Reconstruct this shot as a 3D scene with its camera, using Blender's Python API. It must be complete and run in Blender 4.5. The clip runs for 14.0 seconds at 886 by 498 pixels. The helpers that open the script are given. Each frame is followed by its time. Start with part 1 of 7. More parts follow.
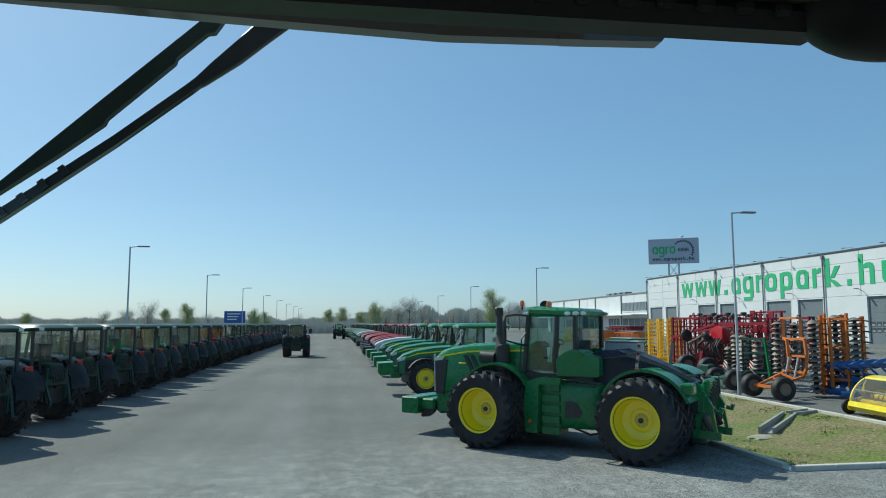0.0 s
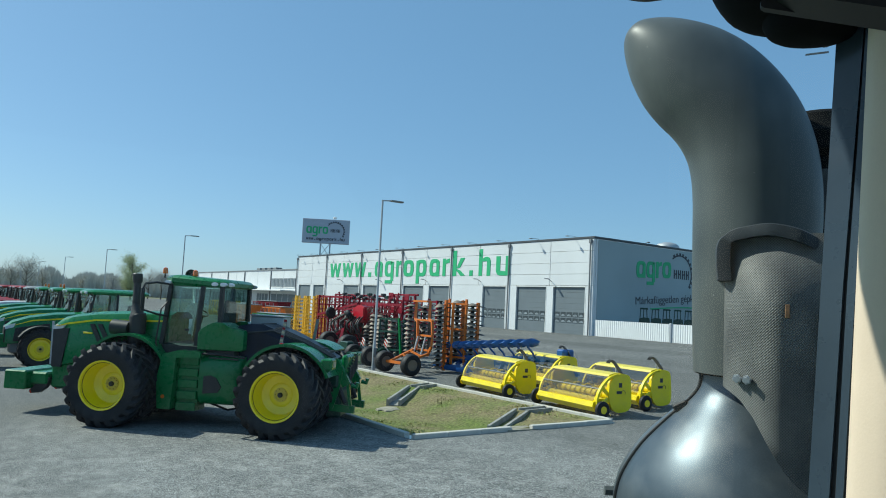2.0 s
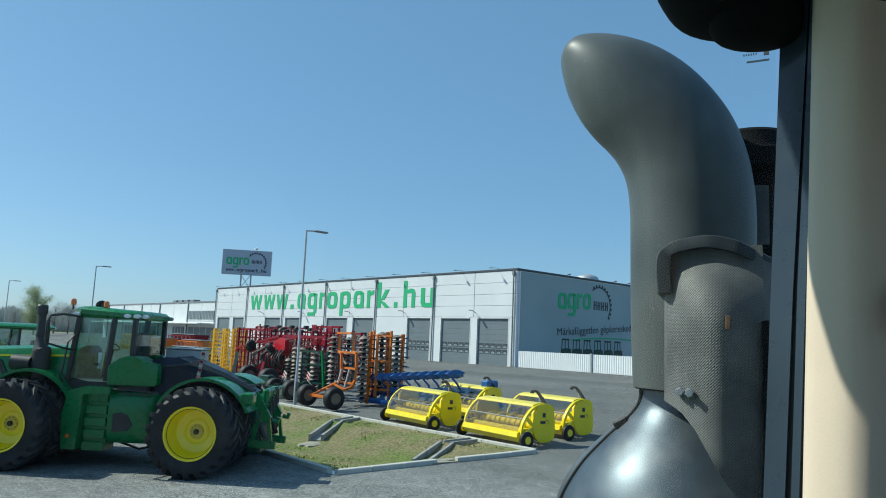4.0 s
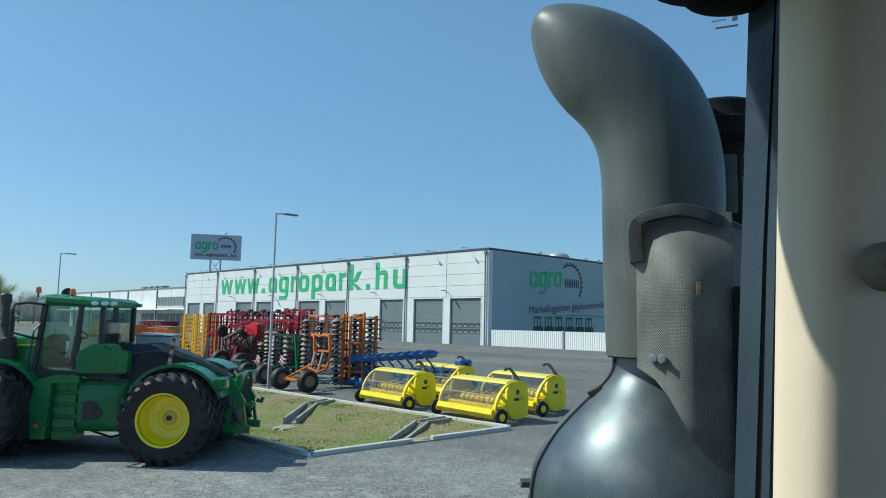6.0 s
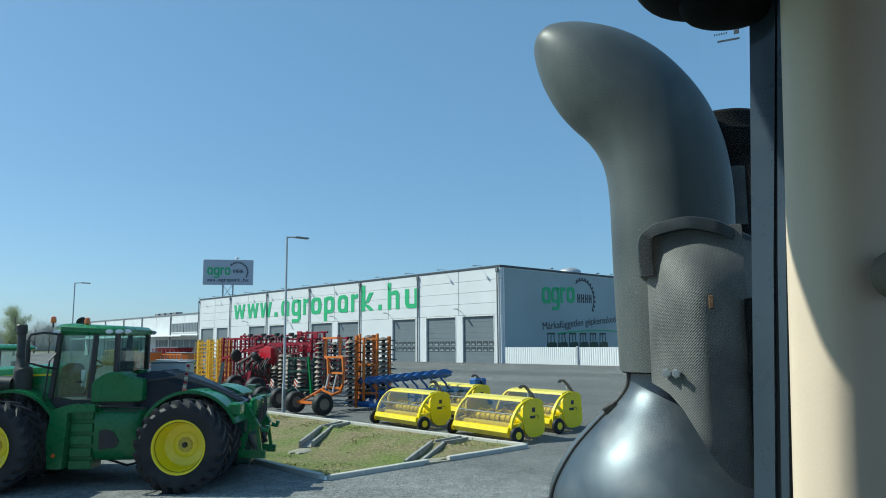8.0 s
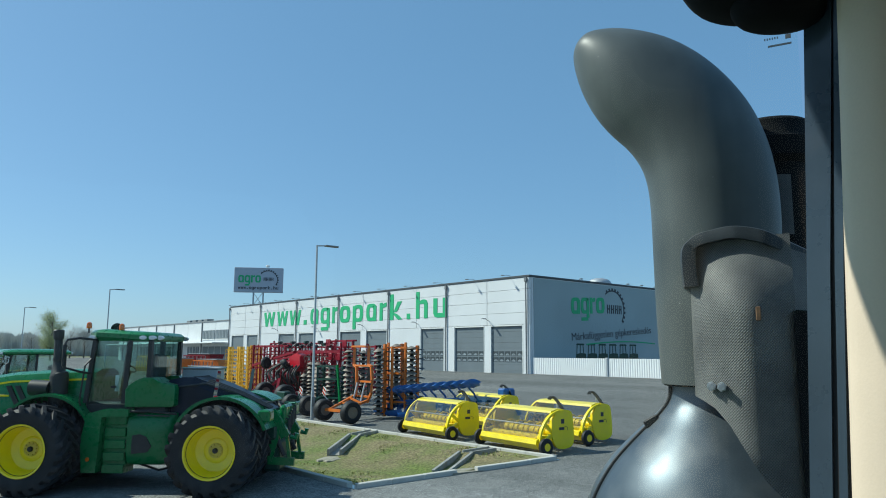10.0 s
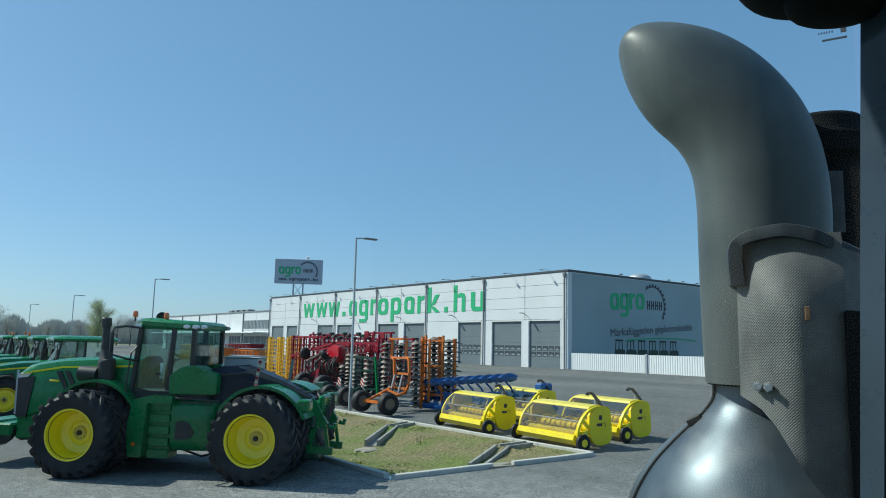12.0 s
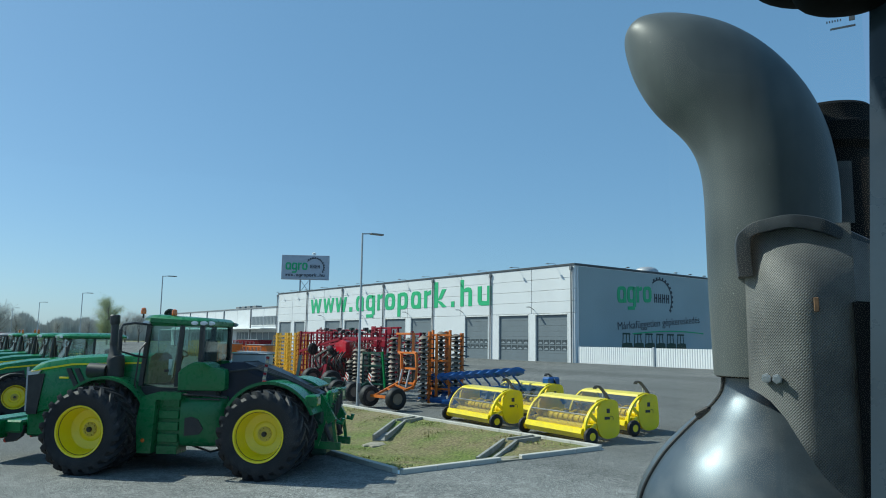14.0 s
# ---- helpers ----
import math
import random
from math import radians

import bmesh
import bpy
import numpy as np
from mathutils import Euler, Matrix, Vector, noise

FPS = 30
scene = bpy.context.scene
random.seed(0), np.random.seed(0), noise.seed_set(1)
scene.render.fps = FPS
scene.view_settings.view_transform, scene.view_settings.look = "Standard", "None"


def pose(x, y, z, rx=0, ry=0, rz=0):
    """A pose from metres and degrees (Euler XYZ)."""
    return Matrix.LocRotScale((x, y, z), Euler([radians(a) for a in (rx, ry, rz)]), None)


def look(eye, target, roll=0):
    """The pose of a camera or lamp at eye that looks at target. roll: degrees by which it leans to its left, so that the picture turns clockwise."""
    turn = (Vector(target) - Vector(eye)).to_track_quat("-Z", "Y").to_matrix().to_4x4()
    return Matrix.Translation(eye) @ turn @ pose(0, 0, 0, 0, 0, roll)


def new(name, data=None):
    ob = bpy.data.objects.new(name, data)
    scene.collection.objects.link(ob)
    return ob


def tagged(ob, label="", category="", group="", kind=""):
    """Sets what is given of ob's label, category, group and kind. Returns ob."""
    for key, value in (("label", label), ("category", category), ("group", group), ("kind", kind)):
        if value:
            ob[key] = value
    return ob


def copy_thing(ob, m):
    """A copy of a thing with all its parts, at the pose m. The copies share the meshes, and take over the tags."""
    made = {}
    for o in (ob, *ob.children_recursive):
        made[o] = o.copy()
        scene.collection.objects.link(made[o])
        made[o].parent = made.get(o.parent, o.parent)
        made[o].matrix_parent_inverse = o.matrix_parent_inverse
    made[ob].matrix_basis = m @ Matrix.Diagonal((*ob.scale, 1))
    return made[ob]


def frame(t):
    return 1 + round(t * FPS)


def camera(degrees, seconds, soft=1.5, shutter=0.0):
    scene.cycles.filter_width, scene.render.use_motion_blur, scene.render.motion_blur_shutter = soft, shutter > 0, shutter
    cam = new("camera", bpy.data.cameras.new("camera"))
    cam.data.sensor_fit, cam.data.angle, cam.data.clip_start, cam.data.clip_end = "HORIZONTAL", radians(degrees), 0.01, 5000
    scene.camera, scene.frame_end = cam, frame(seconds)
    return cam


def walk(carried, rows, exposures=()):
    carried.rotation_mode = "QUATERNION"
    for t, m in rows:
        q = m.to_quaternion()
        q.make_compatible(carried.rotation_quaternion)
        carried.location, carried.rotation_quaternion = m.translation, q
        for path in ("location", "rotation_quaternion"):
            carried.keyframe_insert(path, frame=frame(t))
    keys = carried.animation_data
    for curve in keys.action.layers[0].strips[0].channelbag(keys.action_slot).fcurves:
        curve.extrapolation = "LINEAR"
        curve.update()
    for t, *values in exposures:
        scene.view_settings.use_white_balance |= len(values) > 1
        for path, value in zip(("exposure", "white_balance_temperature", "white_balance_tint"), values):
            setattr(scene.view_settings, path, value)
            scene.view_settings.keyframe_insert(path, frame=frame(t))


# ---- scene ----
# ---- camera and walk ----
cam = camera(63.6, 14.0, soft=1.0)
EYE = 3.05
PATH = [
    (0, -0.081, -0.346, 0.068, -8.206, 5.968, 0.099),
    (0.5, -0.044, -0.335, 0.028, -16.911, 0.659, -0.312),
    (1, -0.056, -0.326, 0.036, -26.192, -0.562, 0.866),
    (1.5, -0.055, -0.204, 0.042, -31.644, 0.934, -0.072),
    (2, -0.005, -0.090, 0.045, -35.824, 4.666, -2.873),
    (2.5, 0.015, -0.043, 0.028, -37.542, 7.191, -4.211),
    (3, 0.020, -0.039, 0.020, -38.524, 8.060, -4.322),
    (3.5, 0.022, -0.043, 0.016, -39.874, 7.976, -3.485),
    (4, 0.014, -0.027, 0.011, -41.867, 7.511, -2.441),
    (6.5, 0.017, -0.020, -0.004, -44.028, 5.995, -1.120),
    (7, 0.016, -0.022, -0.003, -43.648, 6.361, -0.676),
    (7.5, 0.017, -0.022, -0.003, -43.344, 6.873, -0.126),
    (8, 0.016, -0.024, -0.001, -42.950, 7.526, 0.422),
    (10.5, 0.008, 0.001, -0.001, -39.940, 8.252, -0.665),
    (11, 0.006, -0.001, -0.003, -38.988, 7.959, -1.083),
    (11.5, 0.004, -0.002, -0.001, -38.254, 7.799, -1.284),
    (12, -0.000, -0.001, 0.001, -37.789, 7.717, -1.223),
    (12.5, 0.000, 0.000, 0.001, -37.573, 7.642, -1.196),
    (13, 0.000, 0.001, -0.001, -37.432, 7.542, -1.085),
    (13.5, -0.000, 0.000, -0.001, -37.321, 7.417, -0.960),
    (14, 0.001, 0.001, -0.000, -37.229, 7.284, -0.810),
]
walk(cam, [(t, pose(x, y, EYE + z, 90 + p, r, yaw)) for t, x, y, z, yaw, p, r in PATH],
     exposures=[(0.0, 0.36, 6560, 4), (0.5, 0.20, 6560, 4), (1.0, 0.40, 6560, 4), (2.0, 0.45, 6480, 4), (3.0, 0.39, 6400, 4), (4.0, 0.45, 6400, 4), (8.0, 0.47, 6400, 4), (10.5, 0.42, 6360, 4), (12.0, 0.38, 6360, 4), (14.0, 0.36, 6360, 4)])

# ---- world, sun ----
SUN_EL, SUN_FROM = 43.0, (-0.61, 0.79)
world = bpy.data.worlds.new("world")
scene.world = world
world.use_nodes = True
wn = world.node_tree
sky = wn.nodes.new("ShaderNodeTexSky")
sky.sky_type, sky.sun_disc = "NISHITA", False
sky.sun_elevation, sky.sun_rotation = radians(SUN_EL), math.atan2(SUN_FROM[0], SUN_FROM[1])
sky.air_density, sky.dust_density, sky.ozone_density, sky.altitude = 0.9, 0.8, 3.2, 100
wn.nodes["Background"].inputs[1].default_value = 0.095
haze = wn.nodes.new("ShaderNodeMix")
haze.data_type, haze.inputs[0].default_value, haze.inputs[7].default_value = "RGBA", 0.45, (1.55, 3.35, 5.7, 1)
wn.links.new(sky.outputs[0], haze.inputs[6])
wn.links.new(haze.outputs[2], wn.nodes["Background"].inputs[0])
sun = new("sun", bpy.data.lights.new("sun", "SUN"))
sun.data.energy, sun.data.angle, sun.data.color = 3.8, radians(0.53), (1.0, 0.94, 0.85)
h = math.cos(radians(SUN_EL)) / math.hypot(*SUN_FROM)
sun.matrix_world = look((SUN_FROM[0] * h * 50, SUN_FROM[1] * h * 50, math.sin(radians(SUN_EL)) * 50), (0, 0, 0))


# ---- materials ----
def base(name):
    m = bpy.data.materials.new(name)
    m.use_nodes = True
    nt = m.node_tree
    return m, nt, nt.nodes["Principled BSDF"]


def noise_tex(nt, scale, detail=4, coords="Object", stretch=None, rough=0.5):
    tc = nt.nodes.new("ShaderNodeTexCoord")
    nz = nt.nodes.new("ShaderNodeTexNoise")
    nz.inputs["Scale"].default_value, nz.inputs["Detail"].default_value, nz.inputs["Roughness"].default_value = scale, detail, rough
    if stretch:
        mp = nt.nodes.new("ShaderNodeMapping")
        mp.inputs["Scale"].default_value = stretch
        nt.links.new(tc.outputs[coords], mp.inputs[0])
        nt.links.new(mp.outputs[0], nz.inputs["Vector"])
    else:
        nt.links.new(tc.outputs[coords], nz.inputs["Vector"])
    return nz.outputs["Fac"]


def ramp(nt, fac, stops):
    r = nt.nodes.new("ShaderNodeValToRGB")
    while len(r.color_ramp.elements) < len(stops):
        r.color_ramp.elements.new(0.5)
    for e, (p, c) in zip(r.color_ramp.elements, stops):
        e.position, e.color = p, (*c, 1)
    nt.links.new(fac, r.inputs[0])
    return r.outputs[0]


def blend(nt, a, b, fac, mode="MIX"):
    mx = nt.nodes.new("ShaderNodeMix")
    mx.data_type, mx.blend_type = "RGBA", mode
    if isinstance(fac, float):
        mx.inputs[0].default_value = fac
    else:
        nt.links.new(fac, mx.inputs[0])
    nt.links.new(a, mx.inputs[6])
    nt.links.new(b, mx.inputs[7])
    return mx.outputs[2]


def bump(nt, bsdf, height, strength, dist):
    b = nt.nodes.new("ShaderNodeBump")
    b.inputs["Strength"].default_value, b.inputs["Distance"].default_value = strength, dist
    nt.links.new(height, b.inputs["Height"])
    nt.links.new(b.outputs[0], bsdf.inputs["Normal"])


def paint(name, col, rough=0.4, metal=0.0, var=0.12, scale=2.5, fine=40.0, relief=0.0, dirt=None, amount=0.35, coat=0.0, spec=0.5):
    """A surface with broad and fine variation, optional dust that gathers in patches, and fine relief."""
    m, nt, b = base(name)
    lo = tuple(c * (1 - var) for c in col)
    hi = tuple(min(1, c * (1 + var)) for c in col)
    c1 = ramp(nt, noise_tex(nt, scale, 5), [(0.3, lo), (0.7, hi)])
    c2 = ramp(nt, noise_tex(nt, fine, 3), [(0.3, (1 - var * 0.7,) * 3), (0.7, (1,) * 3)])
    c = blend(nt, c1, c2, 1.0, "MULTIPLY")
    if dirt:
        d = nt.nodes.new("ShaderNodeRGB")
        d.outputs[0].default_value = (*dirt, 1)
        f = ramp(nt, noise_tex(nt, scale * 1.7, 7), [(0.45, (0,) * 3), (0.75, (amount,) * 3)])
        c = blend(nt, c, d.outputs[0], f)
    nt.links.new(c, b.inputs["Base Color"])
    mr = nt.nodes.new("ShaderNodeMapRange")
    mr.inputs["To Min"].default_value, mr.inputs["To Max"].default_value = max(0.02, rough - 0.1), min(1, rough + 0.12)
    nt.links.new(noise_tex(nt, scale * 4, 5), mr.inputs["Value"])
    nt.links.new(mr.outputs[0], b.inputs["Roughness"])
    b.inputs["Metallic"].default_value = metal
    b.inputs["Specular IOR Level"].default_value = spec
    b.inputs["Coat Weight"].default_value = coat
    b.inputs["Coat Roughness"].default_value = 0.08
    if relief:
        bump(nt, b, noise_tex(nt, fine, 4), 0.5, relief)
    return m


def pane(name, tint, gloss=0.05, edge=0.7):
    """Thin clear sheet: light passes straight on, and a little is mirrored."""
    m = bpy.data.materials.new(name)
    m.use_nodes = True
    nt = m.node_tree
    nt.nodes.clear()
    out, mix = nt.nodes.new("ShaderNodeOutputMaterial"), nt.nodes.new("ShaderNodeMixShader")
    tr, gl = nt.nodes.new("ShaderNodeBsdfTransparent"), nt.nodes.new("ShaderNodeBsdfGlossy")
    tr.inputs[0].default_value = (*tint, 1)
    gl.inputs["Roughness"].default_value = 0.02
    lw, pw, mr = nt.nodes.new("ShaderNodeLayerWeight"), nt.nodes.new("ShaderNodeMath"), nt.nodes.new("ShaderNodeMapRange")
    lw.inputs[0].default_value = 0.5
    pw.operation, pw.inputs[1].default_value = "POWER", 3.5
    mr.inputs["To Min"].default_value, mr.inputs["To Max"].default_value = gloss, edge
    nt.links.new(lw.outputs["Facing"], pw.inputs[0])
    nt.links.new(pw.outputs[0], mr.inputs["Value"])
    nt.links.new(mr.outputs[0], mix.inputs[0])
    nt.links.new(tr.outputs[0], mix.inputs[1])
    nt.links.new(gl.outputs[0], mix.inputs[2])
    nt.links.new(mix.outputs[0], out.inputs[0])
    return m


def asphalt_material(name="asphalt", lift=1.0, scuffs=0.75):
    m, nt, b = base(name)
    stones = ramp(nt, noise_tex(nt, 42, 8, rough=0.7), [(0.38, (0.052 * lift, 0.052 * lift, 0.051 * lift)), (0.5, (0.185 * lift, 0.186 * lift, 0.182 * lift)), (0.62, (0.53 * lift, 0.53 * lift, 0.508 * lift))])
    broad = ramp(nt, noise_tex(nt, 0.16, 6), [(0.35, (0.815, 0.83, 0.83)), (0.65, (1.0, 1.015, 1.01))])
    c = blend(nt, stones, broad, 1.0, "MULTIPLY")
    lanes = ramp(nt, noise_tex(nt, 0.5, 6, stretch=(1.0, 0.05, 1.0)), [(0.38, (0.82,) * 3), (0.62, (1.04,) * 3)])
    c = blend(nt, c, lanes, 1.0, "MULTIPLY")
    mottle = ramp(nt, noise_tex(nt, 7, 6, rough=0.75), [(0.36, (0.80,) * 3), (0.64, (1.14,) * 3)])
    c = blend(nt, c, mottle, 1.0, "MULTIPLY")
    # pale dust in scuffed streaks, thin beyond a round area; asphalt darkens outwards
    tc, mp, gr = nt.nodes.new("ShaderNodeTexCoord"), nt.nodes.new("ShaderNodeMapping"), nt.nodes.new("ShaderNodeTexGradient")
    mp.inputs["Scale"].default_value, mp.inputs["Location"].default_value = (1 / 13, 1 / 13, 0), (-2.5 / 13, -8.5 / 13, 0)
    gr.gradient_type = "SPHERICAL"
    nt.links.new(tc.outputs["Object"], mp.inputs[0])
    nt.links.new(mp.outputs[0], gr.inputs[0])
    round_area = ramp(nt, gr.outputs["Fac"], [(0.0, (0.16,) * 3), (0.55, (1,) * 3)])
    c = blend(nt, c, ramp(nt, gr.outputs["Fac"], [(0.0, (0.78,) * 3), (0.55, (1.10,) * 3)]), 1.0, "MULTIPLY")
    scuff = ramp(nt, noise_tex(nt, 1.9, 15, stretch=(1.1, 0.8, 1.0), rough=0.86), [(0.48, (0,) * 3), (0.64, (scuffs,) * 3)])
    d = nt.nodes.new("ShaderNodeRGB")
    d.outputs[0].default_value = (0.54, 0.528, 0.49, 1)
    c = blend(nt, c, d.outputs[0], blend(nt, scuff, round_area, 1.0, "MULTIPLY"))
    nt.links.new(c, b.inputs["Base Color"])
    b.inputs["Roughness"].default_value = 0.92
    b.inputs["Specular IOR Level"].default_value = 0.16
    bump(nt, b, noise_tex(nt, 36, 7, rough=0.65), 0.9, 0.026)
    return m


def grass_material(name, dry, green, scale, damp=None):
    """Dry turf with green patches; damp gives the stretch across x where it stays greener."""
    m, nt, b = base(name)
    fac = noise_tex(nt, scale, 8)
    if damp:
        tc, sep = nt.nodes.new("ShaderNodeTexCoord"), nt.nodes.new("ShaderNodeSeparateXYZ")
        nt.links.new(tc.outputs["Object"], sep.inputs[0])
        wet = ramp(nt, spread(nt, sep.outputs["X"], damp[0], damp[1]), [(0.0, (0.0,) * 3), (0.25, (0.07,) * 3), (0.45, (0.06,) * 3), (1.0, (0.0,) * 3)])
        add = nt.nodes.new("ShaderNodeMath")
        nt.links.new(fac, add.inputs[0])
        nt.links.new(wet, add.inputs[1])
        fac = add.outputs[0]
    c1 = ramp(nt, fac, [(0.46, dry), (0.68, green)])
    c2 = ramp(nt, noise_tex(nt, 12, 9), [(0.34, (0.55,) * 3), (0.66, (1.25,) * 3)])
    nt.links.new(blend(nt, c1, c2, 1.0, "MULTIPLY"), b.inputs["Base Color"])
    b.inputs["Roughness"].default_value = 0.95
    bump(nt, b, noise_tex(nt, 30, 6), 1.0, 0.06)
    return m


def spread(nt, value, lo, hi):
    mr = nt.nodes.new("ShaderNodeMapRange")
    mr.inputs["From Min"].default_value, mr.inputs["From Max"].default_value = lo, hi
    nt.links.new(value, mr.inputs["Value"])
    return mr.outputs[0]


def leaf_material(name, a, c):
    m, nt, b = base(name)
    g = nt.nodes.new("ShaderNodeNewGeometry")
    nt.links.new(ramp(nt, g.outputs["Random Per Island"], [(0.0, a), (1.0, c)]), b.inputs["Base Color"])
    b.inputs["Roughness"].default_value = 0.8
    return m


def perforated_material():
    m, nt, b = base("perforated_steel")
    tc = nt.nodes.new("ShaderNodeTexCoord")
    v = nt.nodes.new("ShaderNodeTexVoronoi")
    v.inputs["Scale"].default_value, v.inputs["Randomness"].default_value = 1.0, 0.0
    mp = nt.nodes.new("ShaderNodeMapping")
    mp.inputs["Scale"].default_value = (285, 285, 285)
    mp.inputs["Rotation"].default_value = (0, 0, radians(45))
    nt.links.new(tc.outputs["UV"], mp.inputs[0])
    nt.links.new(mp.outputs[0], v.inputs["Vector"])
    v.voronoi_dimensions = "2D"
    hole = ramp(nt, v.outputs["Distance"], [(0.24, (0.52,) * 3), (0.44, (0,) * 3)])
    stain = ramp(nt, noise_tex(nt, 9, 6), [(0.35, (0.105, 0.107, 0.104)), (0.65, (0.215, 0.215, 0.204))])
    b.inputs["Roughness"].default_value, b.inputs["Metallic"].default_value = 0.55, 0.3
    dark = nt.nodes.new("ShaderNodeRGB")
    dark.outputs[0].default_value = (0.006, 0.006, 0.007, 1)
    nt.links.new(blend(nt, stain, dark.outputs[0], hole), b.inputs["Base Color"])
    bump(nt, b, hole, 0.6, -0.002)
    return m


def stack_material():
    """Matt heat-stained steel with rain streaks and pale dust flecks."""
    m, nt, b = base("stack_steel")
    c = ramp(nt, noise_tex(nt, 5, 6), [(0.32, (0.066, 0.076, 0.076)), (0.68, (0.118, 0.131, 0.128))])
    streak = ramp(nt, noise_tex(nt, 14, 5, stretch=(1.0, 1.0, 0.12)), [(0.35, (0.82,) * 3), (0.65, (1.08,) * 3)])
    c = blend(nt, c, streak, 1.0, "MULTIPLY")
    tc, v = nt.nodes.new("ShaderNodeTexCoord"), nt.nodes.new("ShaderNodeTexVoronoi")
    v.inputs["Scale"].default_value = 55
    nt.links.new(tc.outputs["Object"], v.inputs["Vector"])
    spot = ramp(nt, v.outputs["Distance"], [(0.05, (0.55,) * 3), (0.11, (0,) * 3)])
    where = ramp(nt, noise_tex(nt, 11, 4), [(0.50, (0,) * 3), (0.66, (1,) * 3)])
    d = nt.nodes.new("ShaderNodeRGB")
    d.outputs[0].default_value = (0.30, 0.30, 0.29, 1)
    c = blend(nt, c, d.outputs[0], blend(nt, spot, where, 1.0, "MULTIPLY"))
    nt.links.new(c, b.inputs["Base Color"])
    b.inputs["Roughness"].default_value, b.inputs["Specular IOR Level"].default_value = 0.46, 0.36
    return m


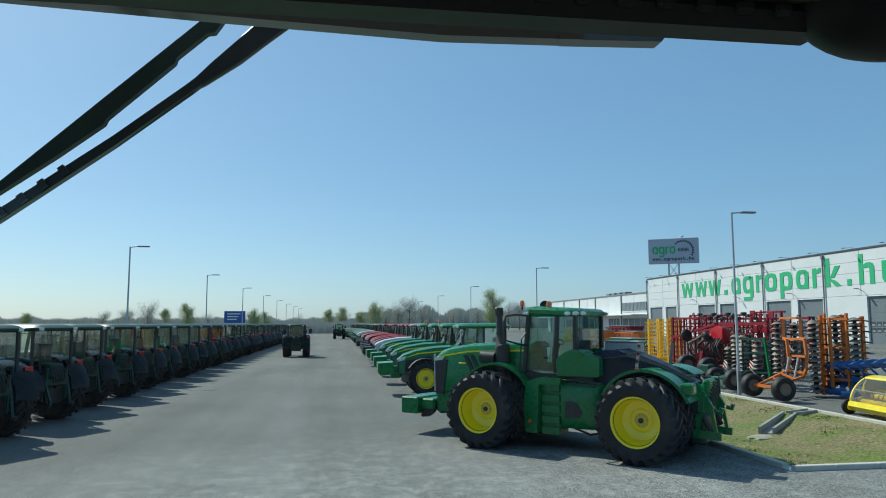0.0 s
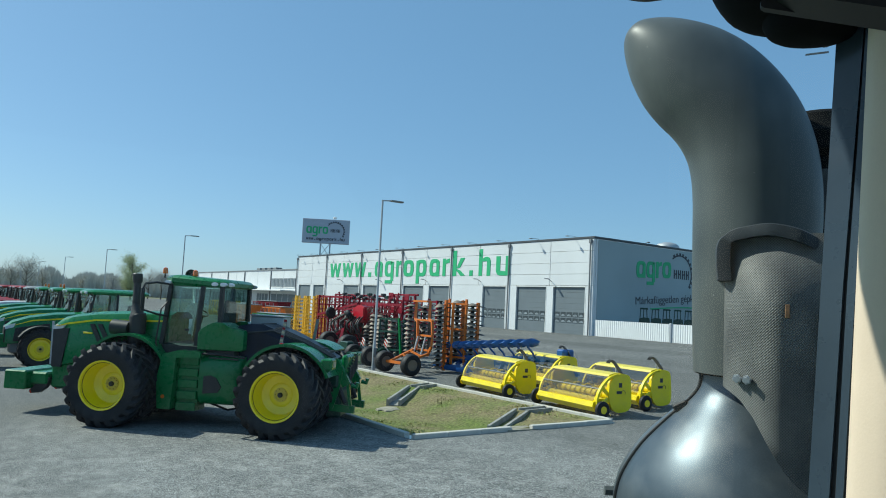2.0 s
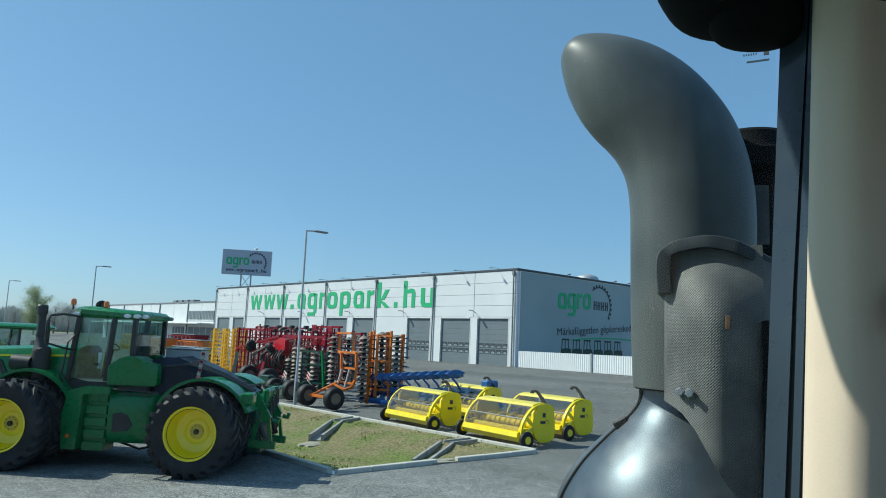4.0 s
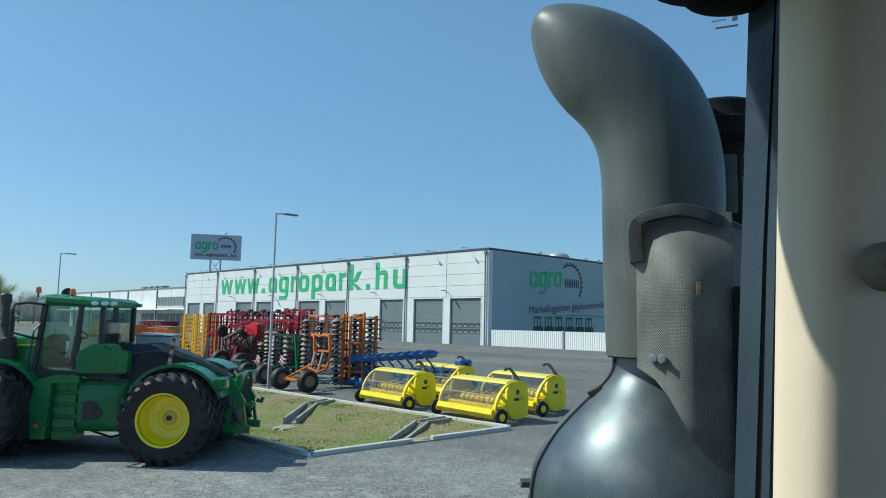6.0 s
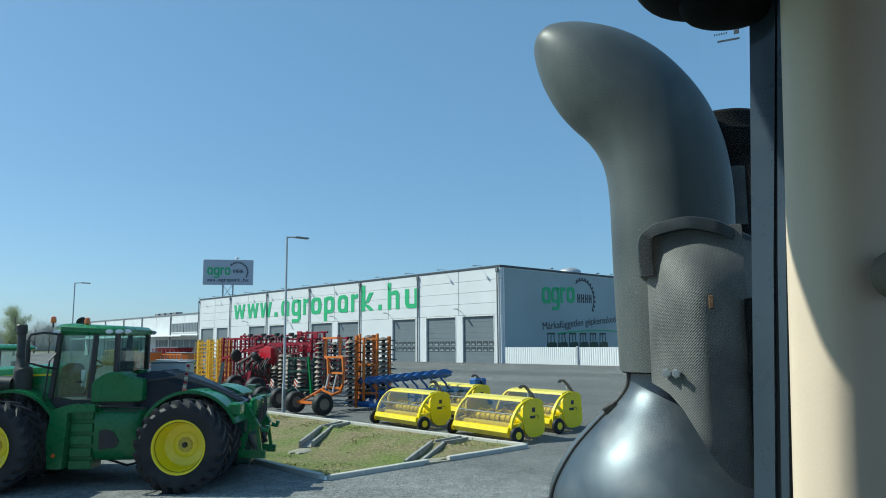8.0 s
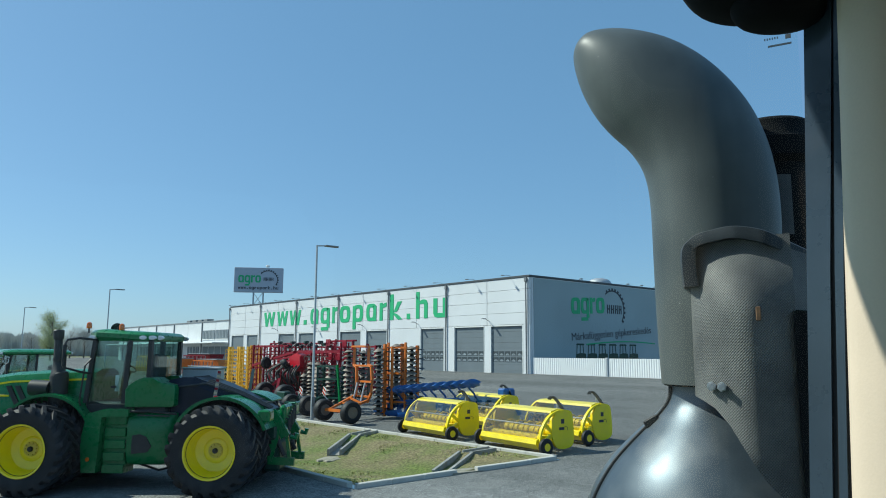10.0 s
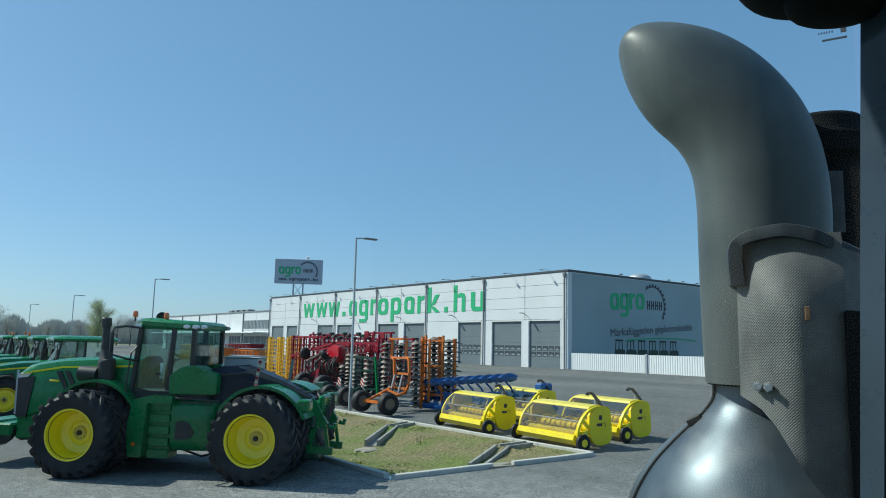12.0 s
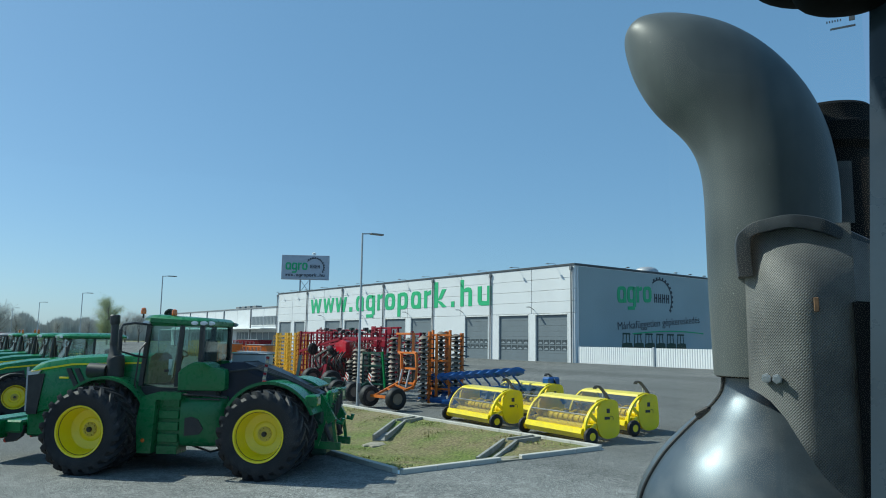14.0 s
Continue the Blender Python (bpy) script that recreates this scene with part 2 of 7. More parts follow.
DUST = (0.30, 0.28, 0.24)
M = {
    "asphalt": asphalt_material("lot_asphalt", 1.06, 0.50),
    "yard": asphalt_material("yard_asphalt", 1.0, 0.3),
    "grass": grass_material("verge_grass", (0.26, 0.215, 0.105), (0.15, 0.205, 0.036), 0.45, (9.6, 14.4)),
    "field": grass_material("field_grass", (0.20, 0.19, 0.10), (0.11, 0.16, 0.05), 0.03),
    "concrete": paint("concrete", (0.56, 0.54, 0.49), 0.85, var=0.15, relief=0.004, dirt=(0.28, 0.27, 0.24)),
    "old_concrete": paint("weathered_concrete", (0.34, 0.335, 0.315), 0.9, var=0.2, relief=0.004, dirt=(0.16, 0.155, 0.14)),
    "panel": paint("white_cladding", (0.72, 0.73, 0.74), 0.45, var=0.04, scale=0.5, dirt=(0.6, 0.6, 0.58), amount=0.15),
    "door_grey": paint("grey_door_paint", (0.16, 0.19, 0.21), 0.5, var=0.06, scale=0.8),
    "dark_trim": paint("dark_flashing", (0.06, 0.07, 0.08), 0.5),
    "banner": paint("banner_cloth", (0.39, 0.47, 0.49), 0.6, var=0.14, scale=0.12),
    "sign_face": paint("sign_board", (0.42, 0.46, 0.54), 0.5, var=0.05),
    "logo_green": paint("logo_green", (0.025, 0.43, 0.175), 0.5, var=0.05),
    "logo_dark": paint("logo_dark", (0.03, 0.035, 0.05), 0.5),
    "green": paint("green_paint", (0.003, 0.165, 0.046), 0.28, coat=0.28, spec=0.3, dirt=(0.02, 0.14, 0.055), amount=0.25),
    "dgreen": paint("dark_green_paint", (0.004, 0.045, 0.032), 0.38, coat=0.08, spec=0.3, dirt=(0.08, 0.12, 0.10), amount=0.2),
    "yellow": paint("yellow_paint", (0.93, 0.72, 0.008), 0.33, coat=0.4, var=0.06, dirt=(0.6, 0.46, 0.1), amount=0.15),
    "hyellow": paint("machine_yellow", (0.90, 0.70, 0.006), 0.33, coat=0.4, var=0.06, dirt=(0.5, 0.4, 0.12), amount=0.2),
    "amber": paint("amber_paint", (0.58, 0.25, 0.012), 0.42, dirt=DUST, amount=0.2),
    "oyellow": paint("amber_yellow_paint", (0.78, 0.44, 0.015), 0.4, dirt=DUST, amount=0.2),
    "red": paint("red_paint", (0.225, 0.003, 0.014), 0.45, coat=0.0, spec=0.22, dirt=(0.10, 0.03, 0.03), amount=0.4),
    "crimson": paint("crimson_paint", (0.27, 0.004, 0.021), 0.42, coat=0.05, spec=0.28, dirt=(0.10, 0.03, 0.03), amount=0.4),
    "bright_red": paint("bright_red_paint", (0.52, 0.006, 0.022), 0.32, coat=0.4, dirt=(0.25, 0.02, 0.03), amount=0.3),
    "orange": paint("orange_paint", (0.68, 0.17, 0.02), 0.4, dirt=DUST, amount=0.2),
    "blue": paint("blue_paint", (0.006, 0.088, 0.31), 0.35, coat=0.3, dirt=DUST, amount=0.15),
    "silver": paint("silver_paint", (0.62, 0.63, 0.64), 0.3, coat=0.4, dirt=DUST, amount=0.1),
    "grey": paint("grey_paint", (0.20, 0.21, 0.22), 0.45, dirt=DUST, amount=0.2),
    "rubber": paint("tyre_rubber", (0.013, 0.0145, 0.018), 0.60, var=0.25, relief=0.002, spec=0.35, dirt=(0.07, 0.07, 0.068), amount=0.22),
    "black": paint("black_plastic", (0.018, 0.019, 0.021), 0.5, dirt=DUST, amount=0.05),
    "navy": paint("dark_hood_plastic", (0.008, 0.015, 0.032), 0.36, var=0.3, spec=0.25),
    "steel": paint("worn_steel", (0.19, 0.165, 0.14), 0.5, metal=0.3, var=0.35, scale=3, dirt=(0.13, 0.075, 0.045), amount=0.6),
    "galv": paint("galvanised_steel", (0.45, 0.47, 0.49), 0.5, metal=0.5, var=0.1),
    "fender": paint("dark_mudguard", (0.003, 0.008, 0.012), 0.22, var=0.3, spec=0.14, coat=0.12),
    "matt_black": paint("matt_black", (0.010, 0.011, 0.012), 0.8, spec=0.12),
    "pillar": paint("pillar_paint", (0.036, 0.062, 0.090), 0.28, var=0.10, scale=6, fine=150, spec=0.5, coat=0.3),
    "tinted": pane("tinted_cab_glass", (0.93, 0.985, 0.975), 0.07, 0.15),
    "glass": pane("cab_glass", (0.70, 0.83, 0.81), 0.085, 0.22),
    "row_glass": pane("row_cab_glass", (0.88, 0.955, 0.945), 0.10, 0.3),
    "screen": pane("own_cab_glass", (0.90, 0.99, 0.985), 0.015),
    "clear": pane("clear_sheet", (0.76, 0.74, 0.68), 0.07),
    "lamp_orange": paint("amber_lens", (0.75, 0.16, 0.01), 0.2, coat=0.6),
    "lamp_red": paint("red_lens", (0.55, 0.02, 0.01), 0.2, coat=0.6),
    "lamp_white": paint("clear_lens", (0.75, 0.77, 0.78), 0.15, coat=0.8),
    # pale tone for the reflections painted on the door panes
    "window": paint("door_window", (0.28, 0.32, 0.35), 0.2, var=0.35, scale=3),
    "door_glass": paint("dark_door_glass", (0.07, 0.085, 0.095), 0.15, var=0.2, scale=2),
    "hub_yellow": paint("hub_plate_yellow", (0.70, 0.53, 0.06), 0.42, var=0.2, dirt=(0.4, 0.33, 0.14), amount=0.35),
    "hub_grey": paint("hub_plate_grey", (0.46, 0.43, 0.30), 0.45, var=0.2),
    "mirror": paint("mirror_glass", (0.80, 0.82, 0.82), 0.12, metal=1.0, var=0.0),
    "white": paint("white_paint", (0.78, 0.78, 0.76), 0.5, dirt=DUST, amount=0.1),
    "fence_white": paint("white_sheet", (0.76, 0.77, 0.77), 0.5, var=0.04, dirt=(0.6, 0.6, 0.58), amount=0.12),
    "bark": paint("bark", (0.16, 0.13, 0.10), 0.9, var=0.3),
    "blade": leaf_material("grass_blades", (0.16, 0.24, 0.035), (0.36, 0.31, 0.13)),
    # far leaves and twigs: distance haze is put into these paled base colours
    "leaf": leaf_material("spring_leaves", (0.30, 0.35, 0.13), (0.50, 0.52, 0.27)),
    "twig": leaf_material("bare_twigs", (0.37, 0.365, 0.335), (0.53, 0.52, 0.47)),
    "board_blue": paint("blue_board", (0.015, 0.09, 0.35), 0.5),
    "beige": paint("beige_cab_plastic", (0.68, 0.59, 0.455), 0.6, var=0.05, scale=4, fine=300, relief=0.0003),
    "visor": paint("dark_visor_glass", (0.075, 0.090, 0.095), 0.3, var=0.2, scale=3, coat=0.3),
    "wiper_green": paint("dark_wiper_plastic", (0.006, 0.026, 0.020), 0.5, var=0.2, scale=9),
    "cab_black": paint("cab_rubber", (0.012, 0.013, 0.015), 0.6),
    "cab_frame": paint("cab_frame_paint", (0.012, 0.019, 0.026), 0.4, coat=0.2),
    "headliner": paint("cab_headliner", (0.16, 0.14, 0.11), 0.9, var=0.08, fine=200, relief=0.001),
    "disc_rust": paint("dusty_disc_steel", (0.27, 0.23, 0.19), 0.6, metal=0.1, var=0.35, scale=3, dirt=(0.15, 0.09, 0.055), amount=0.6),
    "pale_concrete": paint("pale_concrete", (0.33, 0.30, 0.235), 0.95, var=0.25, scale=6, relief=0.006, dirt=(0.20, 0.19, 0.13)),
    "louvre_black": paint("louvre_black", (0.006, 0.007, 0.007), 0.75, spec=0.15),
    "leather": paint("wheel_leather", (0.013, 0.012, 0.012), 0.46, var=0.12, fine=350, relief=0.0005),
    "stack": stack_material(),
    "muffler": paint("muffler_paint", (0.078, 0.102, 0.124), 0.40, metal=0.45, var=0.16, scale=7, fine=320, relief=0.0002, dirt=(0.21, 0.22, 0.225), amount=0.45),
    "perf": perforated_material(),
    "rust": paint("rust_brown", (0.20, 0.11, 0.058), 0.8, var=0.3, scale=60, fine=300),
    "band_rubber": paint("band_rubber", (0.034, 0.040, 0.046), 0.5, var=0.1, scale=9, spec=0.35, dirt=(0.14, 0.14, 0.14), amount=0.25),
    "hoodgreen": paint("bonnet_paint", (0.040, 0.36, 0.085), 0.16, coat=0.6, var=0.05, dirt=(0.3, 0.34, 0.28), amount=0.15),
}


# ---- mesh helpers ----
def box(bm, x0, x1, y0, y1, z0, z1, bev=0.0, m=None):
    r = bmesh.ops.create_cube(bm, size=1.0)
    vs = r["verts"]
    for v in vs:
        v.co = Vector(((x0 + x1) / 2 + v.co.x * (x1 - x0), (y0 + y1) / 2 + v.co.y * (y1 - y0), (z0 + z1) / 2 + v.co.z * (z1 - z0)))
    if bev:
        es = list({e for v in vs for e in v.link_edges})
        got = bmesh.ops.bevel(bm, geom=es, offset=bev, segments=1, profile=0.5, affect="EDGES")
        vs = list({v for f in got["faces"] for v in f.verts} | {v for v in vs if v.is_valid})
    if m is not None:
        bmesh.ops.transform(bm, matrix=m, verts=vs)
    return bm


def loft(bm, rings, closed=True, caps=True):
    """Skin a row of rings that all have as many points."""
    vr = [[bm.verts.new(p) for p in ring] for ring in rings]
    n = len(vr[0])
    for a, b in zip(vr, vr[1:]):
        for i in range(n if closed else n - 1):
            j = (i + 1) % n
            bm.faces.new((a[i], a[j], b[j], b[i]))
    if caps and closed:
        bm.faces.new(vr[0][::-1])
        bm.faces.new(vr[-1])
    return bm


def tube(bm, pts, r, n=10, caps=True):
    """A round bar along points; r is one radius or one for each point."""
    pts = [Vector(p) for p in pts]
    rs = r if isinstance(r, (list, tuple)) else [r] * len(pts)
    rings, side = [], None
    for i, p in enumerate(pts):
        d = (pts[min(i + 1, len(pts) - 1)] - pts[max(i - 1, 0)]).normalized()
        if side is None:
            side = d.orthogonal().normalized()
        side = (side - d * side.dot(d)).normalized()
        up = d.cross(side)
        rings.append([p + (side * math.cos(a) + up * math.sin(a)) * rs[i] for a in (2 * math.pi * k / n for k in range(n))])
    return loft(bm, rings, True, caps)


def spline(pts, n=6):
    """A smooth run of points (tuples of any length) through the given ones."""
    out = []
    for i in range(len(pts) - 1):
        p = [pts[max(i - 1, 0)], pts[i], pts[i + 1], pts[min(i + 2, len(pts) - 1)]]
        for k in range(n):
            u = k / n
            out.append(tuple(0.5 * (2 * b + (c - a) * u + (2 * a - 5 * b + 4 * c - d) * u * u + (3 * b - a - 3 * c + d) * u ** 3) for a, b, c, d in zip(*p)))
    return out + [tuple(pts[-1])]


def bar(bm, a, b, w, t=None):
    """A square bar from a to b."""
    a, b = Vector(a), Vector(b)
    d = (b - a).normalized()
    s = d.cross(Vector((0, 0, 1)))
    s = s.normalized() if s.length > 0.01 else Vector((1, 0, 0))
    u = s.cross(d)
    t = t or w
    q = [s * w / 2 + u * t / 2, -s * w / 2 + u * t / 2, -s * w / 2 - u * t / 2, s * w / 2 - u * t / 2]
    return loft(bm, [[a + c for c in q], [b + c for c in q]])


def lathe(bm, prof, n=24, m=None, caps=False):
    """Turn a profile of (radius, height) round the z axis."""
    rings = []
    for r, z in prof:
        ring = [Vector((r * math.cos(2 * math.pi * k / n), r * math.sin(2 * math.pi * k / n), z)) for k in range(n)]
        rings.append([m @ p for p in ring] if m is not None else ring)
    return loft(bm, rings, True, caps)


def slab(bm, poly, c0, c1, plane="xz"):
    """A polygon in a plane, given thickness from c0 to c1 along the third axis."""
    def at(a, b, c):
        return (a, c, b) if plane == "xz" else (c, a, b) if plane == "yz" else (a, b, c)
    return loft(bm, [[at(a, b, c0) for a, b in poly], [at(a, b, c1) for a, b in poly]])


def part(name, bm, material, parent=None, label="", smooth=35):
    """Links a bmesh as ONE mesh object, under a thing or part."""
    bmesh.ops.recalc_face_normals(bm, faces=bm.faces)
    me = bpy.data.meshes.new(name)
    bm.to_mesh(me)
    bm.free()
    me.materials.append(M[material])
    me.polygons.foreach_set("use_smooth", [True] * len(me.polygons))
    me.set_sharp_from_angle(angle=radians(smooth))
    ob = new(name, me)
    if parent is not None:
        ob.parent = parent
    if label:
        tagged(ob, label)
    return ob


def again(name, ob, parent, loc, rot=(0, 0, 0)):
    """One more part on the mesh of ob."""
    o = new(name, ob.data)
    o.parent = parent
    o.location, o.rotation_euler = loc, rot
    for c in ob.children:
        again(c.name.split(".")[0], c, o, c.location, c.rotation_euler)
    return o


def thing(name, label, category, group="", m=None):
    ob = new(name)
    ob.empty_display_size = 0.2
    if m is not None:
        ob.matrix_basis = m
    return tagged(ob, label, category, group)


def B():
    return bmesh.new()


def gz(x):
    """Height of the ground: the lot is level, the yard beside the hall rises gently."""
    if x < 9:
        return 0.0
    if x < 49:
        return 0.03 * (x - 9)
    return 1.2


# ---- ground ----
def ground_sheet():
    xs = [-3000, -900, -300, -60, -30, -12, 0, 9.4, 15.5, 25, 35, 49, 60, 77, 200, 900, 3000]
    ys = [-3000, -900, -200, -60, -20, 0, 8, 13.9, 40, 80, 160, 240, 500, 1200, 3000]
    bm = B()
    grid = {}
    for i, x in enumerate(xs):
        for j, y in enumerate(ys):
            yy = 13.1 if (x == 15.5 and y == 13.9) else y
            grid[i, j] = bm.verts.new((x, yy, gz(x)))
    for i in range(len(xs) - 1):
        for j in range(len(ys) - 1):
            if xs[i] == 9.4 and 13 < ys[j] < 150:
                continue
            f = bm.faces.new((grid[i, j], grid[i + 1, j], grid[i + 1, j + 1], grid[i, j + 1]))
            far = xs[i] < -61 or xs[i] >= 200 or ys[j] < -61 or ys[j] >= 240
            f.material_index = 1 if far else 2 if xs[i] >= 15 else 0
    ob = part("ground", bm, "asphalt")
    ob.data.materials.append(M["field"])
    ob.data.materials.append(M["yard"])
    return tagged(ob, "rough grey asphalt lot with pale dusty scuffs, fields beyond", "ground", kind="structure")


ground_sheet()


def swale():
    """The grass hollow between the lot and the yard."""
    bm = B()
    nx, ny = 26, 150
    rows = []
    for j in range(ny + 1):
        s = j / ny
        row = []
        for i in range(nx + 1):
            u = i / nx
            x = 9.55 + u * 5.85
            y0 = 13.98 - u * 0.78
            y = y0 + (160 - y0) * s ** 2.2
            edge = min(1.0, (y - y0) / 2.2) if y < 60 else 1.0
            dip = -0.34 * math.sin(math.pi * min(1, u * 1.15) ** 0.75) * edge if u < 0.87 else -0.10 * (1 - u) / 0.13 * edge
            z = gz(x) * 1.0 + 0.04 + dip + 0.025 * noise.noise((x * 1.7, y * 1.7, 0))
            row.append(bm.verts.new((x, y, z)))
        rows.append(row)
    for a, b in zip(rows, rows[1:]):
        for i in range(nx):
            bm.faces.new((a[i], a[i + 1], b[i + 1], b[i]))
    ob = part("verge", bm, "grass", smooth=180)
    return tagged(ob, "dry grass hollow with green patches between kerbs", "grass verge", kind="structure")


swale()


def kerb(pts, w=0.16, h=0.14, label="pale concrete kerb beside the grass"):
    """A run of kerbstones, each about a metre long, with tight joints."""
    root = tagged(part("kerb", kerb_base(pts, w), "concrete"), label, "kerb", kind="structure")
    stone = None
    for (x0, y0), (x1, y1) in zip(pts, pts[1:]):
        L = math.hypot(x1 - x0, y1 - y0)
        n = max(1, round(L))
        a = math.atan2(y1 - y0, x1 - x0)
        for k in range(n):
            t = (k + 0.5) / n
            x, y = x0 + (x1 - x0) * t, y0 + (y1 - y0) * t
            if stone is None:
                bm = B()
                box(bm, -0.498, 0.498, -w / 2, w / 2, 0, h, 0.012)
                stone = part("kerbstone", bm, "concrete", root)
                o = stone
            else:
                o = new("kerbstone", stone.data)
                o.parent = root
            o.location, o.rotation_euler = (x, y, gz(x) - 0.03 + random.uniform(-0.004, 0.004)), (0, -math.atan(0.03 * math.cos(a)) if x > 9.4 else 0, a + random.uniform(-0.004, 0.004))
            o.scale = (L / n, 1, 1)
    return root


def kerb_base(pts, w):
    bm = B()
    for (x0, y0), (x1, y1) in zip(pts, pts[1:]):
        bar(bm, (x0, y0, gz(x0) - 0.02), (x1, y1, gz(x1) - 0.02), w * 0.9, 0.1)
    return bm


def chute(pts, label):
    """A concrete drain channel: two side walls and a bed."""
    root = thing("drain_chute", label, "drain")
    for side in (-1, 1):
        bm = B()
        for (a, b) in zip(pts, pts[1:]):
            a, b = Vector(a), Vector(b)
            s = (b - a).cross(Vector((0, 0, 1))).normalized() * 0.20 * side
            bar(bm, a + s, b + s, 0.075, 0.24)
        part("side_wall", bm, "old_concrete", root)
    bm = B()
    for (a, b) in zip(pts, pts[1:]):
        bar(bm, Vector(a) - Vector((0, 0, 0.08)), Vector(b) - Vector((0, 0, 0.08)), 0.36, 0.06)
    part("bed", bm, "old_concrete", root)
    bm = B()
    e = Vector(pts[-1])
    d = (e - Vector(pts[-2])).normalized()
    rim = [(-0.25, -0.24), (0.0, -0.36), (0.28, -0.44), (0.62, -0.50), (0.80, -0.34), (0.72, -0.16), (0.92, 0.06), (0.78, 0.30), (0.50, 0.34), (0.30, 0.50), (0.05, 0.34), (-0.25, 0.24)]
    loft(bm, [[(0.22 + (u - 0.3) * k * 0.8, v * k * 0.72, w) for u, v in rim] for k, w in ((1.12, -0.24), (1.0, -0.085), (0.8, -0.062), (0.3, -0.058))])
    bmesh.ops.transform(bm, verts=bm.verts, matrix=Matrix.Translation(e + d * 0.25) @ pose(0, 0, 0, 0, 0, math.degrees(math.atan2(d.y, d.x))))
    part("apron", bm, "pale_concrete", root)
    return root


# ---- the hall and the office wing ----
HX, HY0, HY1, HZ, HB = 48.9, 44.6, 108.8, 10.2, 1.15
DOORS = [(45.5, 49.7), (50.6, 55.0), (56.6, 60.5), (66.6, 70.8), (71.9, 76.5), (82.7, 86.8), (88.0, 92.5), (98.9, 102.5), (103.6, 107.9)]
BAYS = [44.6, 50.2, 56.2, 61.2, 66.3, 71.5, 76.9, 82.2, 87.5, 92.9, 98.2, 103.3, 108.8]
DOOR_TOP = 5.6


def strokes(code):
    """Plain strokes on a unit field, as polygons (u, v): u runs along the writing, v up, 1 being the height of a small letter.
    w and u and h as written; o a ring, q and p and j rings with a stem, r a stem with a cap, k a tall stem with a block."""
    st = 0.30

    def ring(u0=0.0, u1=1.0, v0=0.0, v1=1.0, w=0.30, t=0.21):
        c, e, n = 0.30, 0.10, []
        out = [(u0 + c, v0), (u1 - c, v0), (u1 - e, v0 + e * 0.7), (u1, v0 + c), (u1, v1 - c), (u1 - e, v1 - e * 0.7), (u1 - c, v1), (u0 + c, v1), (u0 + e, v1 - e * 0.7), (u0, v1 - c), (u0, v0 + c), (u0 + e, v0 + e * 0.7)]
        mu, mv = (u0 + u1) / 2, (v0 + v1) / 2
        inner = [(mu + (a - mu) * (1 - 2 * w / (u1 - u0)), mv + (b - mv) * (1 - 2 * t / (v1 - v0))) for a, b in out]
        for k in range(12):
            m = (k + 1) % 12
            n.append([out[k], out[m], inner[m], inner[k]])
        return n

    def block(u0, u1, v0, v1):
        return [[(u0, v0), (u1, v0), (u1, v1), (u0, v1)]]

    if code == "w":
        return [[(0.0, 1), (0.20, 1), (0.36, 0), (0.17, 0)], [(0.20, 0), (0.36, 0), (0.57, 1), (0.42, 1)], [(0.43, 1), (0.57, 1), (0.80, 0), (0.64, 0)], [(0.64, 0), (0.83, 0), (1.0, 1), (0.80, 1)]]
    if code == ".":
        return block(0, 1, 0, 0.30)
    if code == "u":
        return block(0, st, 0.2, 1) + block(1 - st, 1, 0, 1) + [[(0, 0.24), (0.10, 0.05), (0.28, 0), (0.72, 0.0), (0.72, 0.22), (0.3, 0.24)]]
    if code == "h":
        return block(0, st, 0, 1.42) + block(1 - st, 1, 0, 0.8) + [[(st, 0.76), (1, 0.78), (0.9, 0.95), (0.72, 1.0), (0.5, 0.99), (st, 0.9)]]
    if code == "r":
        return block(0, st * 1.5, 0, 1) + [[(0.45, 0.70), (1, 0.77), (1, 1.0), (0.72, 0.98), (0.45, 0.88)]]
    if code == "k":
        return block(0, st, 0, 1.42) + [[(st, 0.40), (0.62, 0.30), (1.0, 0.02), (0.66, 0.0), (st, 0.30)], [(st, 0.42), (0.62, 1.0), (0.96, 1.0), (0.58, 0.46)]]
    if code == "q":
        return ring() + block(1 - st, 1.0, 0, 0.86)
    if code == "j":
        return ring() + block(1 - st, 1.0, -0.26, 0.95) + block(0.06, 0.86, -0.43, -0.22)
    if code == "p":
        return ring() + block(0, st, -0.43, 0.95)
    return ring()


def write(bm, code, a, b, z, size, place, t=0.03):
    """One figure of a line of writing from a to b along the wall, standing at z; place turns (along, up, out) into a point."""
    for k, poly in enumerate(strokes(code)):
        q = [(a + (b - a) * u, z + size * v) for u, v in poly]
        loft(bm, [[place(u, v, 0) for u, v in q], [place(u, v, t + 0.0015 * (k % 7)) for u, v in q]])
    return bm


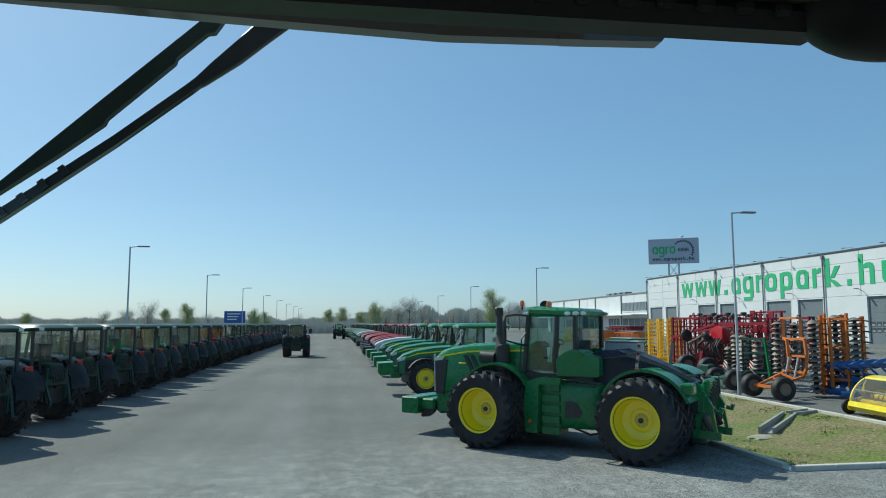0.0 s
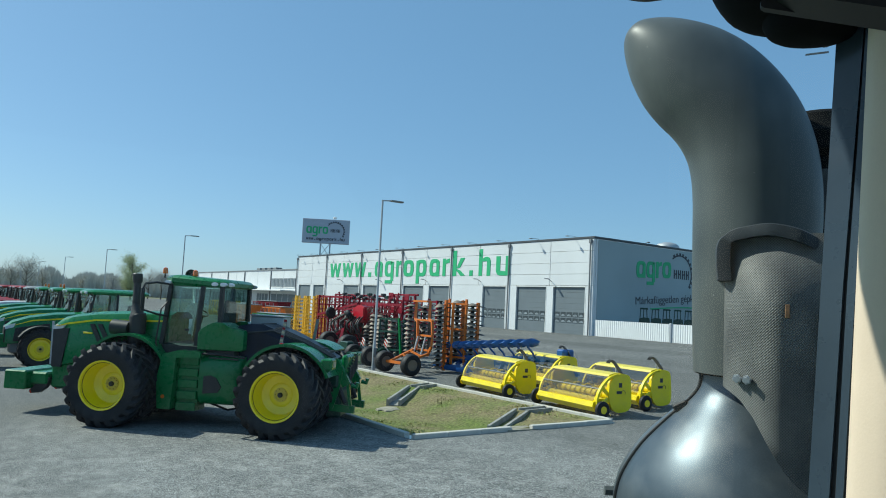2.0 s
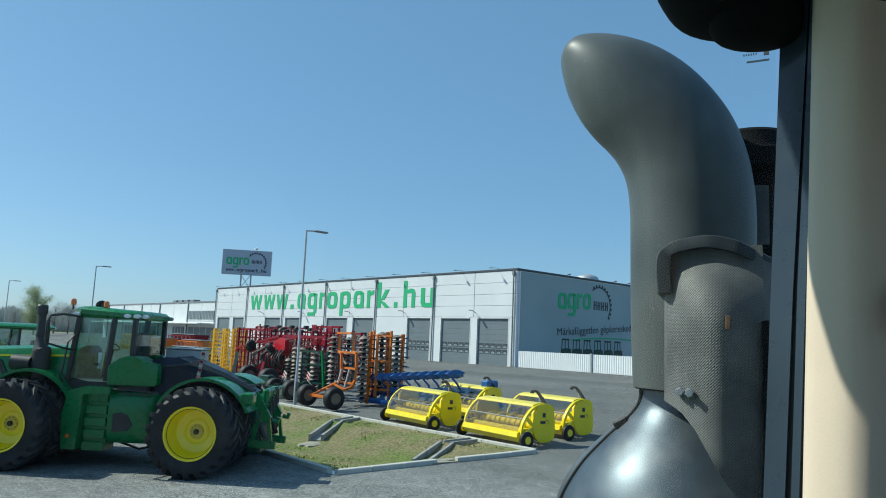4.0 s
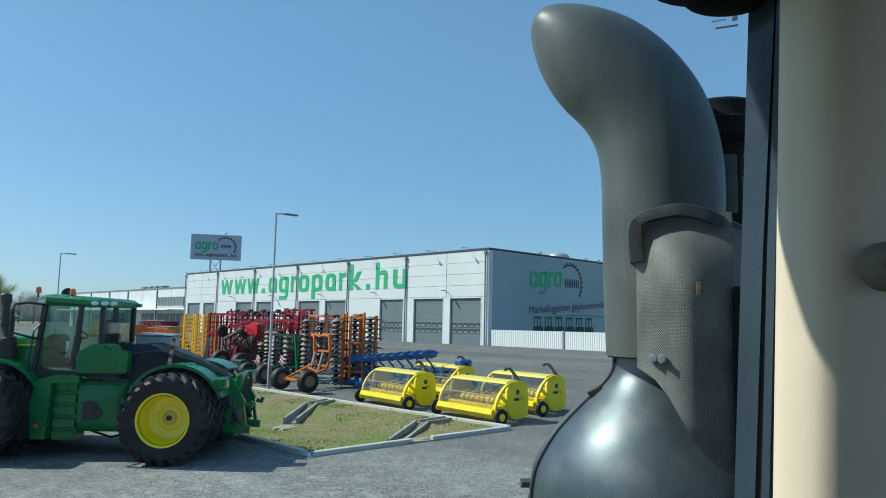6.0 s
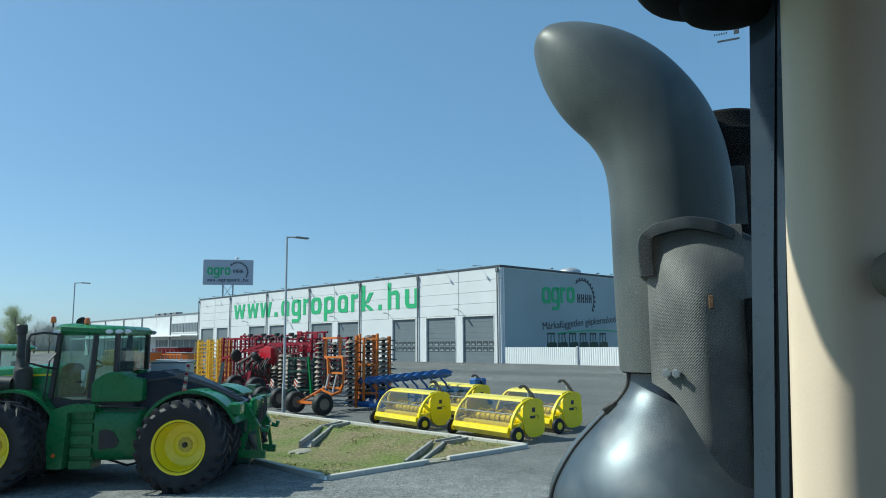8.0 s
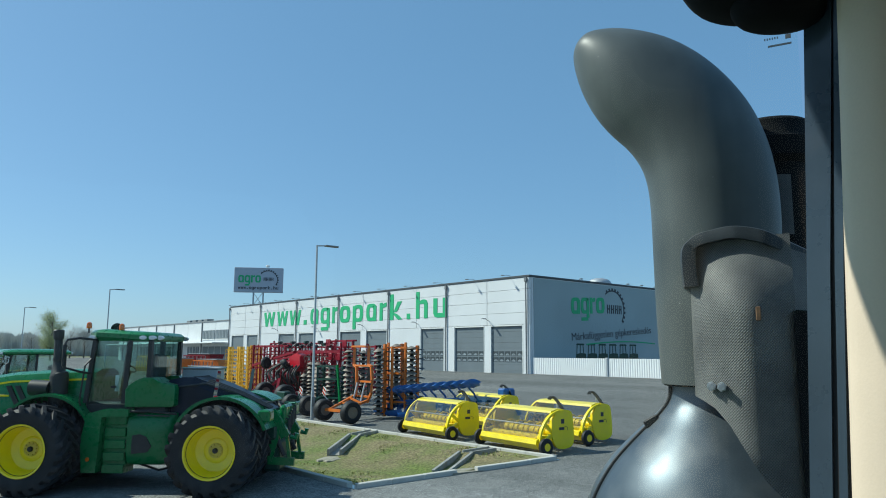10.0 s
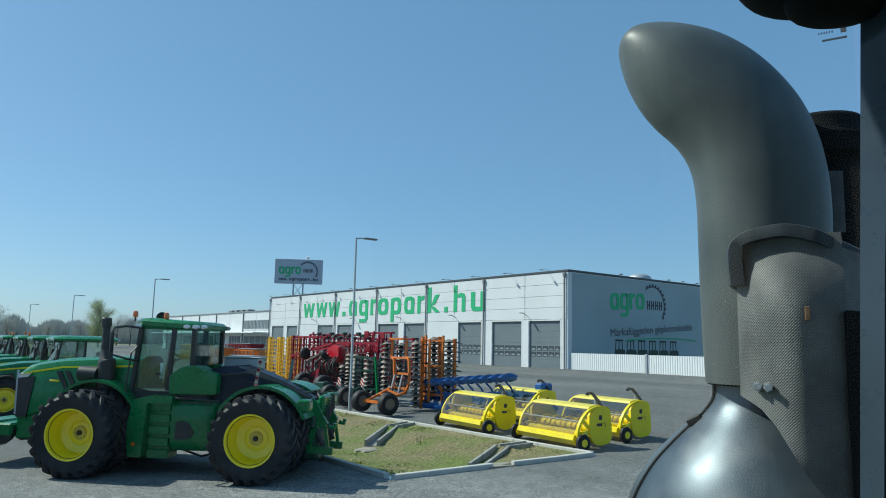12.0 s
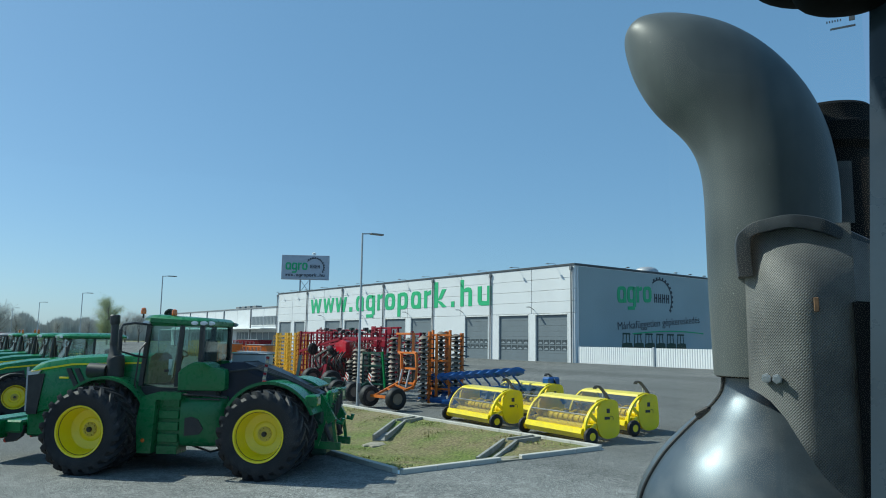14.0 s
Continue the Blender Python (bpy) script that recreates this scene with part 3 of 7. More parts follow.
def warehouse():
    root = thing("warehouse", "long white-clad hall with grey roller doors and green lettering", "building")
    root.location = (0, 0, 0)
    bm = B()
    box(bm, HX + 0.28, HX + 46, HY0 + 0.28, HY1 - 0.05, 0.0, HZ - 0.15)
    part("core_wall", bm, "panel", root)
    bm = B()
    box(bm, HX - 0.06, HX + 46.1, HY0 - 0.06, HY0 + 0.34, HZ - 0.14, HZ + 0.06, 0.02)
    box(bm, HX - 0.06, HX + 0.34, HY0 + 0.34, HY1 + 0.06, HZ - 0.14, HZ + 0.06, 0.02)
    part("roof_edge", bm, "dark_trim", root, "dark metal parapet flashing")
    bm = B()
    box(bm, HX + 0.35, HX + 46, HY0 + 0.35, HY1, HZ - 0.16, HZ - 0.02)
    part("roof", bm, "grey", root)
    # cladding above the doors
    rows = 4
    for (a, b) in zip(BAYS, BAYS[1:]):
        for r in range(rows):
            z0 = DOOR_TOP + 0.12 + (HZ - 0.14 - DOOR_TOP - 0.12) * r / rows
            z1 = DOOR_TOP + 0.12 + (HZ - 0.14 - DOOR_TOP - 0.12) * (r + 1) / rows
            bm = B()
            box(bm, HX, HX + 0.27, a + 0.03, b - 0.03, z0 + 0.012, z1 - 0.012, 0.012)
            part("cladding_panel", bm, "panel", root)
    # piers between the doors
    edges = [HY0] + [v for d in DOORS for v in d] + [HY1]
    for a, b in zip(edges[0::2], edges[1::2]):
        k = max(1, round((b - a) / 5.5))
        for i in range(k):
            bm = B()
            box(bm, HX - 0.01, HX + 0.27, a + (b - a) * i / k + 0.015, a + (b - a) * (i + 1) / k - 0.015, HB - 0.3, DOOR_TOP + 0.10, 0.01)
            part("pier", bm, "panel", root)
    # roller doors
    for a, b in DOORS:
        bm = B()
        n = 9
        box(bm, HX + 0.20, HX + 0.27, a, b, HB - 0.2, DOOR_TOP + 0.08)
        door = part("roller_door", bm, "door_grey", root, "closed grey sectional roller door with a row of windows")
        for i in range(n):
            z0, z1 = HB - 0.2 + (DOOR_TOP - HB + 0.2) * i / n, HB - 0.2 + (DOOR_TOP - HB + 0.2) * (i + 1) / n
            bm = B()
            box(bm, HX + 0.15, HX + 0.196, a + 0.04, b - 0.04, z0 + 0.006, z1 - 0.006, 0.008)
            part("slat", bm, "door_grey", door)
        for k in range(5):
            w = (b - a - 0.3) / 5
            for z0 in (2.22, 2.78):
                bm = B()
                box(bm, HX + 0.138, HX + 0.149, a + 0.15 + k * w + 0.05, a + 0.15 + (k + 1) * w - 0.05, z0, z0 + 0.46, 0.003)
                pw = part("window", bm, "door_glass", door)
                # pale arch laid on the pane in place of a reflection in its glass
                bm = B()
                y0, y1 = a + 0.15 + k * w + 0.12, a + 0.15 + (k + 1) * w - 0.12
                slab(bm, [(y0, z0 + 0.06), (y1, z0 + 0.06), (y1 - 0.06, z0 + 0.20), ((y0 + y1) / 2, z0 + 0.27), (y0 + 0.06, z0 + 0.20)], HX + 0.130, HX + 0.137, "yz")
                part("window_blind", bm, "window", pw)
        bm = B()
        for y in (a, b):
            box(bm, HX - 0.03, HX + 0.20, y - 0.05, y + 0.05, HB - 0.2, DOOR_TOP + 0.06, 0.01)
        box(bm, HX - 0.03, HX + 0.2, a + 0.055, b - 0.055, DOOR_TOP - 0.02, DOOR_TOP + 0.1, 0.01)
        part("door_frame", bm, "white", door)
    # downpipes and roof floodlights
    for y in BAYS[2::2] + [HY0 + 0.35]:
        bm = B()
        tube(bm, [(HX - 0.13, y, HB - 0.3), (HX - 0.13, y, HZ - 0.6), (HX - 0.05, y, HZ - 0.2)], 0.07, 8)
        box(bm, HX - 0.22, HX - 0.02, y - 0.15, y + 0.15, HZ - 0.58, HZ - 0.2, 0.03)
        part("downpipe", bm, "grey", root)
    for i in range(13):
        y = 47.2 + i * 5.0
        bm = B()
        bar(bm, (HX + 0.3, y, HZ + 0.05), (HX + 0.1, y, HZ + 0.18), 0.04)
        bar(bm, (HX + 0.1, y, HZ + 0.18), (HX - 0.75, y, HZ + 0.15), 0.03)
        box(bm, HX - 1.0, HX - 0.7, y - 0.13, y + 0.13, HZ + 0.08, HZ + 0.15, 0.02)
        part("floodlight", bm, "grey", root)
    for y in (49.9, 60.9, 71.2, 81.9, 92.8):
        bm = B()
        bar(bm, (HX, y, 6.1), (HX - 0.55, y, 6.35), 0.05)
        box(bm, HX - 0.95, HX - 0.5, y - 0.12, y + 0.12, 6.3, 6.38, 0.02)
        part("wall_lamp", bm, "grey", root)
    # big green writing along the front
    line = [("w", 97.1, 93.7), ("w", 93.1, 89.9), ("w", 89.5, 86.3), (".", 85.55, 84.75), ("q", 83.8, 81.8), ("j", 81.2, 79.0), ("r", 78.4, 77.1), ("o", 76.6, 74.3), ("p", 73.7, 71.5), ("q", 70.8, 68.75),
            ("r", 68.1, 66.75), ("k", 66.1, 63.75), (".", 62.95, 62.35), ("h", 61.3, 59.3), ("u", 58.35, 56.15)]
    for code, a, b in line:
        bm = B()
        write(bm, code, a, b, 6.74, 2.05, lambda u, v, w: (HX - 0.004 - w, u, v))
        part("writing_stroke", bm, "logo_green", root, smooth=10)
    # rooflights behind the parapet
    bm = B()
    lathe(bm, [(1.35, HZ), (1.35, HZ + 0.75), (1.25, HZ + 1.0), (0.95, HZ + 1.22), (0.45, HZ + 1.36), (0.001, HZ + 1.4)], 24, Matrix.Translation((66.6, HY0 + 5.4, 0)), True)
    part("rooflight", bm, "galv", root)
    # small floodlights along the gable's edge
    for x in (56.1, 63.9, 66.4, 69.0):
        bm = B()
        bar(bm, (x, HY0 + 0.2, HZ), (x, HY0 - 0.25, HZ + 0.16), 0.035)
        box(bm, x - 0.16, x + 0.16, HY0 - 0.42, HY0 - 0.22, HZ + 0.08, HZ + 0.19, 0.02)
        part("floodlight", bm, "grey", root)
    # gable wall, its banner and the white sheet fence at its foot
    bm = B()
    box(bm, HX + 0.30, HX + 46, HY0 + 0.02, HY0 + 0.27, 0.0, HZ - 0.15)
    gable = part("gable_wall", bm, "panel", root)
    bm = B()
    box(bm, HX + 0.55, HX + 40, HY0 - 0.02, HY0 + 0.01, 2.3, HZ - 0.22)
    part("banner", bm, "banner", gable, "blue-grey printed banner across the whole gable")
    y0, y1 = HY0 - 0.05, HY0 - 0.025
    bm = B()
    for code, a, b in (("q", 54.8, 56.15), ("j", 56.3, 57.6), ("r", 57.75, 58.6), ("o", 58.75, 60.1)):
        write(bm, code, a, b, 6.85, 1.60, lambda u, v, w: (u, HY0 - 0.022 - w, v + 0.05 * (u - 54.8)))
    part("logo_shapes", bm, "logo_green", gable, smooth=10)
    bm = B()
    gear_arc(bm, 61.5, 7.55, 2.0, -38, 128, lambda a, b, c: (a, y0 + (0 if c else 0.02), b))
    part("logo_gear", bm, "logo_dark", gable)
    bm = B()
    for k in range(4):
        a = 60.55 + 0.66 * k
        for u0, u1, v0, v1 in ((0, 0.16, 0, 0.9), (0.34, 0.48, 0, 0.9), (0.12, 0.38, 0.40, 0.54)):
            box(bm, a + u0, a + u1, y0 + 0.002 * (u0 > 0), y1, 7.12 + v0, 7.12 + v1)
    part("logo_bars", bm, "logo_dark", gable)
    # the slogan
    cu = bpy.data.curves.new("slogan", "FONT")
    cu.body, cu.size, cu.extrude, cu.offset = "M\u00e1rkaf\u00fcggetlen g\u00e9pkeresked\u00e9s", 1.05, 0.006, 0.0
    cu.materials.append(M["logo_dark"])
    ob = new("slogan", cu)
    ob.parent = gable
    ob.location, ob.rotation_euler = (54.75, HY0 - 0.04, 4.28), (radians(90), radians(-4.2), 0)
    ob.scale = (1.05, 1, 1)
    # printed row of machines on the banner
    bm = B()
    for i in range(6):
        x = 55.4 + i * 1.75
        slab(bm, [(x, 2.5), (x + 0.05, 3.0), (x + 0.7, 3.1), (x + 1.5, 3.05), (x + 1.62, 2.5)], y0, y1)
        for p, q in ((x + 0.12, x + 0.20), (x + 0.62, x + 0.66), (x + 1.18, x + 1.08)):
            bar(bm, (p, y0 + 0.01, 3.02), (q, y0 + 0.01, 3.9), 0.02, 0.09)
        slab(bm, [(x + 0.05, 3.86), (x + 1.3, 3.86), (x + 1.2, 4.02), (x + 0.15, 4.02)], y0 - 0.004, y1)
        lathe(bm, [(0.38, 0.0), (0.38, 0.02)], 14, Matrix.Translation((x + 0.35, y1, 2.62)) @ pose(0, 0, 0, 90, 0, 0), True)
    part("banner_print", bm, "dgreen", gable)
    bm = B()
    for i in range(14):
        x = 57.0 + i * 0.85
        bar(bm, (x, y0, 3.95 + 0.35 * math.sin(i / 14 * 2.6)), (x + 0.86, y0, 3.95 + 0.35 * math.sin((i + 1) / 14 * 2.6)), 0.02, 0.12)
    part("banner_swoosh", bm, "logo_green", gable)
    return root


def gear_arc(bm, cx, cz, r, a0, a1, place):
    """An arc with square teeth, as a flat relief."""
    n = 24
    for i in range(n):
        a, b = radians(a0 + (a1 - a0) * i / n), radians(a0 + (a1 - a0) * (i + 1) / n)
        ro = r * (1.10 if i % 2 == 0 else 1.0)
        q = [(cx + math.cos(t) * k, cz + math.sin(t) * k) for t, k in ((a, r * 0.93), (b, r * 0.93), (b, ro), (a, ro))]
        loft(bm, [[place(u, v, 0) for u, v in q], [place(u, v, 1) for u, v in q]])


warehouse()


def sheet_fence():
    root = thing("sheet_fence", "white corrugated sheet fence beside the hall corner", "fence")
    for (x0, y0), (x1, y1) in (((49.0, 44.3), (48.75, 36.2)), ((48.7, 35.8), (48.2, 22.0))):
        bm = B()
        n = int((y0 - y1) / 0.055)
        pts = [(x0 + (x1 - x0) * i / n + (0.03 if i % 4 > 1 else 0.0), y0 + (y1 - y0) * i / n) for i in range(n + 1)]
        top = [bm.verts.new((x, y, 2.66)) for x, y in pts]
        low = [bm.verts.new((x, y, gz(x) - 0.05)) for x, y in pts]
        back = [bm.verts.new((x + 0.012, y, 2.66)) for x, y in pts]
        for i in range(n):
            bm.faces.new((low[i], low[i + 1], top[i + 1], top[i]))
            bm.faces.new((top[i], top[i + 1], back[i + 1], back[i]))
        part("sheet", bm, "fence_white", root, smooth=10)
    bm = B()
    box(bm, 48.62, 48.82, 35.9, 36.1, 1.1, 2.72, 0.02)
    part("post", bm, "galv", root)
    return root


sheet_fence()


def office_wing():
    root = thing("office_wing", "low white flat-roofed office wing with one louvred window band", "building")
    end = 165.0
    bm = B()
    box(bm, HX + 0.1, HX + 25, HY1 + 0.3, end, 0.6, 8.0)
    part("wall", bm, "panel", root)
    bm = B()
    box(bm, HX + 0.0, HX + 25.1, HY1 + 0.3, end + 0.1, 8.0, 8.22, 0.02)
    part("roof", bm, "grey", root)
    bm = B()
    box(bm, HX - 2.6, HX + 0.1, HY1 + 0.5, end, 4.42, 4.62, 0.03)
    part("canopy", bm, "white", root, "thin white canopy")
    # panel joints and the posts between the bays
    bays = [119.9, 132.8, 142.1, 152.4, 162.0]
    for y in bays:
        bm = B()
        tube(bm, [(HX, y, 0.7), (HX, y, 7.7), (HX + 0.08, y, 8.0)], 0.10, 8)
        part("downpipe", bm, "grey", root)
    for y in [114.4, 126.3, 137.4, 147.2, 157.2]:
        bm = B()
        box(bm, HX + 0.085, HX + 0.104, y - 0.03, y + 0.03, 4.7, 7.98)
        part("panel_joint", bm, "galv", root)
    # louvred band in the bay beside the hall
    for y0, y1 in ((109.5, 114.2), (114.6, 119.4)):
        bm = B()
        box(bm, HX + 0.02, HX + 0.12, y0, y1, 5.2, 6.65, 0.02)
        w = part("window", bm, "door_grey", root)
        n = 8
        for k in range(n + 1):
            a = y0 + 0.04 + (y1 - y0 - 0.16) * k / n
            bm = B()
            box(bm, HX - 0.03, HX + 0.017, a, a + 0.08, 5.24, 6.61)
            part("louvre", bm, "galv", w)
        bm = B()
        box(bm, HX - 0.05, HX + 0.1, y0 - 0.06, y1 + 0.06, 5.08, 5.18, 0.02)
        part("window_sill", bm, "white", w)
    for y0, y1 in ((109.5, 119.3), (121.0, 126.0), (134.0, 141.0), (144.0, 151.0)):
        bm = B()
        box(bm, HX + 0.02, HX + 0.12, y0, y1, 1.4, 3.95, 0.02)
        w = part("shop_window", bm, "door_grey", root)
        for k in range(1, 4):
            a = y0 + (y1 - y0) * k / 4
            bm = B()
            box(bm, HX - 0.02, HX + 0.017, a - 0.05, a + 0.05, 1.42, 3.93)
            part("mullion", bm, "white", w)
    for k in range(4):
        bm = B()
        box(bm, HX + 2, HX + 3.2, 122.6 + k * 2.6, 124.2 + k * 2.6, 8.18, 8.78, 0.04)
        part("vent_box", bm, "grey", root)
    return root


office_wing()


def roof_sign():
    c = Vector((51.3, 104.2, 0))
    a = math.degrees(math.atan2(c.y, c.x)) - 90
    root = thing("roof_sign", "blue-grey advertising board on a lattice post above the roof", "sign", m=Matrix.Translation((c.x, c.y, HZ - 0.04)) @ pose(0, 0, 0, 0, 0, a - 6))
    bm = B()
    for x in (-0.75, 0.75):
        for y in (-0.4, 0.4):
            bar(bm, (x, y, 0), (x, y, 2.3), 0.14)
    for x0, x1 in ((-0.75, 0.75), (0.75, -0.75)):
        bar(bm, (x0, -0.4, 0.1), (x1, -0.4, 2.2), 0.08)
    part("lattice_post", bm, "galv", root)
    bm = B()
    box(bm, -3.75, 3.75, -0.5, 0.5, 2.2, 6.1, 0.05)
    part("board", bm, "sign_face", root)
    bm = B()
    for k, (code, a, b) in enumerate((("q", -3.1, -2.22), ("j", -2.12, -1.26), ("r", -1.16, -0.56), ("o", -0.5, 0.36))):
        write(bm, code, a, b, 3.72, 1.15, lambda u, v, w: (u, -0.51 - w, v))
    part("logo_shapes", bm, "logo_green", root, smooth=10)
    bm = B()
    gear_arc(bm, 1.45, 4.15, 1.5, -32, 140, lambda u, v, w: (u, -0.54 + 0.03 * w, v))
    part("logo_gear", bm, "logo_dark", root)
    bm = B()
    for k in range(4):
        a = 0.78 + 0.40 * k
        for u0, u1, v0, v1 in ((0, 0.10, 0, 0.55), (0.21, 0.30, 0, 0.55), (0.07, 0.25, 0.24, 0.33)):
            box(bm, a + u0, a + u1, -0.54 + 0.003 * (u0 > 0), -0.51, 4.0 + v0, 4.0 + v1)
    part("logo_bars", bm, "logo_dark", root)
    bm = B()
    for k, code in enumerate("www.qjropqrk.hu"):
        a = -3.1 + 0.415 * k
        write(bm, code, a + (0.12 if code == "." else 0.03), a + (0.28 if code == "." else 0.37), 2.68, 0.36, lambda u, v, w: (u, -0.51 - w, v))
    part("writing_strokes", bm, "logo_dark", root, smooth=10)
    bm = B()
    tube(bm, [(1.3, 0, 6.08), (1.3, 0, 6.3)], 0.1, 8)
    lathe(bm, [(0.05, 6.25), (0.3, 6.3), (0.3, 6.5), (0.1, 6.6)], 12, Matrix.Translation((1.3, 0, 0)), True)
    part("top_lamp", bm, "white", root)
    return root


roof_sign()


# ---- street lamps ----
def street_lamp(x, y, height, first=None):
    if first is not None:
        return copy_thing(first, pose(x, y, gz(x)))
    root = thing("street_lamp", "tall slim grey steel lamp post with one flat arm", "street lamp", "lamps along the lot", pose(x, y, gz(x)))
    bm = B()
    tube(bm, [(0, 0, -0.1), (0, 0, 1.2), (0, 0, 1.25), (0, 0, height)], [0.075, 0.072, 0.055, 0.04], 10)
    pole = part("pole", bm, "galv", root)
    bm = B()
    box(bm, -0.07, 0.07, -0.09, -0.06, 0.6, 1.0, 0.01)
    part("hatch", bm, "grey", pole)
    bm = B()
    tube(bm, [(0, 0, height - 0.03), (0.45, 0, height + 0.02)], 0.03, 8)
    part("arm", bm, "galv", root)
    bm = B()
    box(bm, 0.4, 1.05, -0.11, 0.11, height - 0.02, height + 0.05, 0.02)
    part("lamp_head", bm, "grey", root)
    return root


lamp = street_lamp(15.86, 26.8, 7.45)
for i in range(1, 6):
    street_lamp(15.9, 26.8 + 29.8 * i, 7.45, lamp)
for i in range(8):
    street_lamp(-11.75 + 0.02 * i, 41.6 + 23.7 * i, 7.26, lamp)


# ---- wheels ----
def tyre_mesh(R, W, rim, lugs, lug_h=0.06):
    """A tractor tyre round the y axis, with slanted lugs on both halves of the tread."""
    bm = B()
    turn = pose(0, 0, 0, 90, 0, 0)
    r0 = R - lug_h
    prof = [(rim * 0.93, -W * 0.36), (rim, -W * 0.43), (rim + (r0 - rim) * 0.35, -W * 0.5), (rim + (r0 - rim) * 0.75, -W * 0.49), (r0 * 0.975, -W * 0.40), (r0, -W * 0.2),
            (r0, W * 0.2), (r0 * 0.975, W * 0.40), (rim + (r0 - rim) * 0.75, W * 0.49), (rim + (r0 - rim) * 0.35, W * 0.5), (rim, W * 0.43), (rim * 0.93, W * 0.36)]
    lathe(bm, prof, 44, turn)
    step = 2 * math.pi / lugs
    for k in range(lugs):
        for side in (-1, 1):
            a0 = step * (k + (0.5 if side > 0 else 0))
            rows = []
            for s, da, rr in ((-0.03, 0.0, R), (0.27, 0.35, R), (0.46, 0.62, R * 0.985), (0.505, 0.72, R * 0.90)):
                a, w = a0 + da * step * 1.5, 0.17 * step
                lo = rr - lug_h * 1.3
                ring = [(rr, a - w), (rr, a + w), (lo, a + w * 1.5), (lo, a - w * 1.5)]
                rows.append([(r * math.cos(t), side * s * W, r * math.sin(t)) for r, t in ring])
            loft(bm, rows)
    return bm


def rim_mesh(rim, W, dish, side):
    """A dished wheel disc; it opens to the side given (+1 or -1 along y)."""
    bm = B()
    turn = pose(0, 0, 0, -90 * side, 0, 0)
    o = W * 0.46
    prof = [(rim * 0.99, o - 0.03), (rim * 1.045, o + 0.004), (rim * 1.03, o + 0.012), (rim * 0.975, o), (rim * 0.95, o - 0.05), (rim * 0.93, o - 0.13), (rim * 0.885, o - 0.16), (rim * 0.865, o - dish * 0.6 - 0.06), (rim * 0.80, o - dish * 0.85 - 0.02),
            (rim * 0.50, o - dish), (rim * 0.44, o - dish + 0.02), (rim * 0.32, o - dish + 0.02), (0.001, o - dish + 0.02)]
    lathe(bm, prof, 36, turn)
    bm2 = [(rim * 0.94, o - 0.14), (rim * 0.95, -W * 0.44)]
    lathe(bm, bm2, 36, turn)
    return bm


def hub_mesh(rim, W, dish, side):
    """The bolted hub plate in the middle of a wheel."""
    bm = B()
    o = W * 0.46 - dish + 0.02
    turn = pose(0, 0, 0, -90 * side, 0, 0)
    lathe(bm, [(rim * 0.30, o), (rim * 0.29, o + 0.012), (rim * 0.17, o + 0.02), (rim * 0.10, o + 0.02)], 20, turn)
    for k in range(10):
        a = 2 * math.pi * k / 10
        p = Vector((math.cos(a) * rim * 0.235, side * o, math.sin(a) * rim * 0.235))
        tube(bm, [p, p + Vector((0, side * 0.05, 0))], 0.02, 6)
    return bm


def cap_mesh(rim, W, dish, side):
    bm = B()
    o = W * 0.46 - dish
    lathe(bm, [(rim * 0.105, o), (rim * 0.105, o + 0.08), (rim * 0.08, o + 0.10), (0.001, o + 0.10)], 16, pose(0, 0, 0, -90 * side, 0, 0))
    return bm


def wheel(parent, x, y, R, W, rim, lugs, dish, side, rim_mat, cache={}):
    """tyre > rim, hub; the same meshes serve every wheel of a kind."""
    key = (R, W, rim, side, rim_mat)
    if key in cache:
        return again("wheel", cache[key], parent, (x, y, R - 0.015))
    t = part("wheel", tyre_mesh(R, W, rim, lugs), "rubber", parent, smooth=30)
    part("rim", rim_mesh(rim, W, dish, side), rim_mat, t)
    part("hub_plate", hub_mesh(rim, W, dish, side), "hub_yellow" if rim_mat == "yellow" else rim_mat, t)
    part("hub", cap_mesh(rim, W, dish, side), "black", t)
    t.location = (x, y, R - 0.015)
    cache[key] = t
    return t


# ---- the large articulated tractor ----
def arch(bm, cx, cz, r, a0, a1, y0, y1, t=0.05, n=10, lip=0.0):
    """A curved mudguard over a wheel at (cx, cz)."""
    rings = []
    for i in range(n + 1):
        a = radians(a0 + (a1 - a0) * i / n)
        c, s = math.cos(a), math.sin(a)
        rings.append([(cx + c * (r - lip), y0, cz + s * (r - lip)), (cx + c * (r + t), y0, cz + s * (r + t)), (cx + c * (r + t), y1, cz + s * (r + t)), (cx + c * (r - lip), y1, cz + s * (r - lip)), (cx + c * r, y1 - 0.02 if y1 > y0 else y1 + 0.02, cz + s * r), (cx + c * r, y0 + 0.02 if y1 > y0 else y0 - 0.02, cz + s * r)])
    return loft(bm, rings)


def quad_pane(bm, pts, t=0.012):
    """A thin sheet through four corners."""
    p = [Vector(q) for q in pts]
    n = (p[1] - p[0]).cross(p[3] - p[0]).normalized() * t
    return loft(bm, [p, [q + n for q in p]])


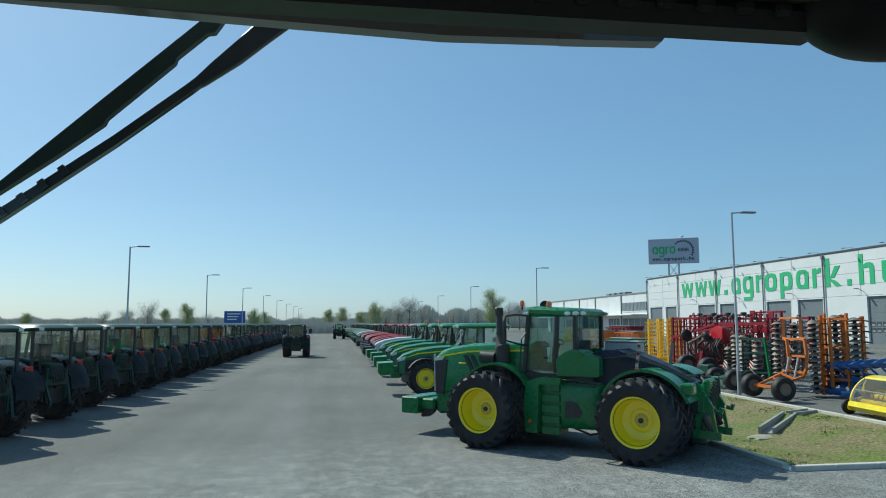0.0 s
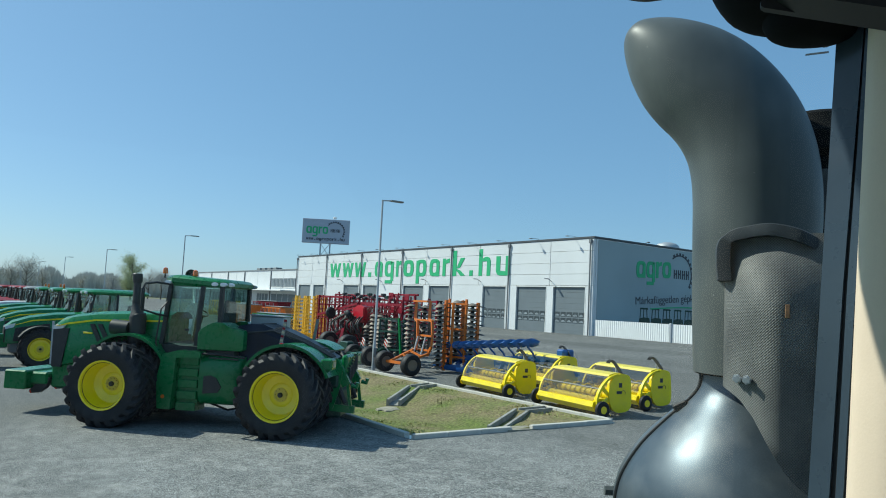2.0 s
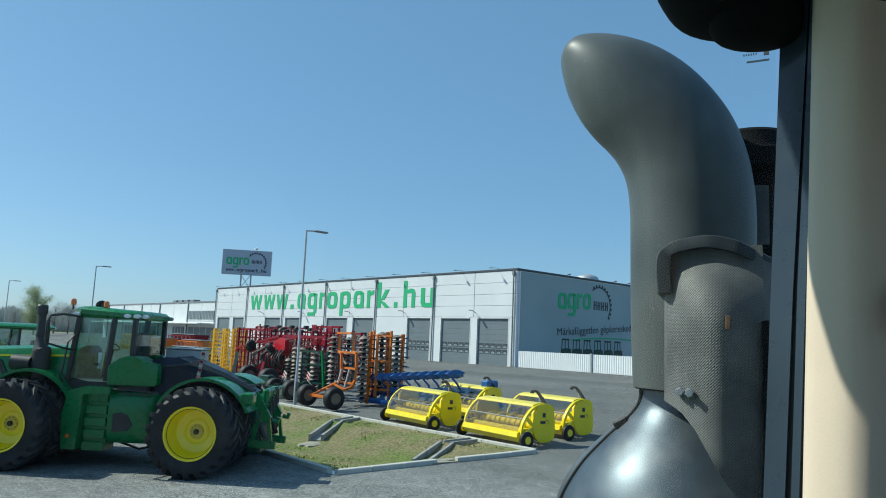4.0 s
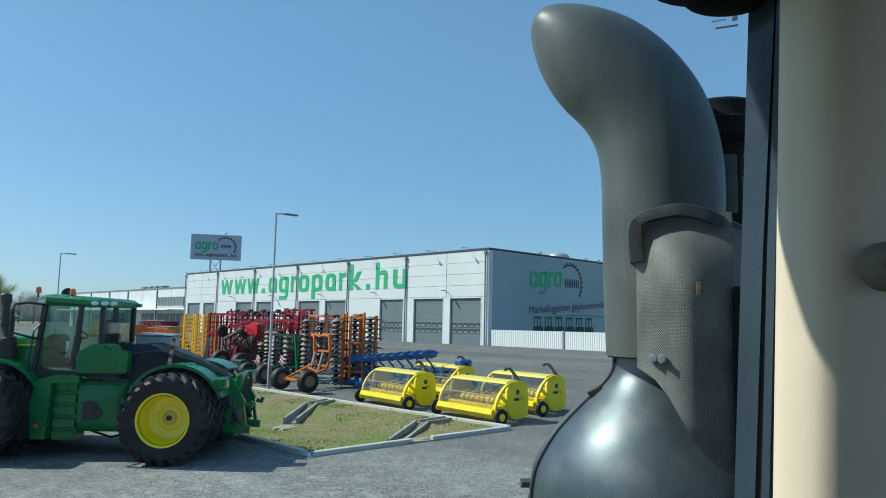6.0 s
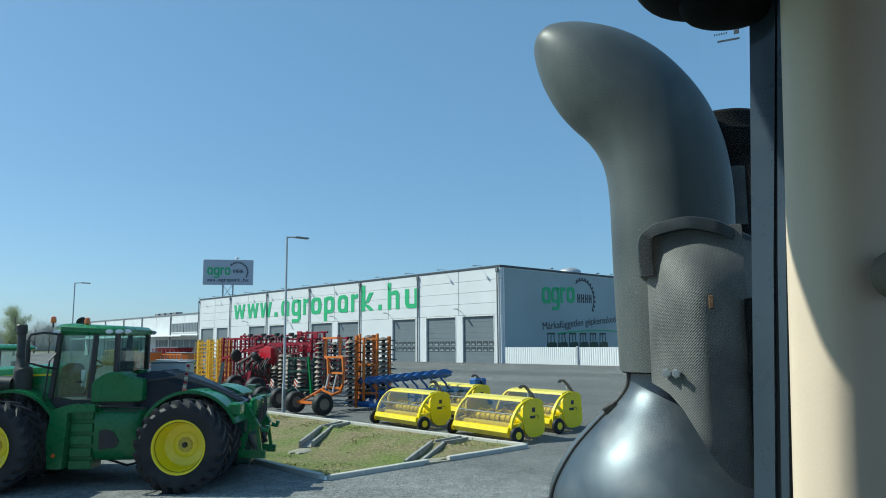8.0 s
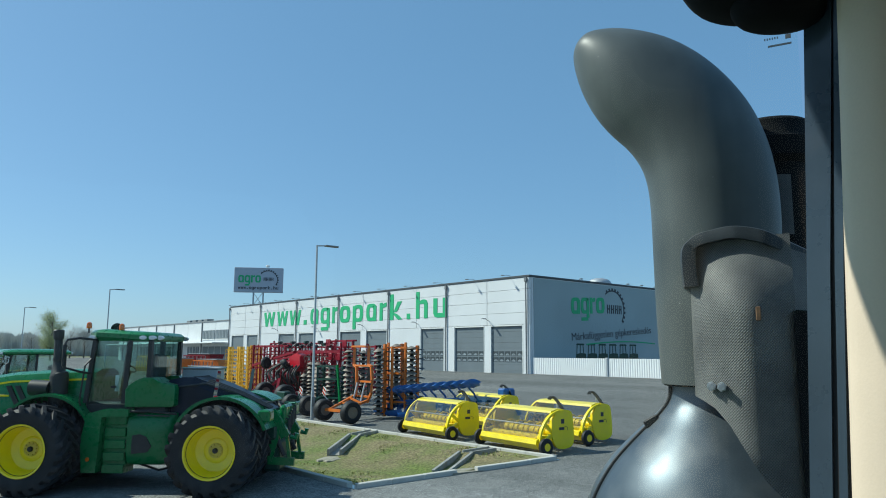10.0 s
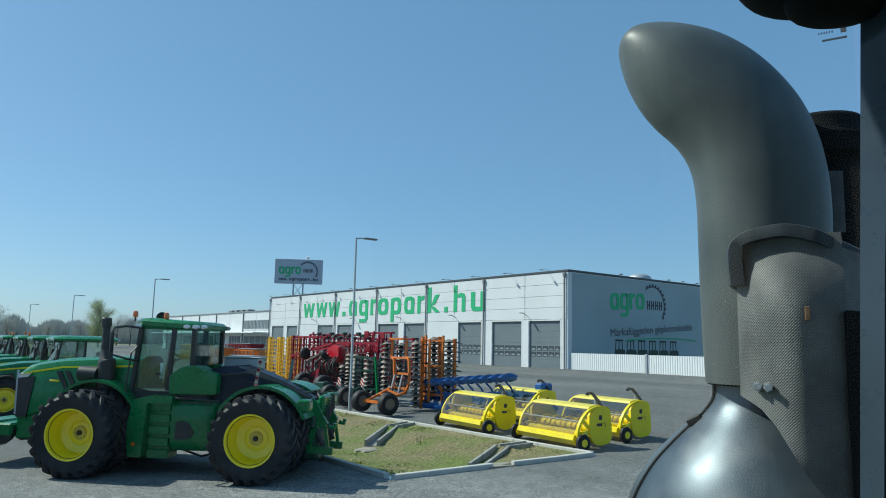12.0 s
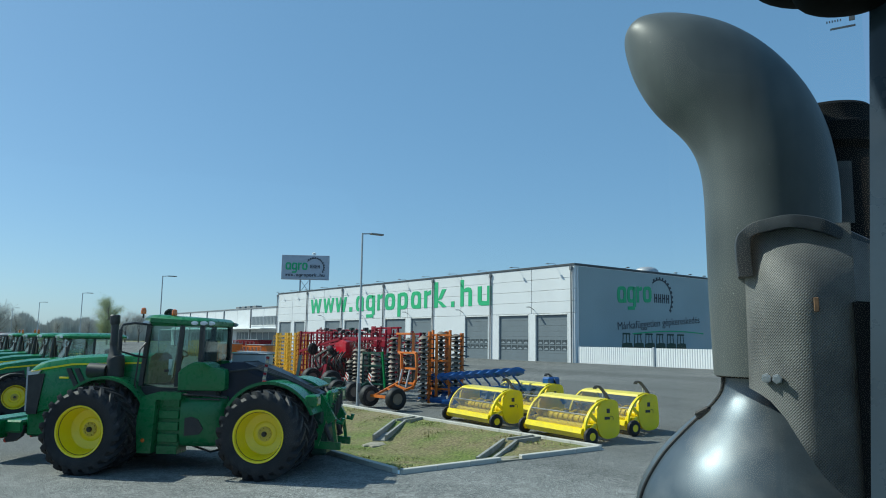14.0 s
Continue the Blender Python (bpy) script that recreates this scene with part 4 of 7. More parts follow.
def big_tractor():
    ang = math.degrees(math.atan2(0.678, -0.736))
    root = thing("articulated_tractor", "large green articulated tractor with dual yellow-rimmed wheels", "tractor", m=pose(6.20, 17.70, -0.183, 0, 0, ang) @ Matrix.Scale(1.06, 4))
    for x in (1.9, -1.92):
        for y, side in ((1.57, 1), (0.80, 1), (-0.80, -1), (-1.57, -1)):
            wheel(root, x, y, 0.905, 0.66, 0.51, 22, 0.43 if abs(y) > 1 else 0.2, side, "yellow").location.z = 1.07
        bm = B()
        tube(bm, [(x, -1.28, 1.07), (x, 1.28, 1.07)], 0.15, 14)
        tube(bm, [(x, -0.5, 1.07), (x, 0.5, 1.07)], 0.3, 14)
        part("axle", bm, "green", root)
    # bonnet, swept down to the nose
    bm = B()
    rings = []
    for x, zt, zb, w in ((1.15, 2.67, 1.75, 0.56), (2.0, 2.65, 1.65, 0.56), (3.0, 2.59, 1.5, 0.54), (3.6, 2.50, 1.35, 0.52), (3.95, 2.41, 1.25, 0.48), (4.07, 2.33, 1.22, 0.44)):
        rings.append([(x, -w, zb), (x, -w, zt - 0.22), (x, -w * 0.86, zt - 0.07), (x, -w * 0.5, zt), (x, w * 0.5, zt), (x, w * 0.86, zt - 0.07), (x, w, zt - 0.22), (x, w, zb)])
    loft(bm, rings)
    bonnet = part("bonnet", bm, "green", root, smooth=40)
    for s in (-1, 1):
        bm = B()
        q = [(1.2, 2.47), (3.0, 2.405), (3.7, 2.29), (4.0, 2.19), (3.7, 2.25), (3.0, 2.365), (1.2, 2.43)]
        slab(bm, q, s * 0.548, s * 0.572)
        part("stripe", bm, "yellow", bonnet)
        for k in range(2):
            bm = B()
            x = 3.02 - k * 0.20
            slab(bm, [(x, 2.30), (x + 0.11, 2.29), (x - 0.16, 1.80), (x - 0.28, 1.80)], s * 0.535, s * 0.574)
            part("side_vent", bm, "black", bonnet)
        bm = B()
        slab(bm, [(3.66, 2.16), (4.06, 2.16), (4.04, 1.25), (3.80, 1.25)], s * 0.48, s * 0.535)
        part("side_grille", bm, "black", bonnet)
        bm = B()
        slab(bm, [(3.74, 2.26), (4.06, 2.21), (4.06, 2.12), (3.82, 2.15)], s * 0.46, s * 0.540)
        part("headlight", bm, "lamp_white", bonnet)
        bm = B()
        box(bm, 3.05, 3.28, s * 0.545, s * 0.57, 2.06, 2.10, 0.006)
        part("badge", bm, "yellow", bonnet)
    bm = B()
    box(bm, 3.98, 4.12, -0.44, 0.44, 1.2, 2.24, 0.04)
    part("front_grille", bm, "black", bonnet)
    for s in (-1, 1):
        bm = B()
        bar(bm, (4.12, s * 0.46, 2.30), (4.10, s * 0.46, 1.30), 0.03, 0.05)
        part("nose_trim", bm, "galv", bonnet)
    # front frame, weight carrier
    bm = B()
    box(bm, 0.9, 4.1, -0.42, 0.42, 0.75, 1.7, 0.04)
    part("front_frame", bm, "green", root)
    bm = B()
    box(bm, 4.1, 5.0, -0.55, 0.55, 0.82, 1.10, 0.04)
    box(bm, 4.5, 5.05, -0.75, 0.75, 0.70, 1.14, 0.03)
    part("weight_block", bm, "green", root)
    for y in (-0.45, 0.45):
        bm = B()
        slab(bm, [(4.05, 0.98), (4.40, 0.98), (4.42, 0.80), (4.52, 0.68), (4.48, 0.60), (4.30, 0.62), (4.14, 0.74)], y - 0.06, y + 0.06)
        part("lower_link", bm, "black", root)
    for y in (-0.45, 0.45):
        bm = B()
        box(bm, 4.47, 4.58, y - 0.05, y + 0.05, 0.59, 0.69, 0.03)
        part("link_hook", bm, "lamp_red", root)
    # cab
    zf, zr = 1.95, 3.34
    part("cab_floor", box(B(), -0.60, 1.20, -0.82, 0.82, 1.72, 1.98, 0.05), "black", root)
    posts = [((1.19, 0.80, zf), (1.06, 0.80, zr)), ((0.34, 0.86, zf), (0.27, 0.84, zr)), ((-0.16, 0.80, zf), (-0.16, 0.79, zr))]
    for s in (-1, 1):
        for a, b in posts:
            bm = B()
            bar(bm, (a[0], a[1] * s, a[2]), (b[0], b[1] * s, b[2]), 0.09, 0.09)
            part("cab_post", bm, "black", root)
        for (a, b), (c, d) in zip(posts, posts[1:]):
            bm = B()
            quad_pane(bm, [(a[0], a[1] * s, a[2]), (c[0], c[1] * s, c[2]), (d[0], d[1] * s, d[2]), (b[0], b[1] * s, b[2])])
            part("side_window", bm, "glass", root)
        bm = B()
        edge = [(0.25, 1.88), (0.26, 2.25), (0.20, 2.34), (0.04, 2.45), (-0.12, 2.51), (-0.32, 2.50), (-0.46, 2.40), (-0.74, 2.35), (-0.78, 2.28), (-0.78, 1.92), (-0.72, 1.88)]
        loft(bm, [[(-0.2 + (u + 0.2) * k, s * (y - (0.10 if u < -0.4 else 0.0)), 2.2 + (v - 2.2) * k) for u, v in edge] for y, k in ((0.40, 0.98), (0.97, 1.0), (0.99, 0.985), (1.0, 0.95), (1.005, 0.5))])
        part("rear_corner_panel", bm, "green", root, smooth=30)
        bm = B()
        tube(bm, [(q[0], q[1] * s, q[2]) for q in ((1.02, 0.84, 3.30), (1.22, 1.18, 3.33), (1.36, 1.40, 3.29), (1.40, 1.42, 3.18), (1.40, 1.40, 2.72), (1.2, 1.1, 2.62), (1.08, 0.86, 2.58))], 0.025, 8)
        box(bm, 1.37, 1.42, s * 1.37, s * 1.47, 2.74, 3.20, 0.015)
        part("mirror", bm, "black", root)
    for x0, x1, nm in ((1.19, 1.06, "windscreen"), (-0.16, -0.16, "rear_window")):
        bm = B()
        hw = 0.78
        quad_pane(bm, [(x0, -hw, zf), (x0, hw, zf), (x1, hw - 0.02, zr), (x1, 0.02 - hw, zr)])
        part(nm, bm, "glass", root)
    bm = B()
    rings = []
    for z, gx, gy in ((3.28, 0.0, 0.0), (3.34, 0.06, 0.06), (3.43, 0.06, 0.06), (3.49, 0.0, 0.0), (3.51, -0.12, -0.12)):
        x0, x1, y = -0.24 - gx, 1.20 + gx, 0.85 + gy
        c = 0.25
        dz = 0.03 if z > 3.3 else 0.0
        rings.append([(x0 + 0.22, -y, z - dz), (x1 - c, -y, z + dz), (x1, -y + c, z + dz), (x1, y - c, z + dz), (x1 - c, y, z + dz), (x0 + 0.22, y, z - dz), (x0 + 0.05, y - 0.1, z - dz), (x0, y - 0.25, z - dz), (x0, 0.25 - y, z - dz), (x0 + 0.05, 0.1 - y, z - dz)])
    loft(bm, rings)
    roof = part("roof", bm, "green", root)
    for s in (-1, 1):
        for x in (1.1, -0.02, -0.20, -0.31):
            bm = B()
            lathe(bm, [(0.001, 0.03), (0.055, 0.02), (0.06, 0), (0.06, -0.06)], 12, Matrix.Translation((x, s * (0.91 if x > -0.1 else 0.86 if x > -0.25 else 0.72), 3.35)) @ pose(0, 0, 0, -90 * s, 0, 0) @ Matrix.Diagonal((1.35, 0.8, 1, 1)))
            part("work_light", bm, "lamp_white", roof)
    for x, y, z in ((1.28, 0.72, 3.50), (0.55, 0.72, 3.50), (1.28, -0.72, 3.50)):
        bm = B()
        tube(bm, [(x, y, 3.45), (x, y, z + 0.06)], 0.02, 8)
        b = part("beacon_stem", bm, "black", roof)
        bm = B()
        lathe(bm, [(0.055, 0), (0.06, 0.06), (0.05, 0.12), (0.02, 0.14)], 14, Matrix.Translation((x, y, z + (0.05 if x > 1 else 0.02))), True)
        part("beacon", bm, "lamp_orange", b)
    bm = B()
    lathe(bm, [(0.02, 0), (0.105, 0.008), (0.115, 0.03), (0.06, 0.065), (0.001, 0.07)], 16, Matrix.Translation((0.85, 0.35, 3.57)) @ pose(0, 0, 0, 35, 50, 0), True)
    tube(bm, [(0.85, 0.35, 3.5), (0.85, 0.35, 3.6)], 0.03, 8)
    part("receiver", bm, "black", roof)
    # seat and console inside
    bm = B()
    box(bm, -0.02, 0.45, -0.28, 0.28, 2.2, 2.38, 0.06)
    box(bm, -0.10, 0.06, -0.27, 0.27, 2.35, 3.0, 0.06)
    part("seat", bm, "black", root)
    bm = B()
    tube(bm, [(0.85, 0, 1.98), (0.65, 0, 2.62)], 0.05, 8)
    ring = [(0.62 + 0.06 * math.cos(a), 0.2 * math.sin(a), 2.66 + 0.2 * math.cos(a) * 0.35) for a in (2 * math.pi * k / 16 for k in range(17))]
    tube(bm, ring, 0.018, 6)
    part("steering_column", bm, "black", root)
    bm = B()
    box(bm, 0.47, 0.56, 0.83, 0.845, 2.2, 2.55, 0.01)
    part("notice", bm, "white", root)
    for s in (-1, 1):
        bm = B()
        bar(bm, (0.52, s * 0.885, 2.30), (0.62, s * 0.885, 2.30), 0.03, 0.05)
        part("door_handle", bm, "black", root)
        bm = B()
        tube(bm, [(1.20, s * 0.86, 1.75), (1.22, s * 1.02, 2.0), (1.16, s * 1.0, 2.75), (1.10, s * 0.86, 2.9)], 0.018, 7)
        part("grab_rail", bm, "black", root)
        for k in range(5):
            bm = B()
            x = 2.05 + 0.14 * k
            slab(bm, [(x, 1.98), (x + 0.09, 1.98), (x + 0.02, 1.72), (x - 0.07, 1.72)], s * 0.548, s * 0.566)
            part("flank_vent", bm, "black", bonnet)
        bm = B()
        tube(bm, [(0.60, s * 1.0, 1.74), (0.30, s * 1.03, 1.80), (-0.30, s * 1.02, 1.80), (-0.85, s * 0.9, 1.74)], 0.025, 7)
        part("hydraulic_line", bm, "black", root)
        bm = B()
        box(bm, 0.70, 0.98, s * 1.115, s * 1.13, 1.30, 1.50, 0.006)
        part("service_cover", bm, "green", root)
    # exhaust and air cleaner on the near side
    bm = B()
    tube(bm, [(1.86, 0.72, 1.9), (1.86, 0.72, 2.50), (1.87, 0.72, 2.56), (1.89, 0.72, 2.60), (1.92, 0.72, 2.82), (1.93, 0.72, 2.86), (1.94, 0.72, 3.40)], [0.19, 0.19, 0.185, 0.15, 0.095, 0.085, 0.082], 18)
    tube(bm, [(1.94, 0.72, 3.30), (1.94, 0.72, 3.33), (1.95, 0.72, 3.50), (1.95, 0.72, 3.52)], [0.085, 0.108, 0.112, 0.095], 18)
    tube(bm, [(1.92, 0.72, 2.84), (1.92, 0.72, 2.90)], 0.105, 18)
    part("exhaust", bm, "black", root)
    bm = B()
    tube(bm, [(2.0, 0.78, 2.25), (2.42, 0.78, 2.27), (2.46, 0.78, 2.27)], [0.17, 0.17, 0.10], 16)
    part("air_cleaner", bm, "black", root)
    # mudguards and steps
    for s in (-1, 1):
        bm = B()
        arch(bm, 1.9, 1.08, 1.04, 20, 190, s * 0.45, s * 1.10, 0.04, 18, 0.02)
        part("front_mudguard", bm, "green", root)
        bm = B()
        slab(bm, [(0.72, 0.55), (1.02, 0.55), (1.08, 1.2), (0.98, 1.75), (0.62, 1.85), (0.1, 1.85), (0.1, 1.70), (0.66, 1.68)], s * 0.80, s * 1.12)
        part("step_panel", bm, "green", root)
        bm = B()
        prof = spline([(0.45, 0.72), (0.80, 0.68), (0.94, 0.80), (0.98, 1.15), (0.96, 1.55), (0.86, 1.74), (0.45, 1.76)], 3)
        loft(bm, [[(x, s * y * k, z) for y, z in prof] for x, k in ((0.16, 1.0), (-0.1, 1.02), (-0.45, 1.0), (-0.72, 0.94), (-0.80, 0.86))])
        tank = part("fuel_tank", bm, "green", root, smooth=60)
        # flat black slab added where the tank's side has a shaded recess
        bm = B()
        slab(bm, [(0.04, 0.92), (-0.30, 0.96), (-0.38, 1.08), (-0.26, 1.28), (-0.12, 1.33), (0.04, 1.30)], s * 0.90, s * 1.006)
        part("tank_port", bm, "black", tank)
        bm = B()
        bar(bm, (-0.05, s * 1.0, 1.72), (-0.72, s * 0.95, 1.70), 0.02, 0.03)
        part("tank_strap", bm, "black", tank)
        bm = B()
        slab(bm, [(0.20, 0.52), (0.17, 1.74), (0.66, 1.74), (0.68, 0.52)], s * 0.5, s * 0.90)
        ladder = part("step_box", bm, "green", root)
        for k in range(5):
            bm = B()
            slab(bm, [(0.20, 0.52 + k * 0.25), (0.66, 0.52 + k * 0.25), (0.66, 0.70 + k * 0.25), (0.20, 0.70 + k * 0.25)], s * 0.90, s * (0.985 - 0.008 * k))
            bmesh.ops.bevel(bm, geom=list(bm.edges), offset=0.012, segments=1, affect="EDGES")
            part("step", bm, "green", ladder, smooth=20)
        bm = B()
        lathe(bm, [(0.001, 0.02), (0.04, 0.015), (0.045, 0)], 12, Matrix.Translation((0.9, s * 1.125, 0.82)) @ pose(0, 0, 0, -90 * s, 0, 0))
        part("side_marker", bm, "lamp_orange", root)
        bm = B()
        arch(bm, -1.92, 1.08, 1.01, 30, 158 if s > 0 else 125, s * 0.45, s * 1.34, 0.045, 20, 0.02)
        part("rear_mudguard", bm, "green", root)
        bm = B()
        box(bm, -2.95, -2.70, s * 0.95, s * 1.30, 1.62, 1.86, 0.03, )
        part("tail_light_box", bm, "green", root)
        bm = B()
        box(bm, -2.962, -2.948, s * 1.02, s * 1.2, 1.68, 1.80, 0.004)
        part("tail_light", bm, "hub_grey", root)
        bm = B()
        bar(bm, (-1.75, s * 1.2, 2.08), (-1.83, s * 1.2, 2.64), 0.02, 0.07)
        board = part("width_board", bm, "grey", root)
        for k in range(6):
            bm = B()
            bar(bm, (-1.764 - 0.0121 * k, s * 1.215, 2.18 + 0.085 * k), (-1.771 - 0.0121 * k, s * 1.215, 2.23 + 0.085 * k), 0.006, 0.066)
            part("stripe", bm, "red" if k % 2 else "hub_grey", board)
        bm = B()
        box(bm, -1.84, -1.77, s * 1.24, s * 1.32, 2.08, 2.15, 0.01)
        part("marker_lamp", bm, "lamp_red", root)
    # rear frame, dark hump over the gearbox, hitch
    bm = B()
    box(bm, -2.9, -0.55, -0.42, 0.42, 0.75, 1.75, 0.06)
    part("rear_frame", bm, "green", root)
    bm = B()
    rings = []
    for x, zt, w in ((-0.50, 2.44, 0.66), (-0.8, 2.50, 0.68), (-1.08, 2.50, 0.68), (-1.6, 2.32, 0.68), (-2.2, 2.06, 0.60), (-2.7, 1.80, 0.5)):
        rings.append([(x, -w, 1.6), (x, -w, zt - 0.16), (x, -w * 0.8, zt), (x, w * 0.8, zt), (x, w, zt - 0.16), (x, w, 1.6)])
    loft(bm, rings)
    cover = part("rear_cover", bm, "navy", root)
    for k in range(10):
        bm = B()
        x = -1.05 - 0.16 * k
        zt = 2.47 - max(0.0, (-1.05 - x)) * 0.40
        bar(bm, (x, -0.5, zt + 0.02), (x, 0.5, zt + 0.02), 0.05, 0.05)
        part("cover_rib", bm, "black", cover)
    bm = B()
    box(bm, -1.25, -0.42, -0.85, -0.35, 2.40, 2.66, 0.02)
    crate = part("rear_box", bm, "galv", root, "pale box on the rear deck")
    bm = B()
    box(bm, -1.28, -0.39, -0.88, -0.32, 2.663, 2.69, 0.008)
    part("box_lid", bm, "galv", crate)
    for k in range(4):
        bm = B()
        y = 0.36 + 0.12 * k
        tube(bm, [(-0.8, y, 2.30), (-1.4, y, 2.43 - 0.02 * k), (-2.1, y, 2.17), (-2.75, y * 0.8, 1.85)], 0.022, 6)
        part("hydraulic_pipe", bm, "black", root)
    bm = B()
    for k in range(9):
        x = -0.95 - k * 0.19
        tube(bm, [(x, 0.5, 2.38 - 0.07 * k), (x, 0.5, 2.47 - 0.07 * k)], 0.05, 8)
    part("hose_couplers", bm, "black", root)
    bm = B()
    tube(bm, [(0.15, 0.3, 0.62), (-0.3, 0.35, 0.5), (-0.8, 0.3, 0.62)], 0.025, 8)
    tube(bm, [(0.3, 0, 0.95), (-0.8, 0, 0.95)], 0.2, 12)
    part("articulation_joint", bm, "black", root)
    bm = B()
    for y in (-0.48, 0.48):
        bar(bm, (-2.8, y, 1.75), (-3.1, y, 1.25), 0.12, 0.2)
        bar(bm, (-2.7, y, 0.75), (-3.3, y, 0.72), 0.10, 0.16)
        bar(bm, (-3.1, y, 1.4), (-3.2, y, 0.75), 0.07)
        tube(bm, [(-3.2, y, 1.25), (-3.32, y, 1.22), (-3.34, y, 1.32)], 0.05, 8)
    box(bm, -3.05, -2.9, -0.35, 0.35, 1.5, 1.9, 0.05)
    part("hitch", bm, "green", root)
    bm = B()
    box(bm, -2.98, -2.62, -0.50, 0.50, 0.52, 1.15, 0.05)
    box(bm, -2.92, -2.55, -0.62, 0.62, 1.18, 1.5, 0.05)
    part("drawbar_support", bm, "dgreen", root)
    for y in (-0.5, 0.5):
        bm = B()
        tube(bm, [(-2.75, y, 1.55), (-3.08, y, 0.85)], [0.07, 0.045], 10)
        part("lift_ram", bm, "black", root)
        bm = B()
        slab(bm, [(-2.62, 1.78), (-2.86, 1.84), (-3.0, 1.62), (-2.96, 1.2), (-2.82, 0.72), (-2.66, 0.66), (-2.70, 1.1), (-2.76, 1.3)], y * 1.02, y * 1.02 + 0.06)
        part("hitch_plate", bm, "green", root)
    bm = B()
    for k in range(6):
        z = 1.75 - 0.05 * k
        tube(bm, [(-2.9, -0.3 + 0.12 * k, z + 0.15), (-3.1, -0.3 + 0.12 * k, z + 0.1), (-3.12, -0.28 + 0.12 * k, z - 0.2)], 0.02, 6)
    tagged(part("hoses", bm, "black", root), kind="stuff")
    return root


big_tractor()


# ---- row tractors ----
def tractor(name, label, group, paint_name, rim_name, m, weight=True, fender="green", roof_mat=None, beacons=True, glass="row_glass"):
    """A standard farm tractor; its rear axle is at the origin and it faces +x."""
    root = thing(name, label, "tractor", group, m)
    for y, side in ((0.92, 1), (-0.92, -1)):
        wheel(root, 0, y, 0.99, 0.62, 0.54, 20, 0.20, side, rim_name)
        wheel(root, 2.92, y * 0.98, 0.76, 0.52, 0.42, 18, 0.12, side, rim_name)
    bm = B()
    rings = []
    for x, zt, zb, w in ((1.35, 2.15, 1.05, 0.44), (2.4, 2.10, 1.0, 0.44), (3.3, 1.95, 0.95, 0.42), (3.85, 1.76, 0.9, 0.38), (4.05, 1.58, 0.9, 0.33)):
        rings.append([(x, -w, zb), (x, -w, zt - 0.2), (x, -w * 0.8, zt - 0.05), (x, 0, zt + 0.02), (x, w * 0.8, zt - 0.05), (x, w, zt - 0.2), (x, w, zb)])
    loft(bm, rings)
    bonnet = part("bonnet", bm, paint_name, root, smooth=40)
    bm = B()
    box(bm, 3.98, 4.10, -0.33, 0.33, 0.92, 1.55, 0.04)
    part("grille", bm, "black", bonnet)
    for s in (-1, 1):
        bm = B()
        slab(bm, [(2.6, 1.7), (3.75, 1.5), (3.8, 1.0), (2.5, 1.0)], s * 0.425, s * 0.455)
        part("side_grille", bm, "black", bonnet)
        bm = B()
        slab(bm, [(3.75, 1.68), (4.08, 1.56), (4.08, 1.44), (3.8, 1.52)], s * 0.25, s * 0.385)
        part("headlight", bm, "lamp_white", bonnet)
        if rim_name == "yellow":
            bm = B()
            slab(bm, [(1.5, 1.98), (3.2, 1.82), (3.8, 1.60), (3.2, 1.77), (1.5, 1.92)], s * 0.432, s * 0.458)
            part("stripe", bm, "yellow", bonnet)
    bm = B()
    box(bm, -0.4, 3.9, -0.28, 0.28, 0.55, 1.1, 0.05)
    tube(bm, [(0, -0.8, 0.97), (0, 0.8, 0.97)], 0.16, 12)
    tube(bm, [(2.92, -0.8, 0.74), (2.92, 0.8, 0.74)], 0.11, 12)
    part("chassis", bm, "grey", root)
    # cab
    zf, zr = 1.35, 2.92
    posts = [((1.40, 0.66, zf), (1.12, 0.68, zr)), ((0.30, 0.84, zf), (0.28, 0.80, zr)), ((-0.72, 0.72, zf), (-0.72, 0.72, zr))]
    for s in (-1, 1):
        for a, b in posts:
            bm = B()
            bar(bm, (a[0], a[1] * s, a[2]), (b[0], b[1] * s, b[2]), 0.075)
            part("cab_post", bm, "black", root)
        for (a, b), (c, d) in zip(posts, posts[1:]):
            bm = B()
            quad_pane(bm, [(a[0], a[1] * s, a[2]), (c[0], c[1] * s, c[2]), (d[0], d[1] * s, d[2]), (b[0], b[1] * s, b[2])])
            part("side_window", bm, glass, root)
        bm = B()
        if fender == "fender":
            rings = []
            for k in range(15):
                a = radians(25 + 10.9 * k)
                rings.append([(math.cos(a) * r, s * y, 0.99 + math.sin(a) * r) for y, r in ((0.50, 1.04), (0.50, 1.09), (0.8, 1.13), (1.08, 1.12), (1.20, 1.09), (1.25, 1.03), (1.22, 1.03), (1.16, 1.05))])
            loft(bm, rings)
        else:
            arch(bm, 0, 0.99, 1.06, 25, 172 if fender == "green" else 205, s * 0.58, s * 1.26, 0.05, 14, 0.03)
        part("rear_mudguard", bm, fender, root)
        bm = B()
        box(bm, -0.74, -0.56, s * 1.0, s * 1.18, 1.80, 1.92, 0.03)
        part("tail_light", bm, "lamp_red", root)
        bm = B()
        arch(bm, 2.92, 0.76, 0.83, 30, 150, s * 0.66, s * 1.14, 0.03, 8)
        part("front_mudguard", bm, "black", root)
        bm = B()
        tube(bm, [(1.15, s * 0.7, 2.75), (1.35, s * 1.2, 2.8), (1.35, s * 1.2, 2.4)], 0.02, 6)
        box(bm, 1.30, 1.38, s * 1.1, s * 1.34, 2.2, 2.62, 0.03)
        part("mirror", bm, "black", root)
        bm = B()
        for k in range(3):
            box(bm, 0.75, 1.25, s * 0.75, s * 1.1, 0.5 + k * 0.3, 0.54 + k * 0.3, 0.01)
        part("steps", bm, "black", root)
